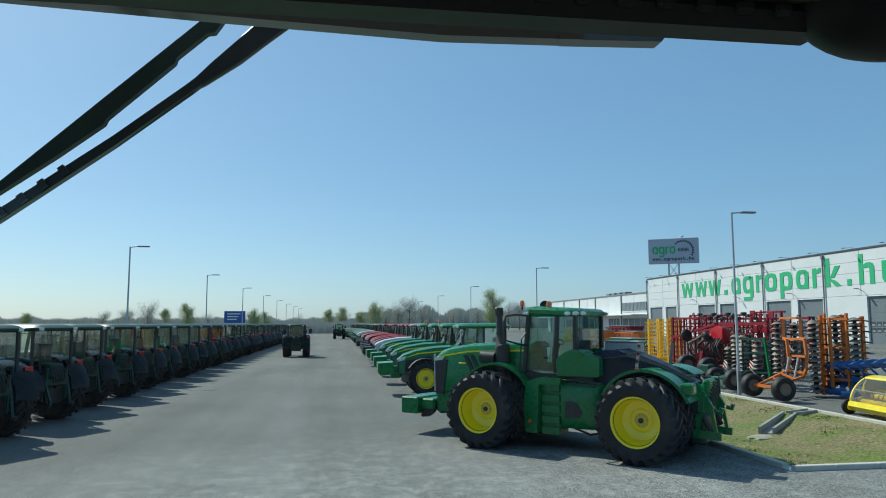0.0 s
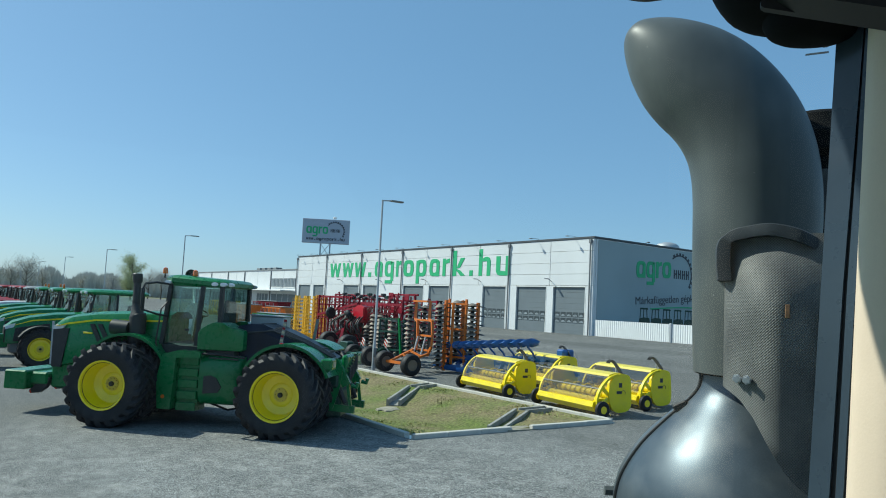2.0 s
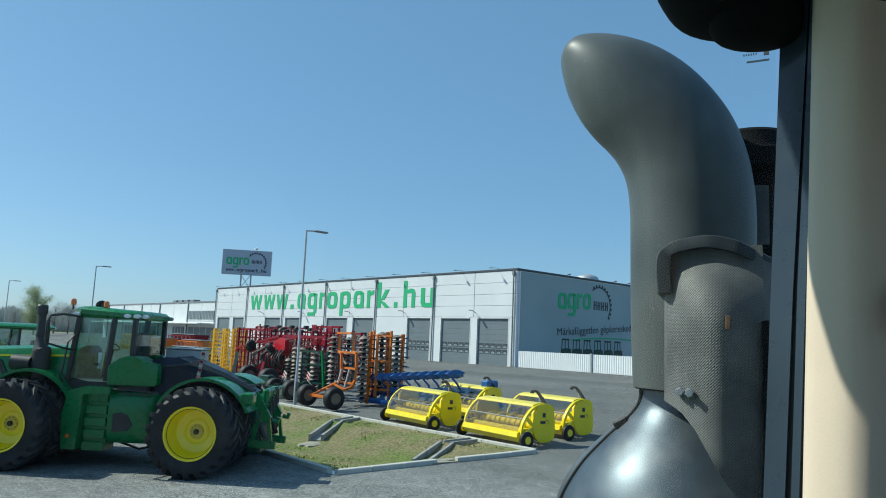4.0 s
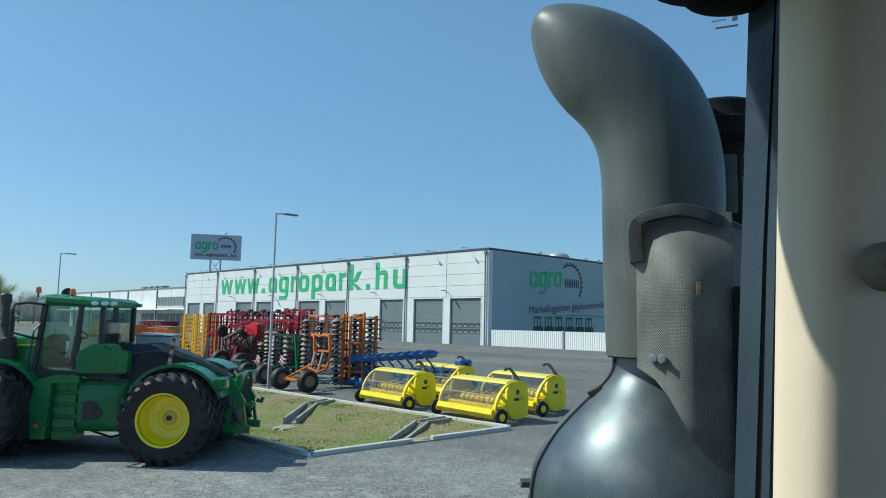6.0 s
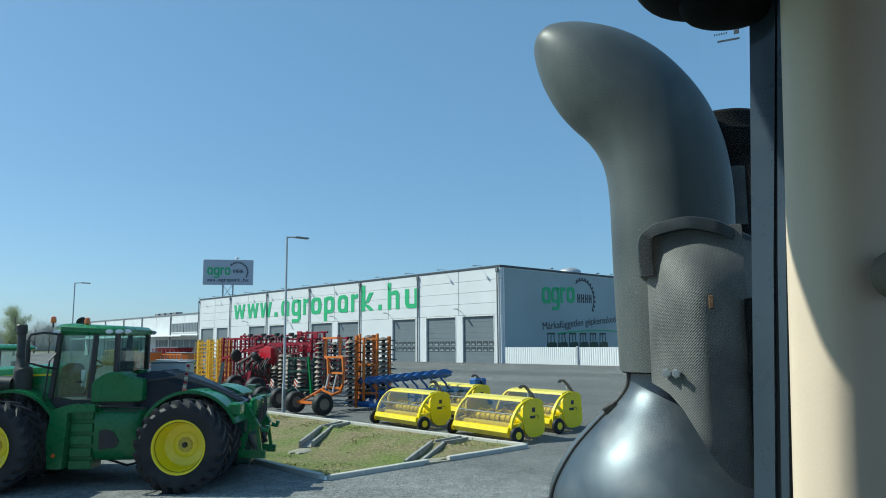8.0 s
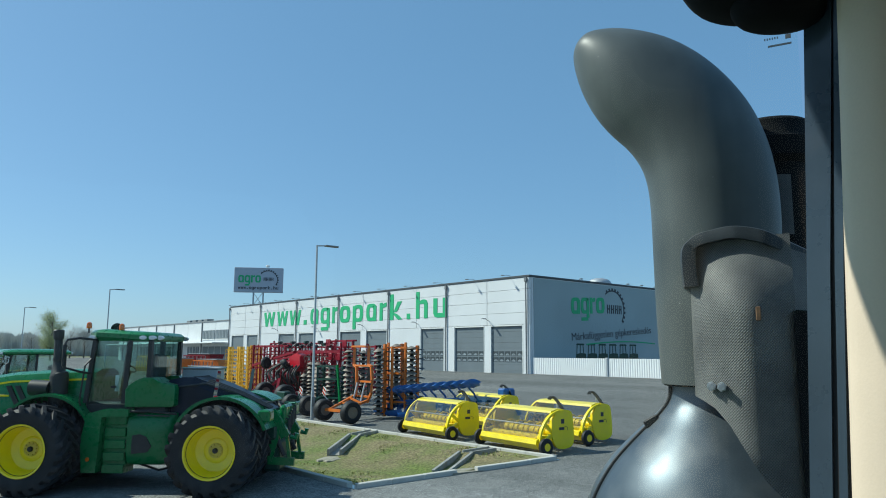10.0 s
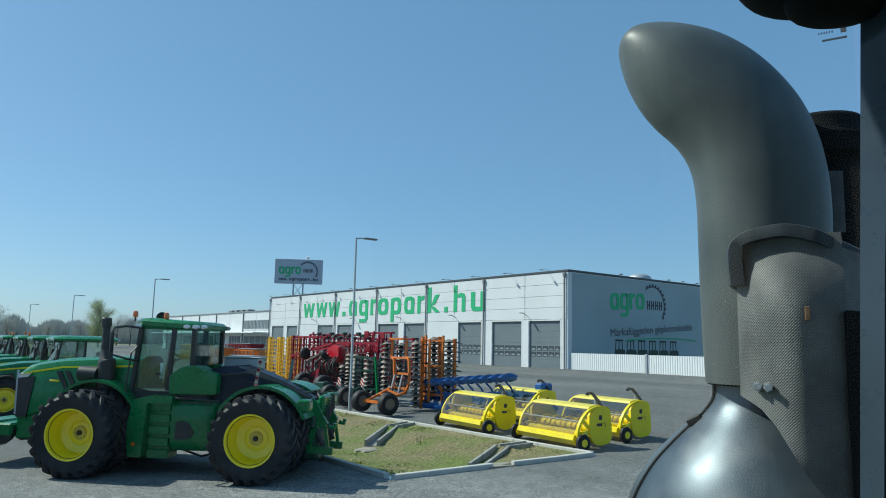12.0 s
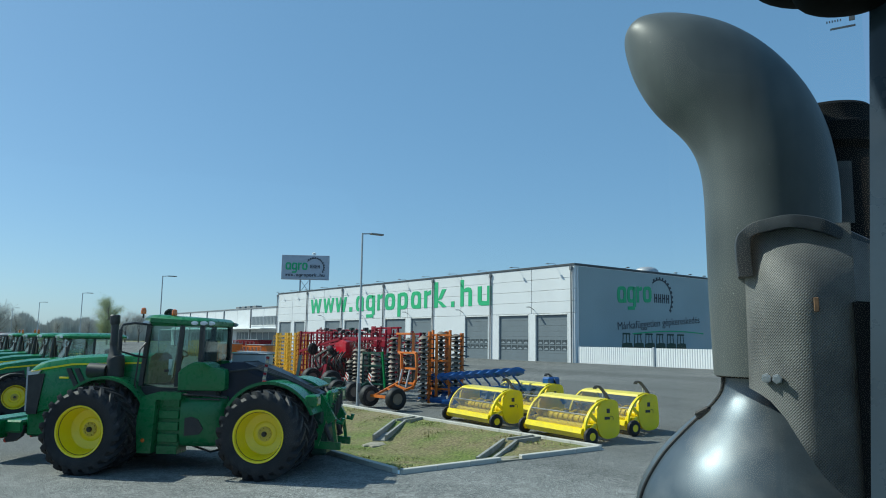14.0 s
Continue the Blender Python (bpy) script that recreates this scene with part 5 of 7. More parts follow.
    for x0, x1, nm in ((1.40, 1.12, "windscreen"), (-0.72, -0.72, "rear_window")):
        bm = B()
        quad_pane(bm, [(x0, -0.66, zf + 0.5), (x0, 0.66, zf + 0.5), (x1, 0.68, zr), (x1, -0.68, zr)])
        part(nm, bm, glass, root)
    bm = B()
    rings = []
    for z, g in ((2.90, -0.02), (2.95, 0.06), (3.01, 0.06), (3.07, -0.02), (3.115, -0.18), (3.14, -0.42)):
        x0, x1, y, c = -0.92 - g, 1.40 + g, 0.80 + g, 0.22 if g > -0.3 else 0.15
        rings.append([(x0 + c, -y, z), (x1 - c, -y, z), (x1, -y + c, z), (x1, y - c, z), (x1 - c, y, z), (x0 + c, y, z), (x0, y - c, z), (x0, -y + c, z)])
    loft(bm, rings)
    roof = part("roof", bm, roof_mat or paint_name, root)
    for x in (-0.96, 1.44):
        for y in (-0.62, 0.62) if glass == "tinted" else (-0.62, -0.35, 0.35, 0.62):
            bm = B()
            box(bm, x - 0.03, x + 0.03, y - 0.08, y + 0.08, 2.92, 3.02, 0.015)
            part("work_light", bm, "lamp_white", roof)
    if beacons:
        for y in (-0.6, 0.6):
            bm = B()
            lathe(bm, [(0.05, 3.08), (0.06, 3.2), (0.05, 3.3), (0.01, 3.32)], 10, Matrix.Translation((0.9, y, 0)), True)
            part("beacon", bm, "lamp_orange", roof)
    bm = B()
    box(bm, -0.4, 0.1, -0.26, 0.26, 1.75, 1.9, 0.05)
    box(bm, -0.48, -0.32, -0.25, 0.25, 1.88, 2.5, 0.05)
    part("seat", bm, "black", root)
    bm = B()
    box(bm, -0.7, 1.3, -0.6, 0.6, 1.05, 1.40, 0.05)
    part("cab_floor", bm, "black", root)
    bm = B()
    tube(bm, [(1.55, -0.6, 1.4), (1.55, -0.6, 2.2), (1.5, -0.6, 2.95)], [0.09, 0.09, 0.06], 12)
    part("exhaust", bm, "black", root)
    bm = B()
    for y in (-0.42, 0.42):
        bar(bm, (-0.5, y, 0.7), (-1.25, y, 0.6), 0.08, 0.12)
        bar(bm, (-0.55, y, 1.45), (-1.0, y, 1.15), 0.09)
        bar(bm, (-0.95, y, 1.2), (-1.05, y, 0.65), 0.05)
    box(bm, -0.85, -0.4, -0.45, 0.45, 0.6, 1.5, 0.05)
    tube(bm, [(-0.6, 0, 1.3), (-1.05, 0, 1.1)], 0.05, 8)
    part("hitch", bm, "black", root)
    if glass == "tinted":
        bm = B()
        for y in (-0.36, 0.36):
            tube(bm, [(-0.95, y, 0.75), (-0.98, y, 1.75)], [0.055, 0.04], 8)
            bar(bm, (-1.2, y, 0.62), (-0.9, y * 1.2, 1.5), 0.07)
        box(bm, -1.02, -0.72, -0.46, 0.46, 1.18, 1.42, 0.04)
        box(bm, -0.98, -0.74, -0.26, 0.26, 1.42, 1.88, 0.04)
        part("rear_linkage", bm, "dgreen", root)
        bm = B()
        for k in range(6):
            tube(bm, [(-0.98, -0.2 + 0.08 * k, 1.78), (-1.10, -0.24 + 0.09 * k, 1.6 - 0.03 * (k % 3)), (-1.04, -0.2 + 0.07 * k, 1.3)], 0.022, 6)
        part("remote_couplers", bm, "black", root)
        for y in (-1, 1):
            bm = B()
            slab(bm, [(-0.98, 1.30), (-0.60, 1.30), (-0.60, 1.95), (-0.80, 1.98)], y * 0.48, y * 0.56)
            part("cab_panel", bm, "fender", root)
    if weight:
        bm = B()
        slab(bm, [(4.30, 0.92), (4.85, 0.86), (4.98, 0.98), (4.98, 1.40), (4.30, 1.44)], -0.66, 0.66)
        box(bm, 3.95, 4.4, -0.3, 0.3, 0.75, 1.25, 0.03)
        part("front_weight", bm, paint_name if paint_name == "green" else "black", root)
    return root


RIGHT = "tractors facing the lane in a row"
LEFT = "tractors with their backs to the lane"
green_t = tractor("row_tractor", "green tractor with yellow wheels and a raised front weight block", RIGHT, "green", "yellow", pose(6.6, 32.0, 0, 0, 0, 180), beacons=False)
copy_thing(green_t, pose(6.7, 37.7, 0, 0, 0, 179))
lamp_t = tractor("row_tractor", "green tractor with two amber beacons on its roof", RIGHT, "green", "yellow", pose(6.8, 43.2, 0, 0, 0, 180))
copy_thing(lamp_t, pose(6.7, 48.4, 0, 0, 0, 181))
silver_t = tractor("row_tractor", "silver-bonneted tractor in the parked row", RIGHT, "silver", "grey", pose(6.6, 53.6, 0, 0, 0, 180), True, "black", "grey", False)
red_t = tractor("row_tractor", "red tractor in the parked row", RIGHT, "red", "silver", pose(6.7, 58.4, 0, 0, 0, 180), True, "red", "red", False)
for i in range(1, 8):
    copy_thing(red_t, pose(6.6 + 0.15 * (i % 3), 58.4 + 4.8 * i, 0, 0, 0, 180))
for i in range(4):
    copy_thing(silver_t if i == 2 else red_t if i % 2 else green_t, pose(6.5, 97.0 + 5.0 * i, 0, 0, 0, 180))
for i in range(14):
    copy_thing(red_t if i in (6, 9, 10) else green_t, pose(6.6 - (0.25 * max(0, i - 4)), 118.0 + 5.0 * i, 0, 0, 0, 180))
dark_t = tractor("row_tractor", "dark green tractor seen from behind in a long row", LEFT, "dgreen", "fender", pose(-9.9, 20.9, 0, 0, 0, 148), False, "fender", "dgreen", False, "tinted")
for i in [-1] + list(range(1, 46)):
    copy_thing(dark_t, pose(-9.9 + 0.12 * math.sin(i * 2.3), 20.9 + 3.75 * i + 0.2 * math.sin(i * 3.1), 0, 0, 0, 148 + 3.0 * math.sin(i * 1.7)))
for x, y in ((-4.1, 68.5), (-0.1, 149.0)):
    tagged(copy_thing(dark_t, pose(x, y + 1.0, 0, 0, 0, 90)), "dark tractor standing alone on the lane, back turned", group="tractors on the lane")


# ---- pick-up headers ----
def header_machine(x, y, wide, first=None):
    """A yellow crop pick-up header; its mouth faces -x, its width runs along y from 0 to wide."""
    if first is not None:
        return copy_thing(first, pose(x, y, gz(x), 0, 0, -7))
    root = thing("pickup_header", "yellow pick-up header with a clear plastic hood", "farm implement", "headers in two rows", pose(x, y, gz(x), 0, 0, -7))
    for y0 in (0.28, wide - 0.36):
        bm = B()
        outer = spline([(0.58, 0.95), (0.74, 1.14), (0.98, 1.23), (1.24, 1.20), (1.36, 1.10), (1.40, 0.80), (1.42, 0.45), (1.38, 0.24), (1.20, 0.14), (0.85, 0.13), (0.64, 0.30), (0.55, 0.62), (0.58, 0.95)], 3)[:-1]
        slab(bm, outer, y0, y0 + 0.11)
        plate = part("side_plate", bm, "hyellow", root)
        bm = B()
        arcs = spline([(0.10, 0.36), (0.15, 0.64), (0.33, 0.93), (0.60, 1.15), (0.88, 1.23)], 4)
        loft(bm, [[(px, y0 + 0.0, pz), (px, y0 + 0.09, pz), (px + 0.06, y0 + 0.09, pz - 0.04), (px + 0.06, y0 + 0.0, pz - 0.04)] for px, pz in arcs])
        bar(bm, (0.14, y0 + 0.045, 0.45), (0.62, y0 + 0.045, 0.5), 0.05, 0.14)
        bar(bm, (0.30, y0 + 0.045, 0.85), (0.66, y0 + 0.045, 0.55), 0.05, 0.10)
        part("side_arm", bm, "hyellow", root)
        bm = B()
        yy = y0 - 0.004 if y0 < 1 else y0 + 0.112
        box(bm, 0.92, 1.04, yy - 0.004, yy + 0.004, 0.84, 0.97, 0.002)
        box(bm, 0.84, 1.04, yy - 0.004, yy + 0.004, 0.66, 0.74, 0.002)
        gear_arc(bm, 1.10, 0.68, 0.07, -30, 130, lambda a, b, c: (a, yy - 0.004 + 0.008 * c, b))
        part("decal", bm, "logo_dark", plate)
        # support wheel on its bent arm
        yw = y0 - 0.16 if y0 < 1 else y0 + 0.25
        bm = B()
        lathe(bm, [(0.12, -0.08), (0.2, -0.09), (0.26, -0.05), (0.27, 0), (0.26, 0.05), (0.2, 0.09), (0.12, 0.08)], 22, pose(0, 0, 0, 90) @ Matrix.Scale(0.9, 4))
        tw = part("support_wheel", bm, "rubber", root)
        tw.location = (0.18, yw, 0.243)
        bm = B()
        lathe(bm, [(0.13, -0.07), (0.11, -0.03), (0.04, -0.02), (0.04, 0.02), (0.11, 0.03), (0.13, 0.07)], 16, pose(0, 0, 0, 90), True)
        part("wheel_disc", bm, "hyellow", tw)
        bm = B()
        tube(bm, [(0.18, yw, 0.27), (0.24, (yw + y0) / 2, 0.45), (0.5, y0 + 0.04, 0.55)], 0.04, 8)
        part("wheel_arm", bm, "hyellow", root)
    # back wall, top rail, pan and auger
    bm = B()
    box(bm, 1.1, 1.2, 0.38, wide - 0.38, 0.3, 0.62, 0.02)
    part("back_sheet", bm, "hyellow", root)
    bm = B()
    slab(bm, [(0.58, 1.14), (0.62, 1.20), (0.80, 1.245), (1.04, 1.25), (1.06, 1.20), (0.66, 1.13)], 0.36, wide - 0.36)
    part("top_rail", bm, "hyellow", root)
    bm = B()
    slab(bm, [(0.00, 0.30), (0.03, 0.42), (0.10, 0.45), (0.34, 0.30), (0.36, 0.18), (0.12, 0.15)], 0.34, wide - 0.34)
    part("front_roll", bm, "hyellow", root)
    bm = B()
    tube(bm, [(0.25, 0.36, 0.80), (0.25, wide - 0.36, 0.80)], 0.025, 8)
    part("cross_rail", bm, "galv", root)
    bm = B()
    tube(bm, [(0.8, 0.36, 0.58), (0.8, wide - 0.36, 0.58)], 0.13, 12)
    n = 60
    a = [(0.8 + 0.24 * math.cos(k * 0.55), 0.4 + (wide - 0.8) * k / n, 0.58 + 0.24 * math.sin(k * 0.55)) for k in range(n + 1)]
    tube(bm, a, 0.025, 5)
    part("auger", bm, "hyellow", root)
    bm = B()
    tube(bm, [(0.42, 0.36, 0.42), (0.42, wide - 0.36, 0.42)], 0.12, 10)
    for k in range(26):
        yy = 0.42 + (wide - 0.84) * k / 25
        for j in range(3):
            t = j * 2.1 + k * 0.5
            bar(bm, (0.42, yy, 0.42), (0.42 + 0.2 * math.cos(t), yy, 0.42 + 0.2 * math.sin(t)), 0.012)
    part("tine_reel", bm, "hyellow", root)
    # bowed clear hood
    bm = B()
    rings = []
    for px, pz in spline([(0.06, 0.46), (0.14, 0.68), (0.32, 0.97), (0.62, 1.18)], 4):
        rings.append([(px, 0.37, pz), (px, wide - 0.37, pz), (px + 0.01, wide - 0.37, pz - 0.006), (px + 0.01, 0.37, pz - 0.006)])
    loft(bm, rings)
    hood = part("clear_hood", bm, "clear", root, "clear plastic hood", smooth=60)
    hood.visible_shadow = False
    # hose bundle standing up at one end
    bm = B()
    for k in range(3):
        o = 0.05 * k
        tube(bm, spline([(1.08, 0.30 + o, 1.20), (1.06, 0.42 + o, 1.36), (1.02, 0.60 + o, 1.55), (0.98, 0.70 + o, 1.58), (0.95, 0.76 + o, 1.50)], 4), 0.022, 8)
    part("hose_bundle", bm, "black", root)
    bm = B()
    box(bm, 1.06, 1.10, 0.42, 0.46, 1.05, 1.42, 0.01)
    box(bm, 1.06, 1.10, 0.58, 0.62, 1.05, 1.5, 0.01)
    part("hose_clamp", bm, "galv", root)
    return root


hd = header_machine(15.52, 13.68, 3.3)
header_machine(15.66, 17.85, 3.3, hd)
header_machine(17.75, 13.95, 3.3, hd)
header_machine(18.45, 18.6, 3.3, hd)


# ---- plough ----
def plough():
    root = thing("plough", "blue reversible plough with curved mouldboards", "farm implement", m=pose(19.0, 20.2, gz(19.0)))
    bm = B()
    bar(bm, (0.3, -0.5, 1.02), (0.0, 5.8, 0.58), 0.20)
    bar(bm, (0.45, -0.3, 0.72), (0.2, 5.4, 0.45), 0.10)
    part("main_beam", bm, "blue", root)
    for k in range(10):
        y = 0.15 + 0.57 * k
        zb = 1.02 - 0.088 * y
        bm = B()
        tube(bm, spline([(0.22, y, zb), (0.14, y + 0.02, zb + 0.2), (-0.02, y + 0.06, zb + 0.36), (-0.12, y + 0.1, zb + 0.5)], 3), 0.042, 7)
        part("leg", bm, "blue", root)
        bm = B()
        rings = []
        for i in range(9):
            u = i / 8
            px, py = 0.14 - 0.66 * u, y - 0.30 + 0.44 * u
            c = 0.12 * math.sin(u * 3.0)
            z = zb + 0.60 + 0.05 * math.sin(u * 3.1) - 0.05 * u
            h = 0.24 * (1 - 0.88 * u ** 1.3) * (0.30 + 0.70 * min(1, u * 3.5))
            rings.append([(px - c, py, z - h), (px - c - 0.05, py, z), (px - c + 0.06, py, z + h * 0.8), (px - c + 0.08, py, z + h * 0.8), (px - c - 0.03, py, z), (px - c + 0.02, py, z - h)])
        loft(bm, rings)
        part("mouldboard", bm, "blue", root, smooth=60)
        bm = B()
        slab(bm, [(0.26, zb), (0.06, zb - 0.05), (-0.12, 0.40), (-0.24, 0.16), (-0.06, 0.10), (0.04, 0.34), (0.20, zb - 0.2)], y - 0.04, y + 0.04)
        part("lower_leg", bm, "blue", root)
        if k in (4, 6, 8, 9):
            bm = B()
            rings = []
            for i in range(7):
                u = i / 6
                rings.append([(-0.1 - 0.55 * u, y - 0.3 + 0.7 * u + dy, 0.2 + dz * (1 - 0.5 * u)) for dy, dz in ((0, -0.14), (-0.06, 0), (0, 0.18), (0.02, 0.18), (-0.04, 0), (0.02, -0.14))])
            loft(bm, rings)
            part("lower_mouldboard", bm, "blue", root, smooth=60)
    bm = B()
    box(bm, 0.3, 0.9, -1.3, -0.9, 0.3, 1.45, 0.06)
    bar(bm, (0.6, -1.1, 1.45), (0.8, -1.6, 0.5), 0.12)
    bar(bm, (0.4, -0.5, 1.0), (0.6, -1.0, 0.9), 0.14)
    part("headstock", bm, "blue", root)
    bm = B()
    bar(bm, (-0.1, 5.3, 0.8), (-0.35, 5.0, 0.1), 0.14)
    part("stand", bm, "blue", root)
    return root


plough()


# ---- disc harrows and cultivators, folded for the road ----
def disc_mesh():
    bm = B()
    lathe(bm, [(0.04, 0.10), (0.11, 0.08), (0.245, -0.025), (0.25, -0.031), (0.11, 0.068), (0.04, 0.088)], 16)
    return bm


def disc_column(root, x, y, z0, z1, step, mat_frame, tilt=0, cache={}):
    """An upright gang of scalloped discs on its shaft."""
    bm = B()
    bar(bm, (x + 0.34, y, z0), (x + 0.34, y, z1), 0.12)
    g = part("disc_gang", bm, mat_frame, root)
    bm = B()
    lathe(bm, [(0.10 if q % 2 else 0.06, z0 + 0.04 + q * 0.08) for q in range(int((z1 - z0) / 0.08))], 10, Matrix.Translation((x + 0.03, y, 0)), True)
    part("gang_shaft", bm, "black", g)
    bm = B()
    for k in range(int((z1 - z0) / 0.2)):
        lathe(bm, [(0.05, -0.02), (0.18, 0.0), (0.05, 0.02)], 10, Matrix.Translation((x + 0.45, y + 0.12 * (-1) ** k, z0 + 0.12 + 0.2 * k)) @ pose(0, 0, 0, 12, 0, 0))
    part("packer_rings", bm, "black", g)
    n = int((z1 - z0) / step)
    for k in range(n):
        if "d" not in cache:
            cache["d"] = part("disc", disc_mesh(), "disc_rust", g)
            d = cache["d"]
        else:
            d = new("disc", cache["d"].data)
            d.parent = g
        d.location, d.rotation_euler = (x, y, z0 + (k + 0.5) * step), (radians(tilt), radians(9), k * 0.7)
    bm = B()
    for k in range(n):
        z = z0 + (k + 0.5) * step
        bar(bm, (x + 0.34, y, z + 0.1), (x, y, z), 0.04, 0.05)
    part("disc_arms", bm, mat_frame, g)
    return g


def transport_wheel(root, x, y, r=0.48, w=0.36):
    bm = B()
    lathe(bm, [(r * 0.5, -w * 0.4), (r * 0.62, -w / 2), (r * 0.9, -w * 0.48), (r, -w * 0.3), (r, w * 0.3), (r * 0.9, w * 0.48), (r * 0.62, w / 2), (r * 0.5, w * 0.4)], 26, pose(0, 0, 0, 90))
    t = part("transport_wheel", bm, "rubber", root)
    t.location = (x, y, r - 0.01)
    bm = B()
    lathe(bm, [(r * 0.53, -w * 0.41), (r * 0.46, -w * 0.39), (r * 0.42, -w * 0.16), (r * 0.22, -w * 0.10), (r * 0.18, -w * 0.26), (r * 0.18, w * 0.26), (r * 0.22, w * 0.10), (r * 0.42, w * 0.16), (r * 0.46, w * 0.39), (r * 0.53, w * 0.41)], 20, pose(0, 0, 0, 90), True)
    part("wheel_disc", bm, "steel", t)
    return t


def warning_board(root, x, y, z):
    """A small striped board on a stub arm, leaning over."""
    lean = Matrix.Translation((x, y, z)) @ pose(0, 0, 0, 28, -8, 0)
    bm = B()
    box(bm, -0.012, 0.012, -0.13, 0.13, 0, 0.36, 0.004, lean)
    bar(bm, (x, y, z), (x + 0.25, y, z - 0.25), 0.04)
    w = part("warning_board", bm, "white", root, "red and white striped warning board")
    for k in range(2):
        bm = B()
        slab(bm, [(-0.12, 0.02 + 0.17 * k), (0.12, 0.09 + 0.17 * k), (0.12, 0.17 + 0.17 * k), (-0.12, 0.10 + 0.17 * k)], -0.02, -0.013, "yz")
        bmesh.ops.transform(bm, matrix=lean, verts=bm.verts)
        part("stripe", bm, "lamp_red", w)


def orange_harrow():
    g = gz(18)
    root = thing("disc_harrow", "orange folded disc harrow with rusty discs", "farm implement", m=pose(18.0, 24.0, g))
    transport_wheel(root, -1.88, 0.28, 0.44, 0.36)
    transport_wheel(root, -1.96, 2.17, 0.44, 0.36)
    bm = B()
    bar(bm, (-1.88, 0.5, 0.45), (-1.96, 2.0, 0.45), 0.11)
    bar(bm, (-1.92, 0.75, 0.48), (-0.25, 1.45, 0.78), 0.09)
    bar(bm, (-1.94, 1.75, 0.48), (-0.25, 2.35, 0.98), 0.09)
    bar(bm, (-1.2, 1.1, 0.62), (-1.2, 2.0, 0.70), 0.07)
    bar(bm, (-0.7, 1.3, 0.70), (-0.7, 2.15, 0.86), 0.07)
    part("axle_beam", bm, "orange", root)
    # wing arms: bent ladder standing upright
    for run in ([(-0.25, 2.40, 0.90), (-0.22, 2.34, 1.45), (-0.2, 2.43, 2.16), (-0.1, 2.80, 2.25), (0.0, 2.90, 3.05)], [(-0.25, 1.52, 0.70), (-0.22, 1.26, 1.10), (-0.2, 1.24, 1.62), (-0.2, 1.31, 2.19), (-0.1, 1.70, 2.27), (0.0, 1.80, 3.08)]):
        bm = B()
        for a, b in zip(run, run[1:]):
            bar(bm, a, b, 0.11, 0.09)
        part("wing_arm", bm, "orange", root)
    for z, a, b in ((1.55, 1.26, 2.36), (2.22, 1.35, 2.80), (3.05, 1.80, 2.95), (0.92, 1.42, 2.40)):
        bm = B()
        bar(bm, (-0.15, a, z), (-0.12, b, z), 0.08)
        part("wing_cross_bar", bm, "orange", root)
    disc_column(root, 0.1, 1.22, 0.10, 3.15, 0.205, "orange")
    disc_column(root, 0.3, 3.84, 0.45, 2.98, 0.205, "steel")
    disc_column(root, 1.1, 3.86, 0.6, 2.98, 0.205, "steel")
    disc_column(root, 1.0, 1.18, 0.5, 3.17, 0.205, "orange")
    disc_column(root, 1.2, 0.36, 0.6, 3.10, 0.205, "orange")
    for x, y in ((0.8, 1.47), (1.0, 0.50), (0.6, 0.92)):
        bm = B()
        bar(bm, (x, y, 0.4), (x, y, 3.22 if x != 0.6 else 3.05), 0.09)
        part("far_wing_post", bm, "orange", root)
    for z in (0.7, 1.9, 3.0):
        bm = B()
        bar(bm, (1.0, 0.4, z), (0.75, 1.5, z), 0.08)
        part("far_wing_bar", bm, "orange", root)
    for y in (1.62, 2.2):
        bm = B()
        tube(bm, [(-0.5, y, 0.75), (-0.30, y, 1.5)], 0.04, 8)
        part("hydraulic_ram", bm, "galv", root)
    return root


orange_harrow()


def green_harrow():
    root = thing("disc_cultivator", "green folded disc cultivator with packed rings", "farm implement", m=pose(18.4, 28.75, gz(18.4)))
    transport_wheel(root, -1.85, -0.38, 0.44, 0.36)
    transport_wheel(root, -1.74, 1.30, 0.44, 0.36)
    bm = B()
    bar(bm, (-1.85, -0.2, 0.50), (-1.74, 1.2, 0.50), 0.13)
    bar(bm, (-1.75, 0.5, 0.55), (1.0, 0.9, 0.8), 0.13)
    box(bm, -1.95, -1.6, 1.55, 2.35, 0.55, 0.95, 0.04)
    part("axle_beam", bm, "dgreen", root)
    for a, b in (((-0.2, -0.45, 0.4), (-0.2, -0.12, 2.2)), ((-0.2, 1.6, 0.4), (-0.1, 1.75, 2.1))):
        bm = B()
        bar(bm, a, b, 0.08, 0.11)
        part("frame_post", bm, "green" if a[1] < 0 else "dgreen", root)
    for z, a, b in ((0.7, -0.4, 1.7), (1.55, -0.2, 1.7), (2.15, -0.14, 1.75)):
        bm = B()
        bar(bm, (-0.2, a, z), (-0.15, b, z - 0.05), 0.07)
        part("frame_cross_bar", bm, "dgreen", root)
    for x, y, z1 in ((0.0, 0.75, 2.15), (0.4, 2.55, 2.1), (0.9, 1.6, 2.1)):
        disc_column(root, x, y, 0.3, z1, 0.205, "dgreen")
    for y, z in ((0.55, 0.95), (-1.46, 1.02)):
        bm = B()
        tube(bm, [(-1.75, y + (0.35 if y > 0 else 1.0), 0.55), (-1.72, y + 0.05, z - 0.1), (-1.70, y, z + 0.05)], 0.025, 6)
        part("board_arm", bm, "dgreen", root)
        warning_board(root, -1.70, y, z - 0.08)
    return root


green_harrow()


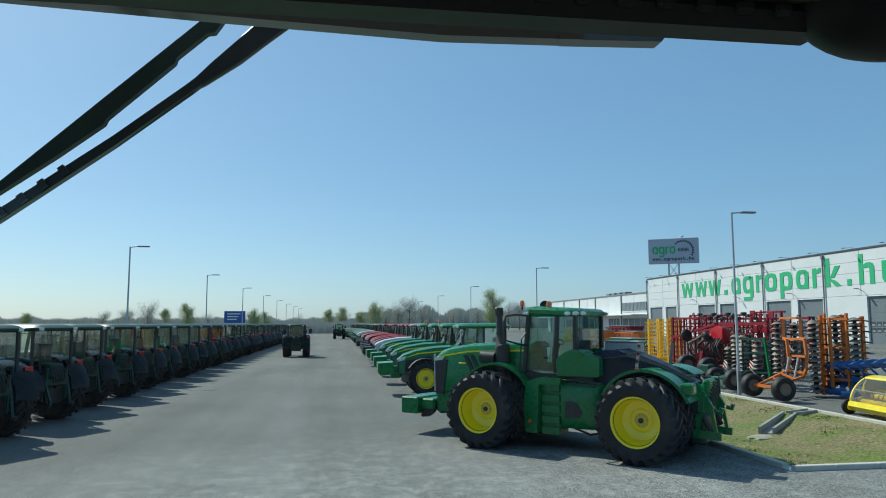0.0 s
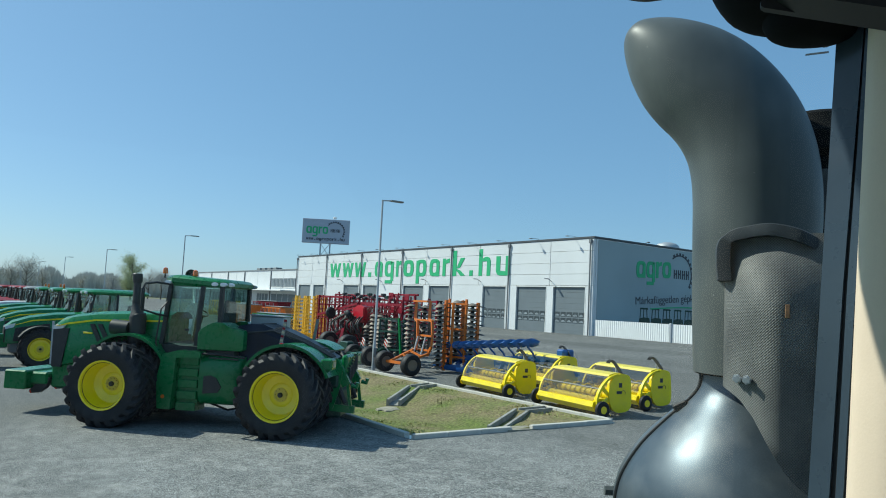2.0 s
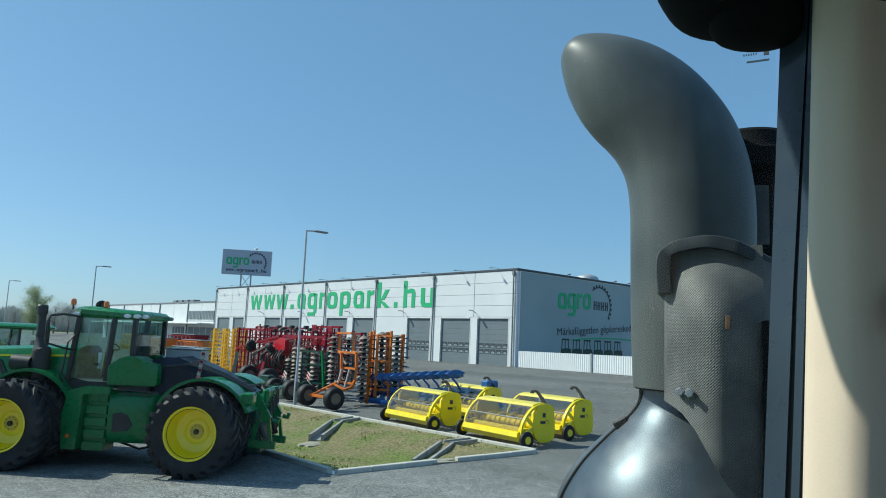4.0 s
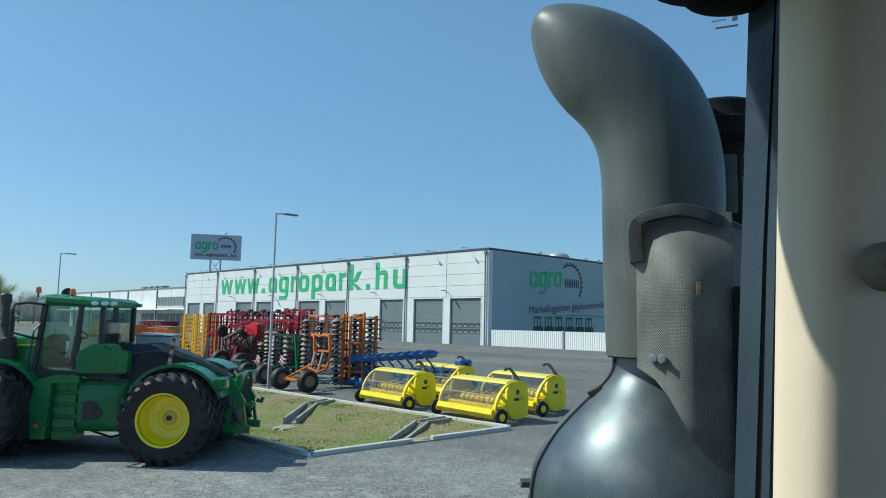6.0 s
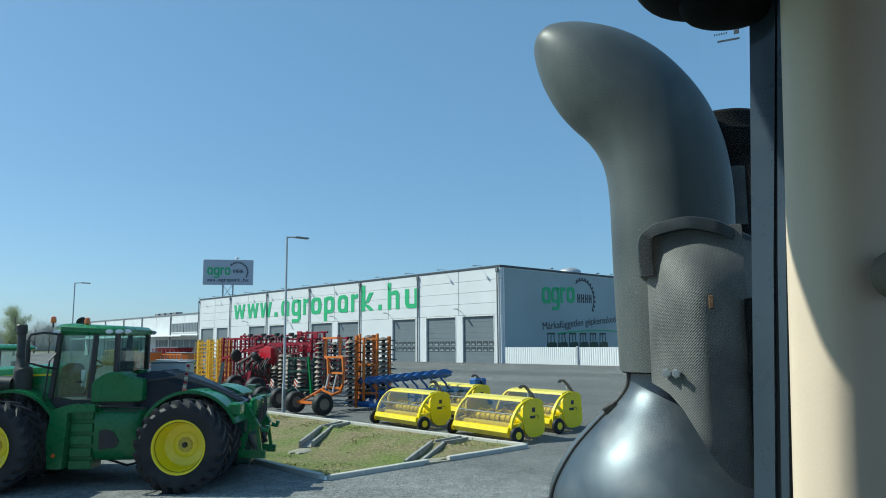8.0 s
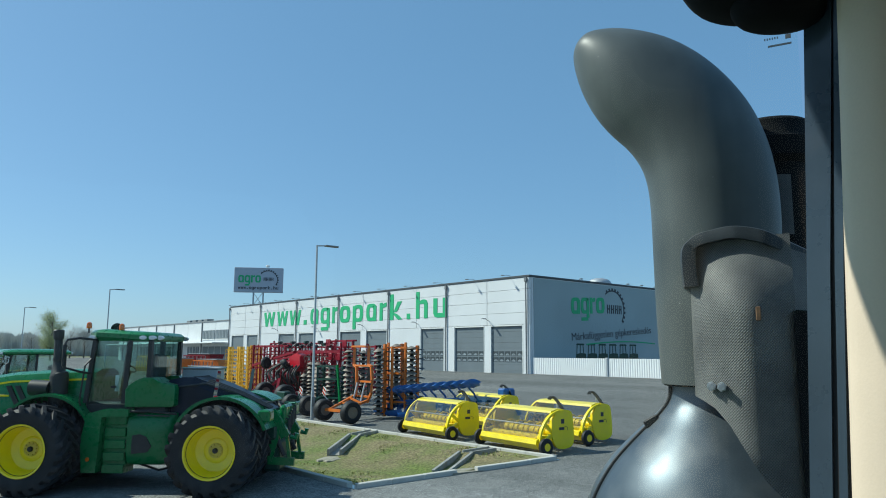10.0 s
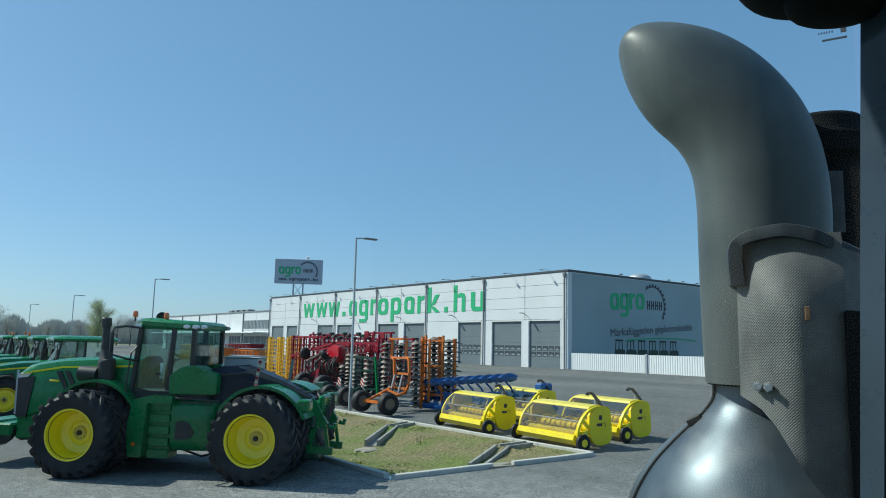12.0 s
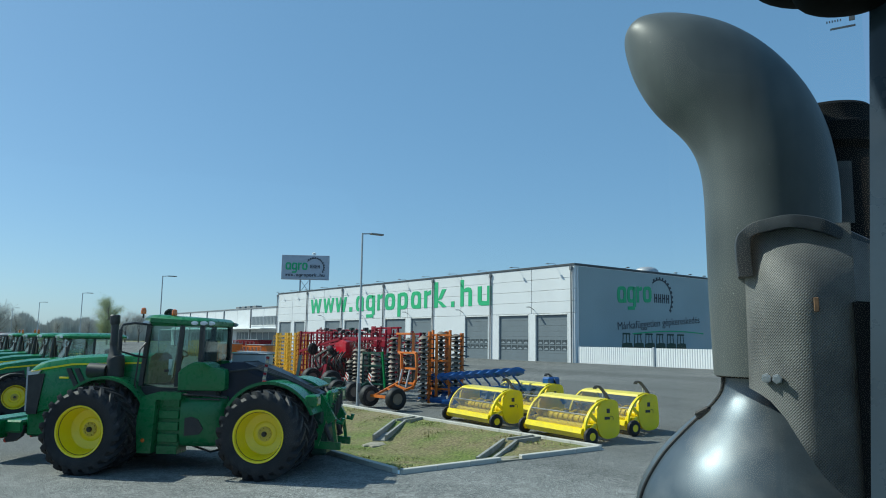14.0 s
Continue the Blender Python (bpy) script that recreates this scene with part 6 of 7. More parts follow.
def red_cultivator():
    root = thing("tine_cultivator", "crimson folded cultivator with lattice wings, gauge wheels and black hoses", "farm implement", m=pose(20.5, 32.0, gz(20.5)))
    rng = random.Random(7)
    for x, y in ((-2.5, 1.15), (-1.9, 4.55), (-0.4, 6.4)):
        transport_wheel(root, x, y, 0.55, 0.44)
    bm = B()
    bar(bm, (-1.6, 1.6, 0.55), (-1.4, 5.6, 0.55), 0.20)
    bar(bm, (-1.5, 3.4, 0.6), (1.5, 3.6, 0.9), 0.22)
    bar(bm, (-1.7, 5.0, 0.45), (-1.2, 4.2, 1.25), 0.14)
    bar(bm, (-1.7, 3.6, 0.45), (-1.2, 4.2, 1.25), 0.14)
    part("axle_beam", bm, "crimson", root)
    # the bright cover over the middle and the sloping arms beside it
    bm = B()
    slab(bm, [(4.15, 2.42), (3.4, 2.66), (2.80, 2.54), (2.76, 1.86), (3.3, 1.66), (3.85, 1.86)], -0.75, -0.25, "yz")
    bmesh.ops.bevel(bm, geom=list(bm.edges), offset=0.05, segments=2, affect="EDGES")
    part("middle_cover", bm, "bright_red", root)
    for (y0, z0), (y1, z1) in (((8.9, 1.9), (4.2, 2.72)), ((3.4, 2.75), (-0.6, 2.75)), ((5.2, 1.4), (3.0, 2.0))):
        bm = B()
        bar(bm, (-0.55, y0, z0), (-0.35, y1, z1), 0.11, 0.13)
        part("lift_arm", bm, "crimson", root)
    # folded wings: thin upright posts with short spurs, tied by rails
    for i, (x, y0, y1, z0, top, step) in enumerate(((-0.1, 5.6, 9.7, 0.35, 3.15, 0.46), (0.9, 2.0, 9.5, 0.5, 3.28, 0.62), (0.45, 2.4, 6.4, 0.6, 2.75, 0.44), (1.8, -0.6, 9.2, 0.6, 3.1, 0.7), (0.3, -0.8, 1.7, 1.3, 3.4, 0.40))):
        n = round((y1 - y0) / step)
        for k in range(n + 1):
            y = y0 + (y1 - y0) * k / n
            t = top + rng.uniform(-0.18, 0.14)
            bm = B()
            bar(bm, (x, y, z0), (x + rng.uniform(-0.05, 0.05), y, t), 0.10 if k % 3 == 0 else 0.055)
            z = z0 + 0.12
            while z < t - 0.05:
                d = 0.16 if (k + i) % 2 else -0.16
                tube(bm, [(x, y, z), (x - 0.16, y + d * 0.6, z + 0.05), (x - 0.22, y + d, z - 0.06)], 0.022, 5)
                z += 0.30
            part("wing_post", bm, "crimson", root)
        for z in (z0 + 0.3, (z0 + top) / 2, top - 0.55, top - 0.08):
            bm = B()
            bar(bm, (x + 0.08, y0 - 0.1, z), (x + 0.08, y1 + 0.1, z + rng.uniform(-0.05, 0.05)), 0.09, rng.uniform(0.08, 0.14))
            part("wing_rail", bm, "crimson", root)
    # plates on the tall end frame
    for y, z in ((-0.6, 2.35), (0.2, 2.3), (1.0, 2.3), (-0.4, 3.0), (1.2, 3.05)):
        bm = B()
        box(bm, 0.12, 0.17, y, y + 0.45, z, z + 0.36, 0.02)
        part("frame_plate", bm, "crimson", root)
    # small dark fittings along the top rail
    for k in range(13):
        y = 2.2 + 0.52 * k
        bm = B()
        box(bm, 0.62, 0.88, y - 0.12, y + 0.12, 2.95 + 0.12 * (k % 3), 3.12 + 0.12 * (k % 3), 0.03)
        tube(bm, [(0.7, y, 3.0), (0.5, y + 0.15, 3.2), (0.6, y + 0.3, 2.9)], 0.02, 5)
        part("distributor", bm, "dgreen" if k % 4 == 1 else "black", root)
    for y, z1 in ((1.3, 2.2), (2.0, 2.3), (2.7, 1.6)):
        disc_column(root, -0.5, y, 0.35, z1, 0.205, "black")
    for y, z, tip in ((6.36, 2.10, 15), (4.06, 2.02, 70)):
        bm = B()
        lathe(bm, [(0.12, -0.12), (0.28, -0.15), (0.35, -0.06), (0.35, 0.06), (0.28, 0.15), (0.12, 0.12)], 20, pose(-0.95, y, z, 90 - tip * 0.5, 0, tip), True)
        g = part("gauge_wheel", bm, "rubber", root)
        bm = B()
        bar(bm, (-0.8, y, z), (-0.3, y + 0.2, z + 0.5), 0.08)
        part("wheel_fork", bm, "crimson", g)
    bm = B()
    for k in range(13):
        y = 2.9 + 0.2 * k
        pts = [(-0.6, y, 2.1), (-0.95 - rng.uniform(0, 0.2), y + rng.uniform(-0.3, 0.5), 1.6), (-1.0, y + rng.uniform(-0.3, 0.5), 1.1), (-0.6, y + 0.2, 0.7)]
        tube(bm, spline(pts, 3), 0.045, 6)
    tagged(part("thick_hoses", bm, "black", root), kind="stuff")
    bm = B()
    for k in range(26):
        y, z = rng.uniform(0.6, 7.6), rng.uniform(0.4, 1.5)
        bar(bm, (0.3, y, z), (0.2 + rng.uniform(-0.2, 0.2), y + rng.uniform(-0.5, 0.5), z + rng.uniform(0.3, 0.8)), 0.09, 0.14)
    tagged(part("shanks", bm, "black", root), kind="stuff")
    # sloping arm beside the cover, and the stacked tine rows on the near wing
    for z in (2.42, 2.22):
        bm = B()
        bar(bm, (-0.6, 5.6, z - 0.15), (-0.6, 4.0, z + 0.05), 0.10)
        part("cover_arm", bm, "crimson", root)
    for k in range(8):
        z = 0.85 + 0.23 * k
        bm = B()
        bar(bm, (-0.35, 0.35, z), (-0.30, 2.70, z + 0.03), 0.055)
        row = part("tine_row", bm, "crimson", root)
        bm = B()
        for q in range(9):
            y = 0.45 + 0.27 * q + 0.05 * (k % 2)
            tube(bm, [(-0.33, y, z), (-0.50, y, z + 0.05), (-0.58, y, z - 0.04), (-0.52, y, z - 0.14)], 0.018, 5)
        part("tines", bm, "black", row)
    return root


red_cultivator()


def yellow_harrow():
    root = thing("folding_harrow", "yellow and amber folded harrow standing upright", "farm implement", m=pose(21.0, 42.9, gz(21)))
    for mat, y0, y1, thick, top in (("oyellow", 0.75, 3.7, (0.75, 1.9, 2.2, 3.6), 3.05), ("amber", -0.95, 0.45, (-0.9, 0.3), 3.12)):
        posts = sorted(set(thick) | {y0 + (y1 - y0) * q for q in (0.25, 0.5, 0.8)})
        for y in posts:
            bm = B()
            bar(bm, (0, y, 0.0), (0, y, top), 0.19 if y in thick else 0.07)
            part("post", bm, mat, root)
        for k in range(11):
            bm = B()
            bar(bm, (-0.05, y0, 0.3 + k * 0.25), (-0.05, y1, 0.3 + k * 0.25), 0.05)
            rail = part("rail", bm, mat, root)
            bm = B()
            n = int((y1 - y0) / 0.3)
            for q in range(n + 1):
                y = y0 + 0.1 + q * 0.3
                tube(bm, [(-0.08, y, 0.3 + k * 0.25), (-0.3, y, 0.38 + k * 0.25), (-0.34, y, 0.22 + k * 0.25)], 0.02, 5)
            part("spring_tines", bm, mat, rail)
    bm = B()
    bar(bm, (-0.6, 1.8, 0.4), (1.6, 1.8, 0.4), 0.2)
    bar(bm, (0.05, -0.9, 0.5), (0.05, 3.6, 0.5), 0.14)
    part("drawbar", bm, "oyellow", root)
    return root


yellow_harrow()


def far_implement(x, y, w, h, mat, label):
    root = thing("seed_drill", label, "farm implement", m=pose(x, y, gz(x)))
    bm = B()
    slab(bm, [(-0.7, h), (0.7, h), (0.35, h * 0.55), (-0.35, h * 0.55)], 0, w)
    part("hopper", bm, mat, root)
    bm = B()
    box(bm, -0.75, 0.75, -0.02, w + 0.02, h, h + 0.06, 0.02)
    part("hopper_lid", bm, "grey", root)
    bm = B()
    for k in range(5):
        yy = 0.3 + (w - 0.6) * k / 4
        bar(bm, (-0.8, yy, 0.4), (0.8, yy, 0.5), 0.08)
        bar(bm, (0, yy, 0.0), (0, yy, h * 0.6), 0.08)
    bar(bm, (-0.8, 0, 0.55), (-0.8, w, 0.55), 0.12)
    part("frame", bm, mat, root)
    # coulter rows and the rails in front of the hopper
    n = int(w / 0.3)
    for k in range(n + 1):
        yy = w * k / n
        bm = B()
        bar(bm, (-1.05, yy, h * 0.95), (-1.15, yy, 0.55), 0.05)
        bar(bm, (-1.15, yy, 0.55), (-0.95, yy, 0.12), 0.06)
        part("coulter", bm, "grey" if k % 3 == 0 else mat, root)
    for z in (0.55, h * 0.6, h * 0.95):
        bm = B()
        bar(bm, (-1.06, -0.1, z), (-1.06, w + 0.1, z), 0.07)
        part("coulter_rail", bm, mat, root)
    bm = B()
    for k in range(6):
        yy = 0.3 + (w - 0.6) * k / 5
        tube(bm, spline([(-0.3, yy, h * 0.56), (-0.7, yy + 0.1, h * 0.75), (-1.05, yy + 0.15, h * 0.5)], 3), 0.03, 6)
    part("seed_tubes", bm, "black", root)
    for yy in (0.25, w - 0.25):
        transport_wheel(root, 0.5, yy, 0.45, 0.3)
    return root


far_implement(24.0, 62.0, 4.5, 2.0, "orange", "orange seed drill parked far back in the yard")
far_implement(25.6, 57.6, 4.0, 1.9, "orange", "orange seed drill beside a green one")
far_implement(27.0, 62.5, 5.0, 2.3, "red", "red seed drill parked far back in the yard")
far_implement(23.4, 53.6, 4.5, 1.45, "green", "green seed drill parked in the yard")
far_implement(30.0, 84.0, 6.0, 2.0, "oyellow", "yellow seed drill parked far back in the yard")


# ---- kerbs and drains ----
kerb([(15.42, 13.2), (15.42, 150)], label="pale concrete kerb along the yard edge")
kerb([(9.45, 13.95), (12.15, 13.60)])
kerb([(12.75, 13.50), (15.35, 13.16)])
bm = B()
slab(bm, [(12.0, 13.52), (12.9, 13.40), (12.95, 13.9), (12.1, 14.05)], gz(12.4) - 0.2, gz(12.4) + 0.035, "xy")
tagged(part("kerb_apron", bm, "pale_concrete"), "concrete apron slab between two kerbs", "kerb", kind="structure")
kerb([(9.45, 14.2), (9.45, 150)], label="pale concrete kerb along the lot edge")
chute([(15.33, 21.58, 0.19), (14.48, 21.5, 0.13), (12.5, 19.7, -0.07)], "concrete drain chute running down the grass bank")
chute([(15.30, 15.50, 0.19), (14.42, 15.68, 0.13), (12.23, 14.26, -0.02)], "concrete drain chute beside the headers")


def grass_tufts():
    bm = B()
    rng = random.Random(4)
    for _ in range(30000):
        u = rng.random()
        x = 9.7 + u * 5.6
        y = 13.9 + 22 * rng.random() ** 1.3
        if noise.noise((x * 0.9, y * 0.9, 3.0)) < rng.uniform(-0.3, 0.4) + 0.25 * u:
            continue
        dip = -0.34 * math.sin(math.pi * min(1, u * 1.15) ** 0.75) * min(1, (y - 13.9 + u * 0.78) / 2.2) if u < 0.87 else 0
        z = gz(x) + dip + 0.02
        a, hgt = rng.uniform(0, 6.28), rng.uniform(0.02, 0.06)
        c, s = math.cos(a) * 0.02, math.sin(a) * 0.02
        l = rng.uniform(-0.11, 0.11)
        v = [bm.verts.new(p) for p in ((x - c, y - s, z), (x + c, y + s, z), (x + l, y + l, z + hgt))]
        bm.faces.new(v)
    ob = part("grass_tufts", bm, "blade")
    return tagged(ob, "short spring grass growing on the bank", "grass", kind="stuff")


grass_tufts()


# ---- trees and distance ----
def tree(x, y, height, leafy, seed, name="tree"):
    rng = random.Random(seed)
    root = thing(name, "young tree in spring leaf beyond the lot" if leafy else "bare tree beyond the lot", "tree", "trees along the horizon", pose(x, y, gz(x)))
    bm = B()
    tube(bm, [(0, 0, -0.2), (0.1, 0.05, height * 0.3), (0, 0.1, height * 0.7)], [height * 0.022, height * 0.017, height * 0.008], 7)
    tips = []
    for k in range(34 if leafy else 14):
        a = rng.uniform(0, 6.28)
        if leafy:
            # limbs reach out to an uneven, rounded crown
            v, r = rng.uniform(-0.95, 0.95), rng.uniform(0.35, 1.0)
            wide = 0.27 * height * r * math.sqrt(1 - v * v) * rng.uniform(0.8, 1.15)
            L = height * 0.25
            q = Vector((math.cos(a) * wide, math.sin(a) * wide, height * (0.60 + 0.36 * v)))
            p = Vector((0, 0, max(height * 0.1, q.z - height * 0.22)))
        else:
            z0, L = height * rng.uniform(0.2, 0.65), height * rng.uniform(0.2, 0.38)
            p = Vector((0, 0, z0))
            q = p + Vector((math.cos(a) * L * 0.6, math.sin(a) * L * 0.6, L * 0.8))
        mid = (p + q) / 2 + Vector((0, 0, -L * 0.06))
        tube(bm, [p, mid, q], [height * 0.008, height * 0.005, height * 0.002], 5)
        tips += [mid, q, (mid + q) / 2]
    part("trunk", bm, "bark", root)
    bm = B()
    n = 15000 if leafy else 3200
    for _ in range(n):
        t = rng.choice(tips)
        s = height * (0.050 if leafy else 0.085)
        c = t + Vector((rng.gauss(0, s), rng.gauss(0, s), rng.gauss(0, s * 0.8)))
        if c.z < height * (0.02 if leafy else 0.2):
            continue
        if leafy:
            d = height * rng.uniform(0.004, 0.010)
            e1 = Vector((rng.gauss(0, 1), rng.gauss(0, 1), rng.gauss(0, 1))).normalized() * d
            e2 = Vector((rng.gauss(0, 1), rng.gauss(0, 1), rng.gauss(0, 1))).normalized() * d
            bm.faces.new([bm.verts.new(c + w) for w in (e1, e2, -e1, -e2)])
        else:
            e = Vector((rng.gauss(0, 1), rng.gauss(0, 1), abs(rng.gauss(0.8, 0.6)))).normalized() * height * rng.uniform(0.05, 0.11)
            w = Vector((rng.gauss(0, 1), rng.gauss(0, 1), 0)).normalized() * height * 0.0032
            bm.faces.new([bm.verts.new(q) for q in (c - w, c + w, c + e)])
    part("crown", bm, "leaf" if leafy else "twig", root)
    return root


# azimuth from the lane, height as an angle, distance, in leaf
for i, (az, el, dist, leafy) in enumerate([(-25, 1.0, 260, 0), (-22, 0.9, 280, 1), (-17.2, 1.0, 250, 0), (-15.6, 1.2, 240, 0), (-14.2, 1.8, 240, 0), (-13.0, 1.2, 250, 1), (-11.5, 1.7, 230, 1), (-10, 1.0, 260, 0),
        (-6.6, 1.3, 170, 1), (-5.8, 1.0, 175, 1), (-3.2, 0.8, 300, 0), (-0.9, 1.2, 260, 1), (0.2, 1.4, 250, 1), (1.6, 1.2, 270, 1), (2.8, 1.9, 240, 1), (3.6, 1.4, 260, 0), (4.6, 1.8, 250, 0), (5.5, 2.1, 250, 0), (6.5, 1.4, 260, 0),
        (9.0, 1.0, 280, 0), (12.2, 2.6, 190, 1), (13.4, 1.6, 220, 0), (14.3, 1.4, 220, 0), (11.0, 1.3, 230, 0)]):
    a = radians(az)
    tree(math.sin(a) * dist, math.cos(a) * dist, (3.05 + dist * math.tan(radians(el))) * 1.0, bool(leafy), i)


def woods(az0, az1, dist, hgt, n, seed, label):
    """A far belt of bare woodland, made of upright twigs and thin stems."""
    rng = random.Random(seed)
    bm = B()
    for _ in range(n):
        a, d = radians(rng.uniform(az0, az1)), dist + rng.uniform(-25, 25)
        x, y = math.sin(a) * d, math.cos(a) * d
        top = hgt * (0.75 + 0.35 * noise.noise((math.degrees(a) * 0.8, 0, seed))) * (1 - 0.45 * rng.random() ** 2)
        z0 = top * rng.uniform(0.0, 0.6)
        w = rng.uniform(0.15, 0.6)
        l = rng.uniform(-1.6, 1.6)
        bm.faces.new([bm.verts.new(q) for q in ((x - w, y, z0), (x + w, y, z0), (x + l, y, top))])
    # the twig colour carries the haze of the distance
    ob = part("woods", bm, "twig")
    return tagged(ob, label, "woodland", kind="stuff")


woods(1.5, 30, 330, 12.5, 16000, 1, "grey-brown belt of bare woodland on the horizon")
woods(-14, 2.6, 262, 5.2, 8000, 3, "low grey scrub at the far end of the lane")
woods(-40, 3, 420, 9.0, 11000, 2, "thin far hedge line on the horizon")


def notice_board(x, y):
    root = thing("notice_board", "blue board with unreadable white lines on two posts", "sign", m=pose(x, y, 0))
    for s in (-1.2, 1.2):
        bm = B()
        bar(bm, (s, 0, -0.1), (s, 0, 5.2), 0.12)
        part("post", bm, "galv", root)
    bm = B()
    box(bm, -1.7, 1.7, -0.1, -0.05, 3.3, 5.25, 0.02)
    board = part("board", bm, "board_blue", root)
    bm = B()
    for k in range(3):
        box(bm, -1.2, 0.9 - 0.3 * k, -0.112, -0.102, 4.7 - 0.45 * k, 4.88 - 0.45 * k)
    part("writing_bars", bm, "white", board)
    return root


notice_board(-17.2, 122)


def far_shed(x, y):
    root = thing("far_shed", "pale low shed beyond the tractors", "building", m=pose(x, y, 0, 0, 0, 15))
    bm = B()
    box(bm, -14, 14, -6, 6, 0, 4.2)
    part("wall", bm, "panel", root)
    bm = B()
    slab(bm, [(-6.3, 4.2), (6.3, 4.2), (0, 5.6)], -14.3, 14.3, "yz")
    part("roof", bm, "sign_face", root)
    return root


far_shed(-72, 128)


# ---- the cab that the camera sits in ----
own = thing("own_tractor", "green tractor cab with beige trim, seen from the driver's seat", "tractor")
STK = Vector((1.37, 0.73, 0))
LEFTWARD = Vector((-0.47, 0.882, 0))
OUT = Vector((0.882, 0.47, 0))


def st(s, r, z):
    """A place by the exhaust: s to its front, r away from the cab, z up."""
    return STK + LEFTWARD * s + OUT * r + Vector((0, 0, z))


# stack pipe with its swept tip
# each section: its front edge (s, z), its back edge (s, z) and its half depth
bm = B()
run = spline([(0.114, 2.99, -0.110, 2.99, 0.112), (0.119, 3.14, -0.120, 3.14, 0.118), (0.121, 3.292, -0.126, 3.282, 0.121), (0.122, 3.347, -0.127, 3.338, 0.122), (0.126, 3.395, -0.124, 3.398, 0.123), (0.135, 3.433, -0.113, 3.467, 0.123),
              (0.151, 3.466, -0.091, 3.534, 0.123), (0.171, 3.493, -0.061, 3.590, 0.122), (0.202, 3.526, -0.021, 3.643, 0.121), (0.232, 3.567, 0.026, 3.688, 0.118), (0.257, 3.618, 0.081, 3.723, 0.110),
              (0.271, 3.664, 0.152, 3.749, 0.094), (0.276, 3.696, 0.215, 3.757, 0.070), (0.275, 3.720, 0.250, 3.751, 0.030)], 5)
rings = []
for a, b, c, d, w in run:
    rings.append([st((a + c) / 2 + (a - c) / 2 * math.cos(q), w * math.sin(q), (b + d) / 2 + (b - d) / 2 * math.cos(q)) for q in (2 * math.pi * k / 72 for k in range(72))])
loft(bm, rings)
pipe = part("exhaust_stack", bm, "stack", own, "matt dark grey exhaust stack with a swept beak", smooth=60)
bm = B()
tube(bm, [st(0.0, 0, 2.987), st(0.0, 0, 2.995)], [0.110, 0.110], 40)
part("stack_end", bm, "matt_black", pipe)
# muffler cowl: a neck under the pipe that flares out to the round body
bm = B()
ctr = st(-0.01, 0.10, 0)
rings = []
for r, z, k in spline([(0.297, 1.5, 1.0), (0.297, 2.2, 1.0), (0.299, 2.60, 1.0), (0.300, 2.66, 1.0), (0.295, 2.718, 0.96), (0.276, 2.768, 0.86), (0.230, 2.83, 0.66), (0.170, 2.885, 0.42), (0.120, 2.925, 0.2), (0.090, 2.958, 0.06), (0.082, 2.995, 0.0)], 4):
    c = st(0.018 - 0.028 * k, 0.02 + 0.08 * k, z)
    rings.append([c + Vector((math.cos(a), math.sin(a), 0)) * r for a in (2 * math.pi * q / 64 for q in range(64))])
loft(bm, rings)
muffler = part("muffler", bm, "muffler", own, "smooth blue-grey exhaust muffler", smooth=60)
bm = B()
tube(bm, [ctr + Vector((math.cos(a), math.sin(a), 0)) * 0.2995 + Vector((0, 0, 2.675)) for a in (2 * math.pi * q / 64 for q in range(65))], 0.003, 6)
part("body_seam", bm, "cab_black", muffler)
bm = B()
side = (LEFTWARD * 1.0 + OUT * 0.0).normalized()
seam = spline([(0.297, 1.6, 1.0), (0.299, 2.60, 1.0), (0.300, 2.66, 1.0), (0.295, 2.718, 0.96), (0.276, 2.768, 0.86), (0.230, 2.83, 0.66), (0.170, 2.885, 0.42), (0.120, 2.925, 0.2), (0.090, 2.958, 0.06), (0.084, 2.985, 0.0)], 4)
tube(bm, [st(0.018 - 0.028 * k, 0.02 + 0.08 * k, z) + (LEFTWARD - OUT * 0.42).normalized() * (r + 0.001) for r, z, k in seam], 0.0042, 8)
part("seam", bm, "cab_black", muffler)
for z, s in ((2.70, 0.297), (2.59, 0.302), (2.575, 0.284)):
    bm = B()
    p = ctr + LEFTWARD * s - OUT * (0.03 if s > 0.28 else 0.09) + Vector((0, 0, z))
    tube(bm, [p, p + (LEFTWARD - OUT * 0.5).normalized() * 0.022], 0.011, 6)
    part("bolt", bm, "stack", muffler)
bm = B()
p = st(0.135, -0.015, 2.915)
box(bm, -0.016, 0.016, -0.008, 0.008, -0.008, 0.008, 0.003, Matrix.Translation(p) @ pose(0, 0, 0, 0, 30, 118))
part("clip", bm, "cab_black", muffler)
# perforated heat shield between stack and cab
SHIELD = [(0.046, -0.112), (0.040, -0.135), (0.030, -0.155), (0.012, -0.178), (-0.010, -0.195), (-0.030, -0.206), (-0.047, -0.210), (-0.060, -0.2075), (-0.075, -0.202), (-0.098, -0.191), (-0.126, -0.176), (-0.165, -0.128), (-0.18, -0.08)]
LOW = [2.972, 2.970, 2.966, 2.955, 2.930, 2.895, 2.865, 2.845, 2.825, 2.805, 2.795, 2.79, 2.79]


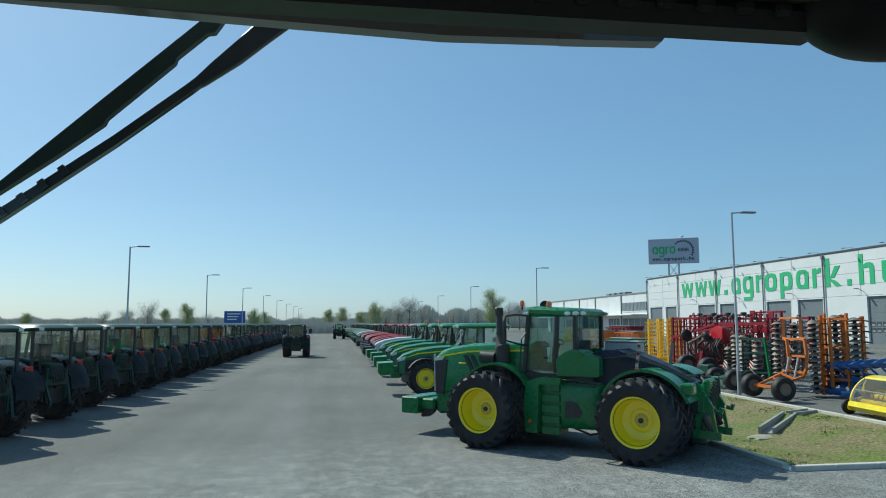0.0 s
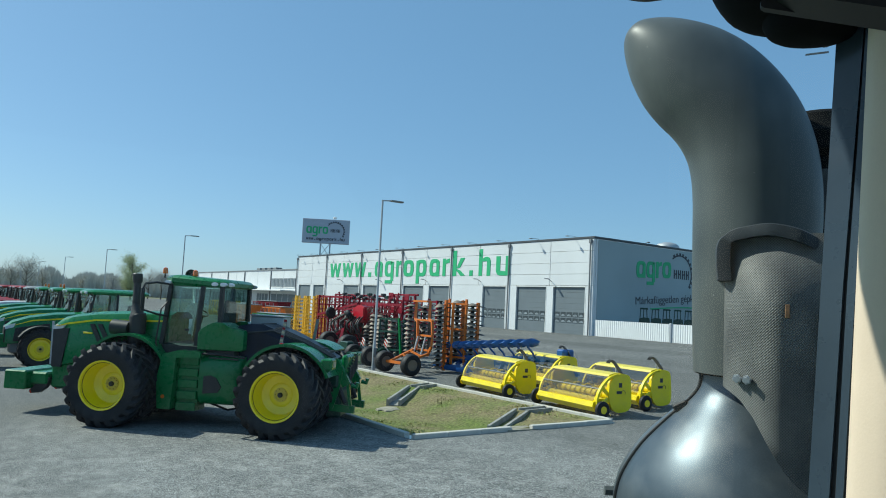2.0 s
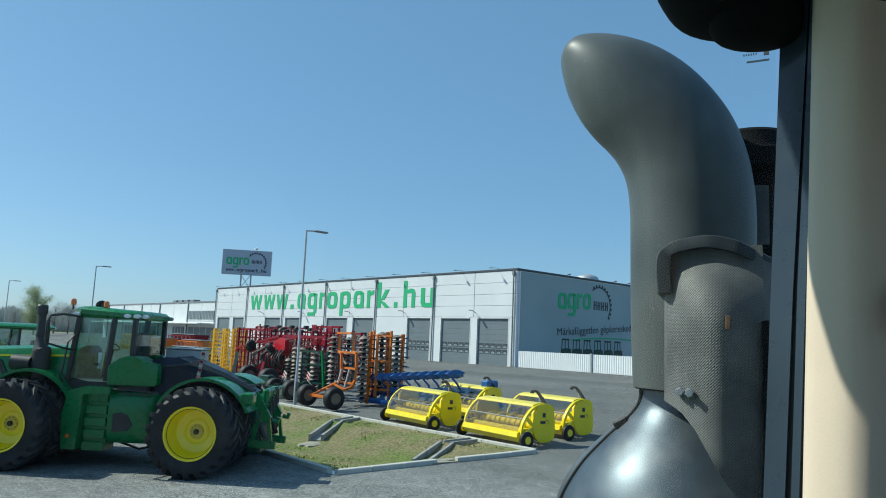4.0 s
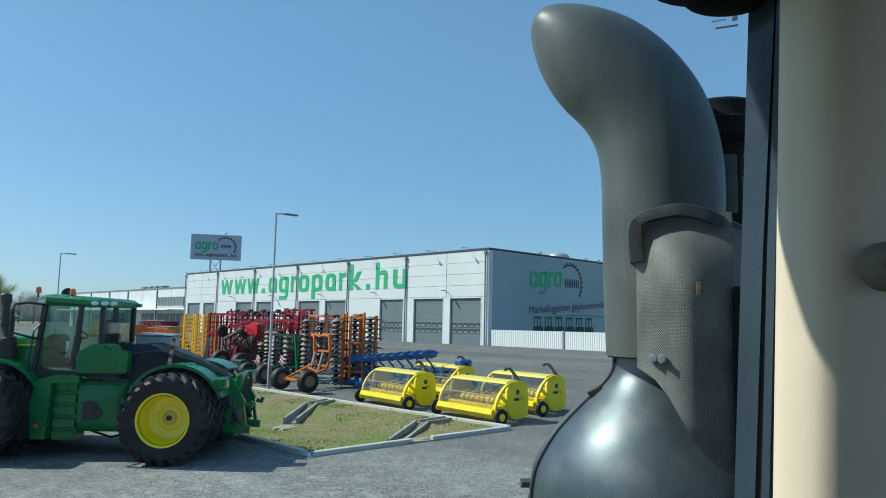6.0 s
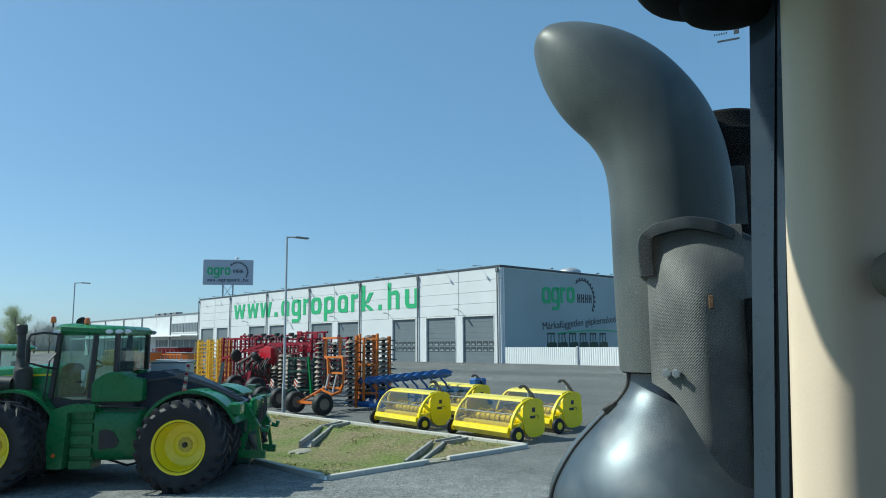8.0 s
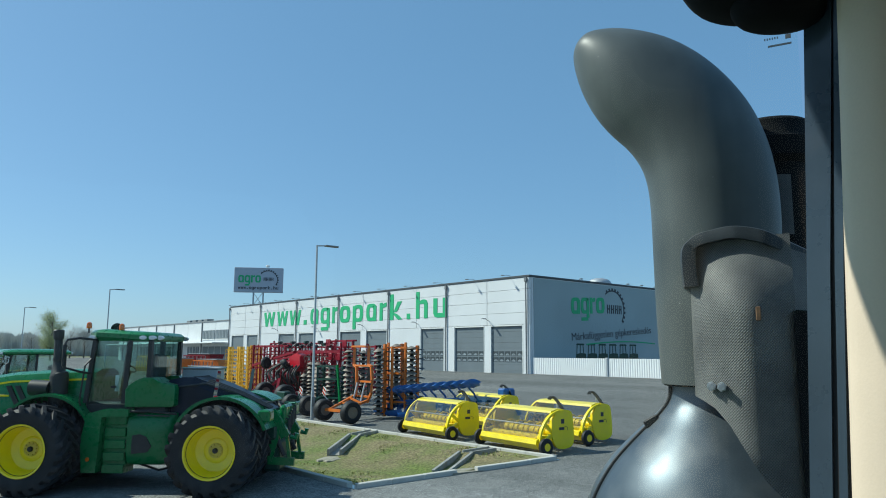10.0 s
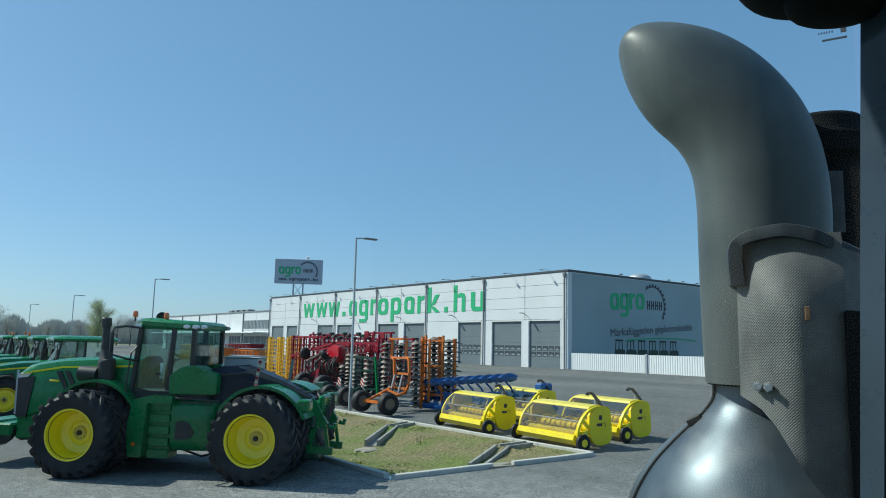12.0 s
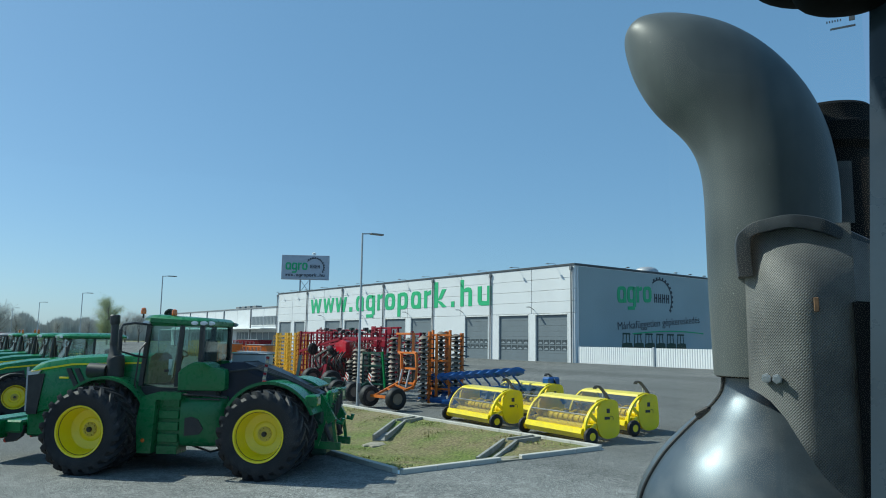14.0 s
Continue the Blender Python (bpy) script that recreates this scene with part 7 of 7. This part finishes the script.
def shield_sheet(cols, zlo, zhi, rows=18):
    """A bent sheet on the shield's plan line; it leans in under the band and has a soft pressed corner."""
    bm = B()
    uv = bm.loops.layers.uv.new("UVMap")
    grid = []
    for j in range(rows + 1):
        row, run = [], 0.0
        for i in cols:
            s, r = SHIELD[i]
            if i:
                run = sum(math.hypot(SHIELD[q][0] - SHIELD[q - 1][0], SHIELD[q][1] - SHIELD[q - 1][1]) for q in range(1, i + 1))
            z = zlo(i) + (zhi(i) - zlo(i)) * j / rows
            k = min(1.0, max(0.0, (z - 3.13) / 0.12))
            flat = -0.135 - 0.02 * min(1, max(0, (0.04 - s) / 0.1))
            rr = r + (flat - r) * k ** 1.3 if r < flat else r
            rr += 0.0008 * noise.noise((s * 30, z * 30, 1.0))
            row.append((bm.verts.new(st(s, rr, z)), (run, z)))
        grid.append(row)
    for a, b in zip(grid, grid[1:]):
        for i in range(len(cols) - 1):
            q = (a[i], a[i + 1], b[i + 1], b[i])
            f = bm.faces.new([v for v, _ in q])
            for l, (_, w) in zip(f.loops, q):
                l[uv].uv = w
    return bm


shield = part("heat_shield", shield_sheet(range(0, 11), lambda i: LOW[i], lambda i: 3.262 - 0.6 * max(0.0, SHIELD[i][0] - 0.0) ** 1.2), "perf", own, "perforated steel heat shield with a pressed corner", smooth=60)
part("shield_wing", shield_sheet(range(10, 13), lambda i: 3.125, lambda i: 3.258 - 0.012 * (i - 8), 8), "perf", shield, smooth=60)
# black strip added to stand for the dark gap between mesh and pillar
bm = B()
slab(bm, [(-0.122, -0.186), (-0.215, -0.129), (-0.215, -0.119), (-0.122, -0.172)], 2.40, 3.123, "xy")
for v in bm.verts:
    v.co = st(v.co.x, v.co.y, v.co.z)
part("rear_baffle", bm, "matt_black", shield, "black strip filling the dark gap beside the mesh")
# rust on the mesh near its corner, and a small tab
bm = B()
box(bm, -0.004, 0.004, -0.0015, 0.0015, -0.012, 0.012, 0.001, Matrix.Translation(st(-0.0655, -0.2075, 3.118)) @ pose(0, 0, 0, 0, 0, math.degrees(math.atan2(OUT.x, -OUT.y))))
part("rust_patch", bm, "rust", shield)
# arched rubber band over its top, with one leg down the front
bm = B()
rings = []
for s, z, w in spline([(0.0435, 3.172, 0.0135), (0.0465, 3.205, 0.0135), (0.0465, 3.234, 0.0135), (0.041, 3.249, 0.0135), (0.028, 3.258, 0.0125), (0.009, 3.263, 0.012), (-0.032, 3.268, 0.012), (-0.077, 3.259, 0.013), (-0.12, 3.240, 0.013), (-0.16, 3.222, 0.013)], 5):
    r = -0.150 - 0.016 * min(1, max(0, (0.045 - s) / 0.08)) + 0.05 * max(0, -0.09 - s) / 0.07
    leg = max(0.0, min(1.0, (s - 0.028) / 0.015)) if z < 3.25 else 0.0
    up, aside = Vector((0, 0, 1)) * (1 - leg), LEFTWARD * leg
    n = (up + aside).normalized()
    c = st(s, r, z)
    rings.append([c - n * w - OUT * 0.009, c - n * w * 0.3 - OUT * 0.010, c + n * w * 0.75 - OUT * 0.008, c + n * w + OUT * 0.002, c + n * w + OUT * 0.045, c - n * w + OUT * 0.045])
loft(bm, rings)
part("shield_band", bm, "band_rubber", shield, smooth=50)
for k in range(2):
    bm = B()
    p = st(0.016 - 0.017 * k, -0.176 - 0.013 * k, 2.993)
    tube(bm, [p, p - OUT * 0.012], 0.0085, 6)
    tube(bm, [p - OUT * 0.012, p - OUT * 0.022], 0.006, 6)
    part("bolt", bm, "galv", shield)
# intake stack behind
bm = B()
c2 = Vector((1.585, 0.700, 0))
lathe(bm, [(0.072, 2.4), (0.072, 3.43), (0.076, 3.458), (0.092, 3.472), (0.094, 3.512), (0.086, 3.522), (0.084, 3.552), (0.078, 3.559), (0.001, 3.562)], 40, Matrix.Translation(c2), True)
intake = part("intake_stack", bm, "matt_black", own, "black air intake stack with a flat cap")
bm = B()
uv = bm.loops.layers.uv.new("UVMap")
for k in range(6):
    a0, a1 = radians(185 + 8 * k), radians(193 + 8 * k)
    q = [(a0, 3.30), (a1, 3.30), (a1, 3.43), (a0, 3.43)]
    f = bm.faces.new([bm.verts.new(c2 + Vector((math.cos(a) * 0.0735, math.sin(a) * 0.0735, z))) for a, z in q])
    for l, (a, z) in zip(f.loops, q):
        l[uv].uv = (a * 0.103, z)
part("intake_mesh", bm, "perf", intake)

# door pillar: outer frame, seals, beige trim
def strip(name, material, x, y0, y1, parent, label="", depth=0.012):
    """A strip along the leaning door pillar; y0 and y1 give its two edges at the heights below."""
    bm = B()
    loft(bm, [[(x, a, z), (x, b, z), (x + depth, b, z), (x + depth, a, z)] for a, b, z in zip(y0, y1, (3.75, 3.51, 3.16, 2.82, 2.0))])
    return part(name, bm, material, parent, label)


pillar = strip("door_pillar", "pillar", 1.020, (0.372, 0.387, 0.406, 0.424, 0.466), (0.333, 0.350, 0.376, 0.396, 0.444), own, "dark blue-grey painted door pillar", 0.06)
strip("seal", "cab_black", 1.024, (0.333, 0.350, 0.376, 0.396, 0.444), (0.332, 0.347, 0.370, 0.387, 0.432), pillar)
strip("pillar_rail", "pillar", 1.019, (0.332, 0.347, 0.370, 0.387, 0.432), (0.320, 0.336, 0.359, 0.377, 0.424), pillar)
strip("seal", "cab_black", 1.022, (0.320, 0.336, 0.359, 0.377, 0.424), (0.310, 0.330, 0.345, 0.362, 0.405), pillar)
bm = B()
rings = []
for z, dy in ((1.6, 0.05), (2.2, 0.03), (2.8, 0.018), (3.3, -0.003), (3.7, -0.02)):
    rings.append([(x, y + dy, z) for x, y in spline([(1.015, 0.350), (1.004, 0.349), (0.988, 0.336), (0.978, 0.312), (0.974, 0.290), (0.977, 0.274), (0.988, 0.258), (1.01, 0.244), (1.06, 0.222), (1.16, 0.19)], 3) + [(1.16, 0.345)]])
loft(bm, rings)
trim = part("pillar_trim", bm, "beige", own, "beige plastic pillar trim", smooth=60)
bm = B()
lathe(bm, [(0.03, 0), (0.03, 0.02), (0.02, 0.035), (0.001, 0.04)], 16, Matrix.Translation((1.0, 0.226, 3.126)) @ pose(0, 0, 0, 0, -90, 45), True)
knob = part("trim_knob", bm, "headliner", own)
# the pillar stands just inside the glass
for ob in (pillar, trim, knob):
    ob.matrix_basis = Matrix.Translation((0.012, -0.012, 3.05)) @ pose(0, 0, 0, 0, 0, 0.25) @ Matrix.Scale(0.9, 4) @ Matrix.Translation((-0.012, 0.012, -3.05))
# roof lining, header and wiper
bm = B()
box(bm, -1.0, 1.08, -1.1, 0.44, 3.66, 3.74, 0.02)
part("roof_panel", bm, "headliner", own, "dark cab roof lining")
bm = B()
slab(bm, [(-1.1, 3.54), (0.28, 3.52), (0.36, 3.482), (0.40, 3.49), (0.40, 3.64), (-1.1, 3.64)], -0.98, 0.47, "yz")
slab(bm, [(-1.1, 3.56), (0.30, 3.56), (0.30, 3.64), (-1.1, 3.64)], 0.475, 1.02, "yz")
part("headliner", bm, "headliner", own)
bm = B()
slab(bm, [(0.385, 3.454), (0.43, 3.457), (0.43, 3.52), (0.405, 3.52), (0.375, 3.474)], -0.98, 0.475, "yz")
header = part("windscreen_header", bm, "cab_black", own, "black windscreen header")
for k in range(13):
    bm = B()
    x = -0.16 + 0.047 * k
    box(bm, x, x + 0.022, 0.366, 0.39, 3.466, 3.480, 0.004)
    part("header_clip", bm, "cab_black", header)
bm = B()
slab(bm, [(-0.77, 3.536), (-0.231, 3.515), (0.054, 3.506), (0.25, 3.511), (0.25, 3.7), (-0.77, 3.7)], 0.575, 0.60)
# this slab runs up out of sight, added to shade the pillar trim
slab(bm, [(0.28, 3.584), (0.45, 3.590), (0.490, 3.637), (0.535, 3.72), (0.60, 3.9), (0.66, 4.2), (0.28, 4.2)], 0.75, 0.78)
part("visor_edge", bm, "visor", own, "dark glass visor edge with an unseen block above its right end")
bm = B()
lathe(bm, spline([(0.001, -0.062), (0.05, -0.054), (0.085, -0.032), (0.095, 0.0), (0.095, 0.06)], 3), 36, Matrix.Translation((0.545, 0.385, 3.487)) @ Matrix.Diagonal((1.1, 0.5, 1, 1)))
part("roof_vent", bm, "cab_black", own)
# interior mirror on its round mount
bm = B()
lathe(bm, spline([(0.001, -0.085), (0.05, -0.078), (0.095, -0.05), (0.115, -0.005), (0.118, 0.05), (0.118, 0.12)], 4), 40, Matrix.Translation((0.884, 0.398, 3.562)) @ pose(0, 0, 0, 0, -14, -44) @ Matrix.Diagonal((0.86, 0.7, 0.97, 1)))
mount = part("mirror_mount", bm, "matt_black", own, "rounded black mirror mount", smooth=60)
bm = B()
lathe(bm, spline([(0.001, -0.030), (0.035, -0.026), (0.052, -0.008), (0.055, 0.04)], 3), 28, Matrix.Translation((0.885, 0.368, 3.484)) @ pose(0, 0, 0, 0, 0, -44) @ Matrix.Diagonal((1.1, 0.7, 1, 1)))
part("mount_foot", bm, "matt_black", mount, smooth=60)
# wide rear-view mirror hanging under the roof
corner, along = Vector((0.471, 0.193, 3.326)), Vector((0.064, -0.105, -0.036)).normalized()
upward = (Vector((0, 0, 1)) - along * along.z).normalized()
inward = upward.cross(along)


def mirror_slab(bm, u0, u1, v0, v1, w0, w1, r):
    """A rounded plate in the mirror's own plane."""
    q = [(u0, v0 + r), (u0 + r * 0.3, v0 + r * 0.3), (u0 + r, v0), (u1 - r, v0), (u1 - r * 0.3, v0 + r * 0.3), (u1, v0 + r), (u1, v1), (u0, v1)]
    return loft(bm, [[corner + along * u + upward * v + inward * w for u, v in q] for w in (w0, w1)])


bm = B()
mirror_slab(bm, 0.0, 0.24, 0.0, 0.15, -0.03, 0.0, 0.025)
rear_mirror = part("rear_mirror", bm, "cab_black", own, "wide black-framed rear-view mirror")
for name, box4, w0, w1, mat in (("frame_rim", (0.0, 0.24, 0.0, 0.016), 0.0, 0.008, "cab_black"), ("frame_rim", (0.0, 0.014, 0.016, 0.15), 0.0, 0.008, "cab_black"), ("mirror_glass", (0.016, 0.236, 0.018, 0.148), 0.001, 0.003, "mirror")):
    bm = B()
    mirror_slab(bm, *box4, w0, w1, 0.004)
    part(name, bm, mat, rear_mirror)
bm = B()
tube(bm, [corner + along * 0.12 + upward * 0.08 - inward * 0.03, (0.62, 0.26, 3.56), (0.66, 0.28, 3.66)], 0.012, 8)
part("mirror_arm", bm, "cab_black", rear_mirror)
bm = B()
slab(bm, [(-0.182, 3.612), (-0.276, 3.513), (-0.300, 3.487), (-0.315, 3.474), (-0.413, 3.394), (-0.561, 3.283), (-0.95, 2.988), (-0.95, 2.970), (-0.560, 3.265), (-0.410, 3.379), (-0.306, 3.468), (-0.288, 3.476), (-0.236, 3.515), (-0.125, 3.608)], 0.738, 0.752)
bmesh.ops.bevel(bm, geom=list(bm.edges), offset=0.003, segments=1, affect="EDGES")
wiper = part("wiper_arm", bm, "cab_frame", own, "black windscreen wiper")
bm = B()
slab(bm, [(-0.283, 3.582), (-0.416, 3.456), (-0.563, 3.316), (-0.95, 2.972), (-0.95, 2.962), (-0.575, 3.292), (-0.489, 3.356), (-0.424, 3.408), (-0.421, 3.416), (-0.328, 3.505), (-0.326, 3.513), (-0.283, 3.553), (-0.272, 3.555), (-0.260, 3.574)], 0.728, 0.742)
part("wiper_blade", bm, "wiper_green", wiper)
bm = B()
for k in range(5):
    p = Vector((-0.486 - 0.0265 * k, 0.735, 3.352 - 0.021 * k))
    bar(bm, p + Vector((0.004, 0, -0.008)), p + Vector((0.012, 0, -0.018)), 0.008, 0.010)
part("blade_links", bm, "cab_frame", wiper)
# glass in front and at the side
bm = B()
line = [(-0.97, 0.20), (-0.93, 0.36), (-0.75, 0.50), (-0.4, 0.58), (0.0, 0.60), (0.4, 0.58), (0.75, 0.52), (0.95, 0.45), (1.02, 0.40)]
loft(bm, [[(x, y, 1.9) for x, y in line], [(x, y, 3.66) for x, y in line]], False, False)
screen = part("windscreen", bm, "screen", own, "green-tinted windscreen glass", smooth=180)
screen.visible_shadow = False
for n, w, h, y0, z0 in ((12, 0.0009, 0.0048, 0.428, 3.536), (7, 0.0011, 0.0011, 0.436, 3.524), (8, 0.0011, 0.0012, 0.436, 3.515), (3, 0.0016, 0.0034, 0.409, 3.509), (6, 0.0006, 0.0014, 0.438, 3.499), (2, 0.0018, 0.0030, 0.407, 3.494), (9, 0.0019, 0.0012, 0.432, 3.487)):
    bm = B()
    for q in range(n):
        y, z = y0 - 0.0036 * q, z0 - 0.0005 * q
        box(bm, 1.000, 1.0015, y - w, y + w, z - h, z + h)
    tagged(part("glass_mark", bm, "pillar", screen), kind="stuff")
# other pillars and the back of the cab, out of sight, holding rear light down
for x, y in ((-1.0, 0.42), (-1.0, -1.1), (1.06, -1.1)):
    bm = B()
    bar(bm, (x, y, 1.6), (x, y, 3.65), 0.10)
    part("cab_post", bm, "cab_frame", own)
bm = B()
box(bm, -1.0, 1.06, -1.15, -1.08, 1.6, 2.7, 0.02)
part("back_panel", bm, "headliner", own)
# unseen opaque panel added to keep sky light off the pillar trim
bm = B()
box(bm, 1.04, 1.10, -1.07, -0.15, 1.6, 3.64, 0.02)
part("side_panel", bm, "headliner", own)
bm = B()
box(bm, -1.0, 1.06, -1.1, 1.0, 1.5, 1.6, 0.02)
part("floor_panel", bm, "cab_black", own)
# unseen wheels and mudguards beside and behind the cab, added to block ground light
for s in (-1, 1):
    bm = B()
    lathe(bm, [(0.5, -0.30), (0.62, -0.34), (0.95, -0.33), (1.02, -0.2), (1.02, 0.2), (0.95, 0.33), (0.62, 0.34), (0.5, 0.30)], 40, pose(s * 1.55, -1.75, 1.02, 0, 90, 0), True)
    part("rear_wheel", bm, "rubber", own)
    bm = B()
    rings = []
    for k in range(17):
        a = radians(10 + 10 * k)
        rings.append([(s * x, -1.75 + math.cos(a) * r, 1.02 + math.sin(a) * r) for x, r in ((1.14, 1.08), (1.14, 1.13), (1.92, 1.13), (1.98, 1.06), (1.92, 1.08))])
    loft(bm, rings)
    part("rear_mudguard", bm, "fender", own)
# steering wheel
tilt = pose(-0.024, 0.021, 2.897, 14.8, 0, 0)
bm = B()
ringpts = [tilt @ Vector((0.241 * math.sin(a), 0.235 * math.cos(a), 0)) for a in (2 * math.pi * k / 56 for k in range(57))]
tube(bm, ringpts, 0.0185, 20)
swheel = part("steering_wheel", bm, "leather", own, "black leather steering wheel with stitched grip", smooth=60)
for a in (62, 180, -62):
    bm = B()
    s, c = math.sin(radians(a)), math.cos(radians(a))
    pts = [tilt @ Vector((s * r, c * r, -0.045 * (1 - r / 0.23))) for r in (0.05, 0.11, 0.17, 0.21, 0.226)]
    tube(bm, pts, [0.03, 0.022, 0.018, 0.022, 0.028], 10)
    part("spoke", bm, "cab_black", swheel)
bm = B()
lathe(bm, [(0.075, -0.07), (0.08, -0.05), (0.06, -0.03), (0.001, -0.025)], 24, tilt, True)
part("wheel_hub", bm, "cab_black", swheel)
bm = B()
for k in range(24):
    a = radians(22 + k * 1.5)
    p = tilt @ Vector((math.sin(a) * 0.2235, math.cos(a) * 0.2185, 0.0035))
    q = tilt @ Vector((math.sin(a + 0.012) * 0.2275, math.cos(a + 0.012) * 0.2220, 0.0115))
    tube(bm, [p, q], 0.0019, 5)
part("stitching", bm, "cab_black", swheel)
bm = B()
tube(bm, [tilt @ Vector((0, 0, -0.06)), (0.02, 0.35, 2.2), (0.02, 0.45, 1.6)], [0.05, 0.06, 0.08], 14)
part("steering_column", bm, "cab_black", own)
# bonnet ahead
BX = -0.145
bm = B()
rings = []
for y, zt, w in ((1.0, 2.325, 0.68), (1.7, 2.335, 0.72), (2.06, 2.328, 0.74), (2.36, 2.312, 0.75), (2.50, 2.300, 0.745), (2.57, 2.282, 0.73), (2.62, 2.24, 0.70), (2.66, 2.13, 0.66), (2.69, 1.5, 0.62)):
    rings.append([(BX + x, y, z) for x, z in ((-w, 1.2), (-w, zt - 0.22), (-w * 0.95, zt - 0.09), (-w * 0.84, zt - 0.02), (-0.10, zt), (-0.04, zt + 0.022), (0.04, zt + 0.022), (0.10, zt), (w * 0.84, zt - 0.02), (w * 0.95, zt - 0.09), (w, zt - 0.22), (w, 1.2))])
loft(bm, rings)
hood = part("bonnet", bm, "hoodgreen", own, "glossy green bonnet with black louvres", smooth=50)
for s in (-1, 1):
    bm = B()
    poly = [(BX + 0.08 * s, 2.26), (BX + 0.46 * s, 2.20), (BX + 0.52 * s, 2.27), (BX + 0.50 * s, 2.35), (BX + 0.08 * s, 2.39)]
    lid = [Vector((x, y, 2.334 - (y - 2.06) * 0.053 - abs(x - BX) * 0.034)) for x, y in poly]
    loft(bm, [lid, [Vector((p.x, p.y, 2.20)) for p in lid]])
    louvre = part("louvre", bm, "louvre_black", hood)
    bm = B()
    tube(bm, lid + lid[:1], 0.006, 6)
    part("louvre_rim", bm, "hoodgreen", louvre)
    bm = B()
    for q in range(12):
        x = BX + (0.12 + 0.032 * q) * s
        lathe(bm, [(0.004, 0.0), (0.002, 0.003)], 6, Matrix.Translation((x, 2.31 - 0.003 * q, 2.317 - 0.0010 * q)), True)
    tagged(part("louvre_rivets", bm, "galv", louvre), kind="stuff")
bm = B()
lathe(bm, [(0.012, 0), (0.010, 0.02), (0.001, 0.032)], 12, Matrix.Translation((BX, 2.48, 2.318)), True)
part("bonnet_badge", bm, "galv", hood)
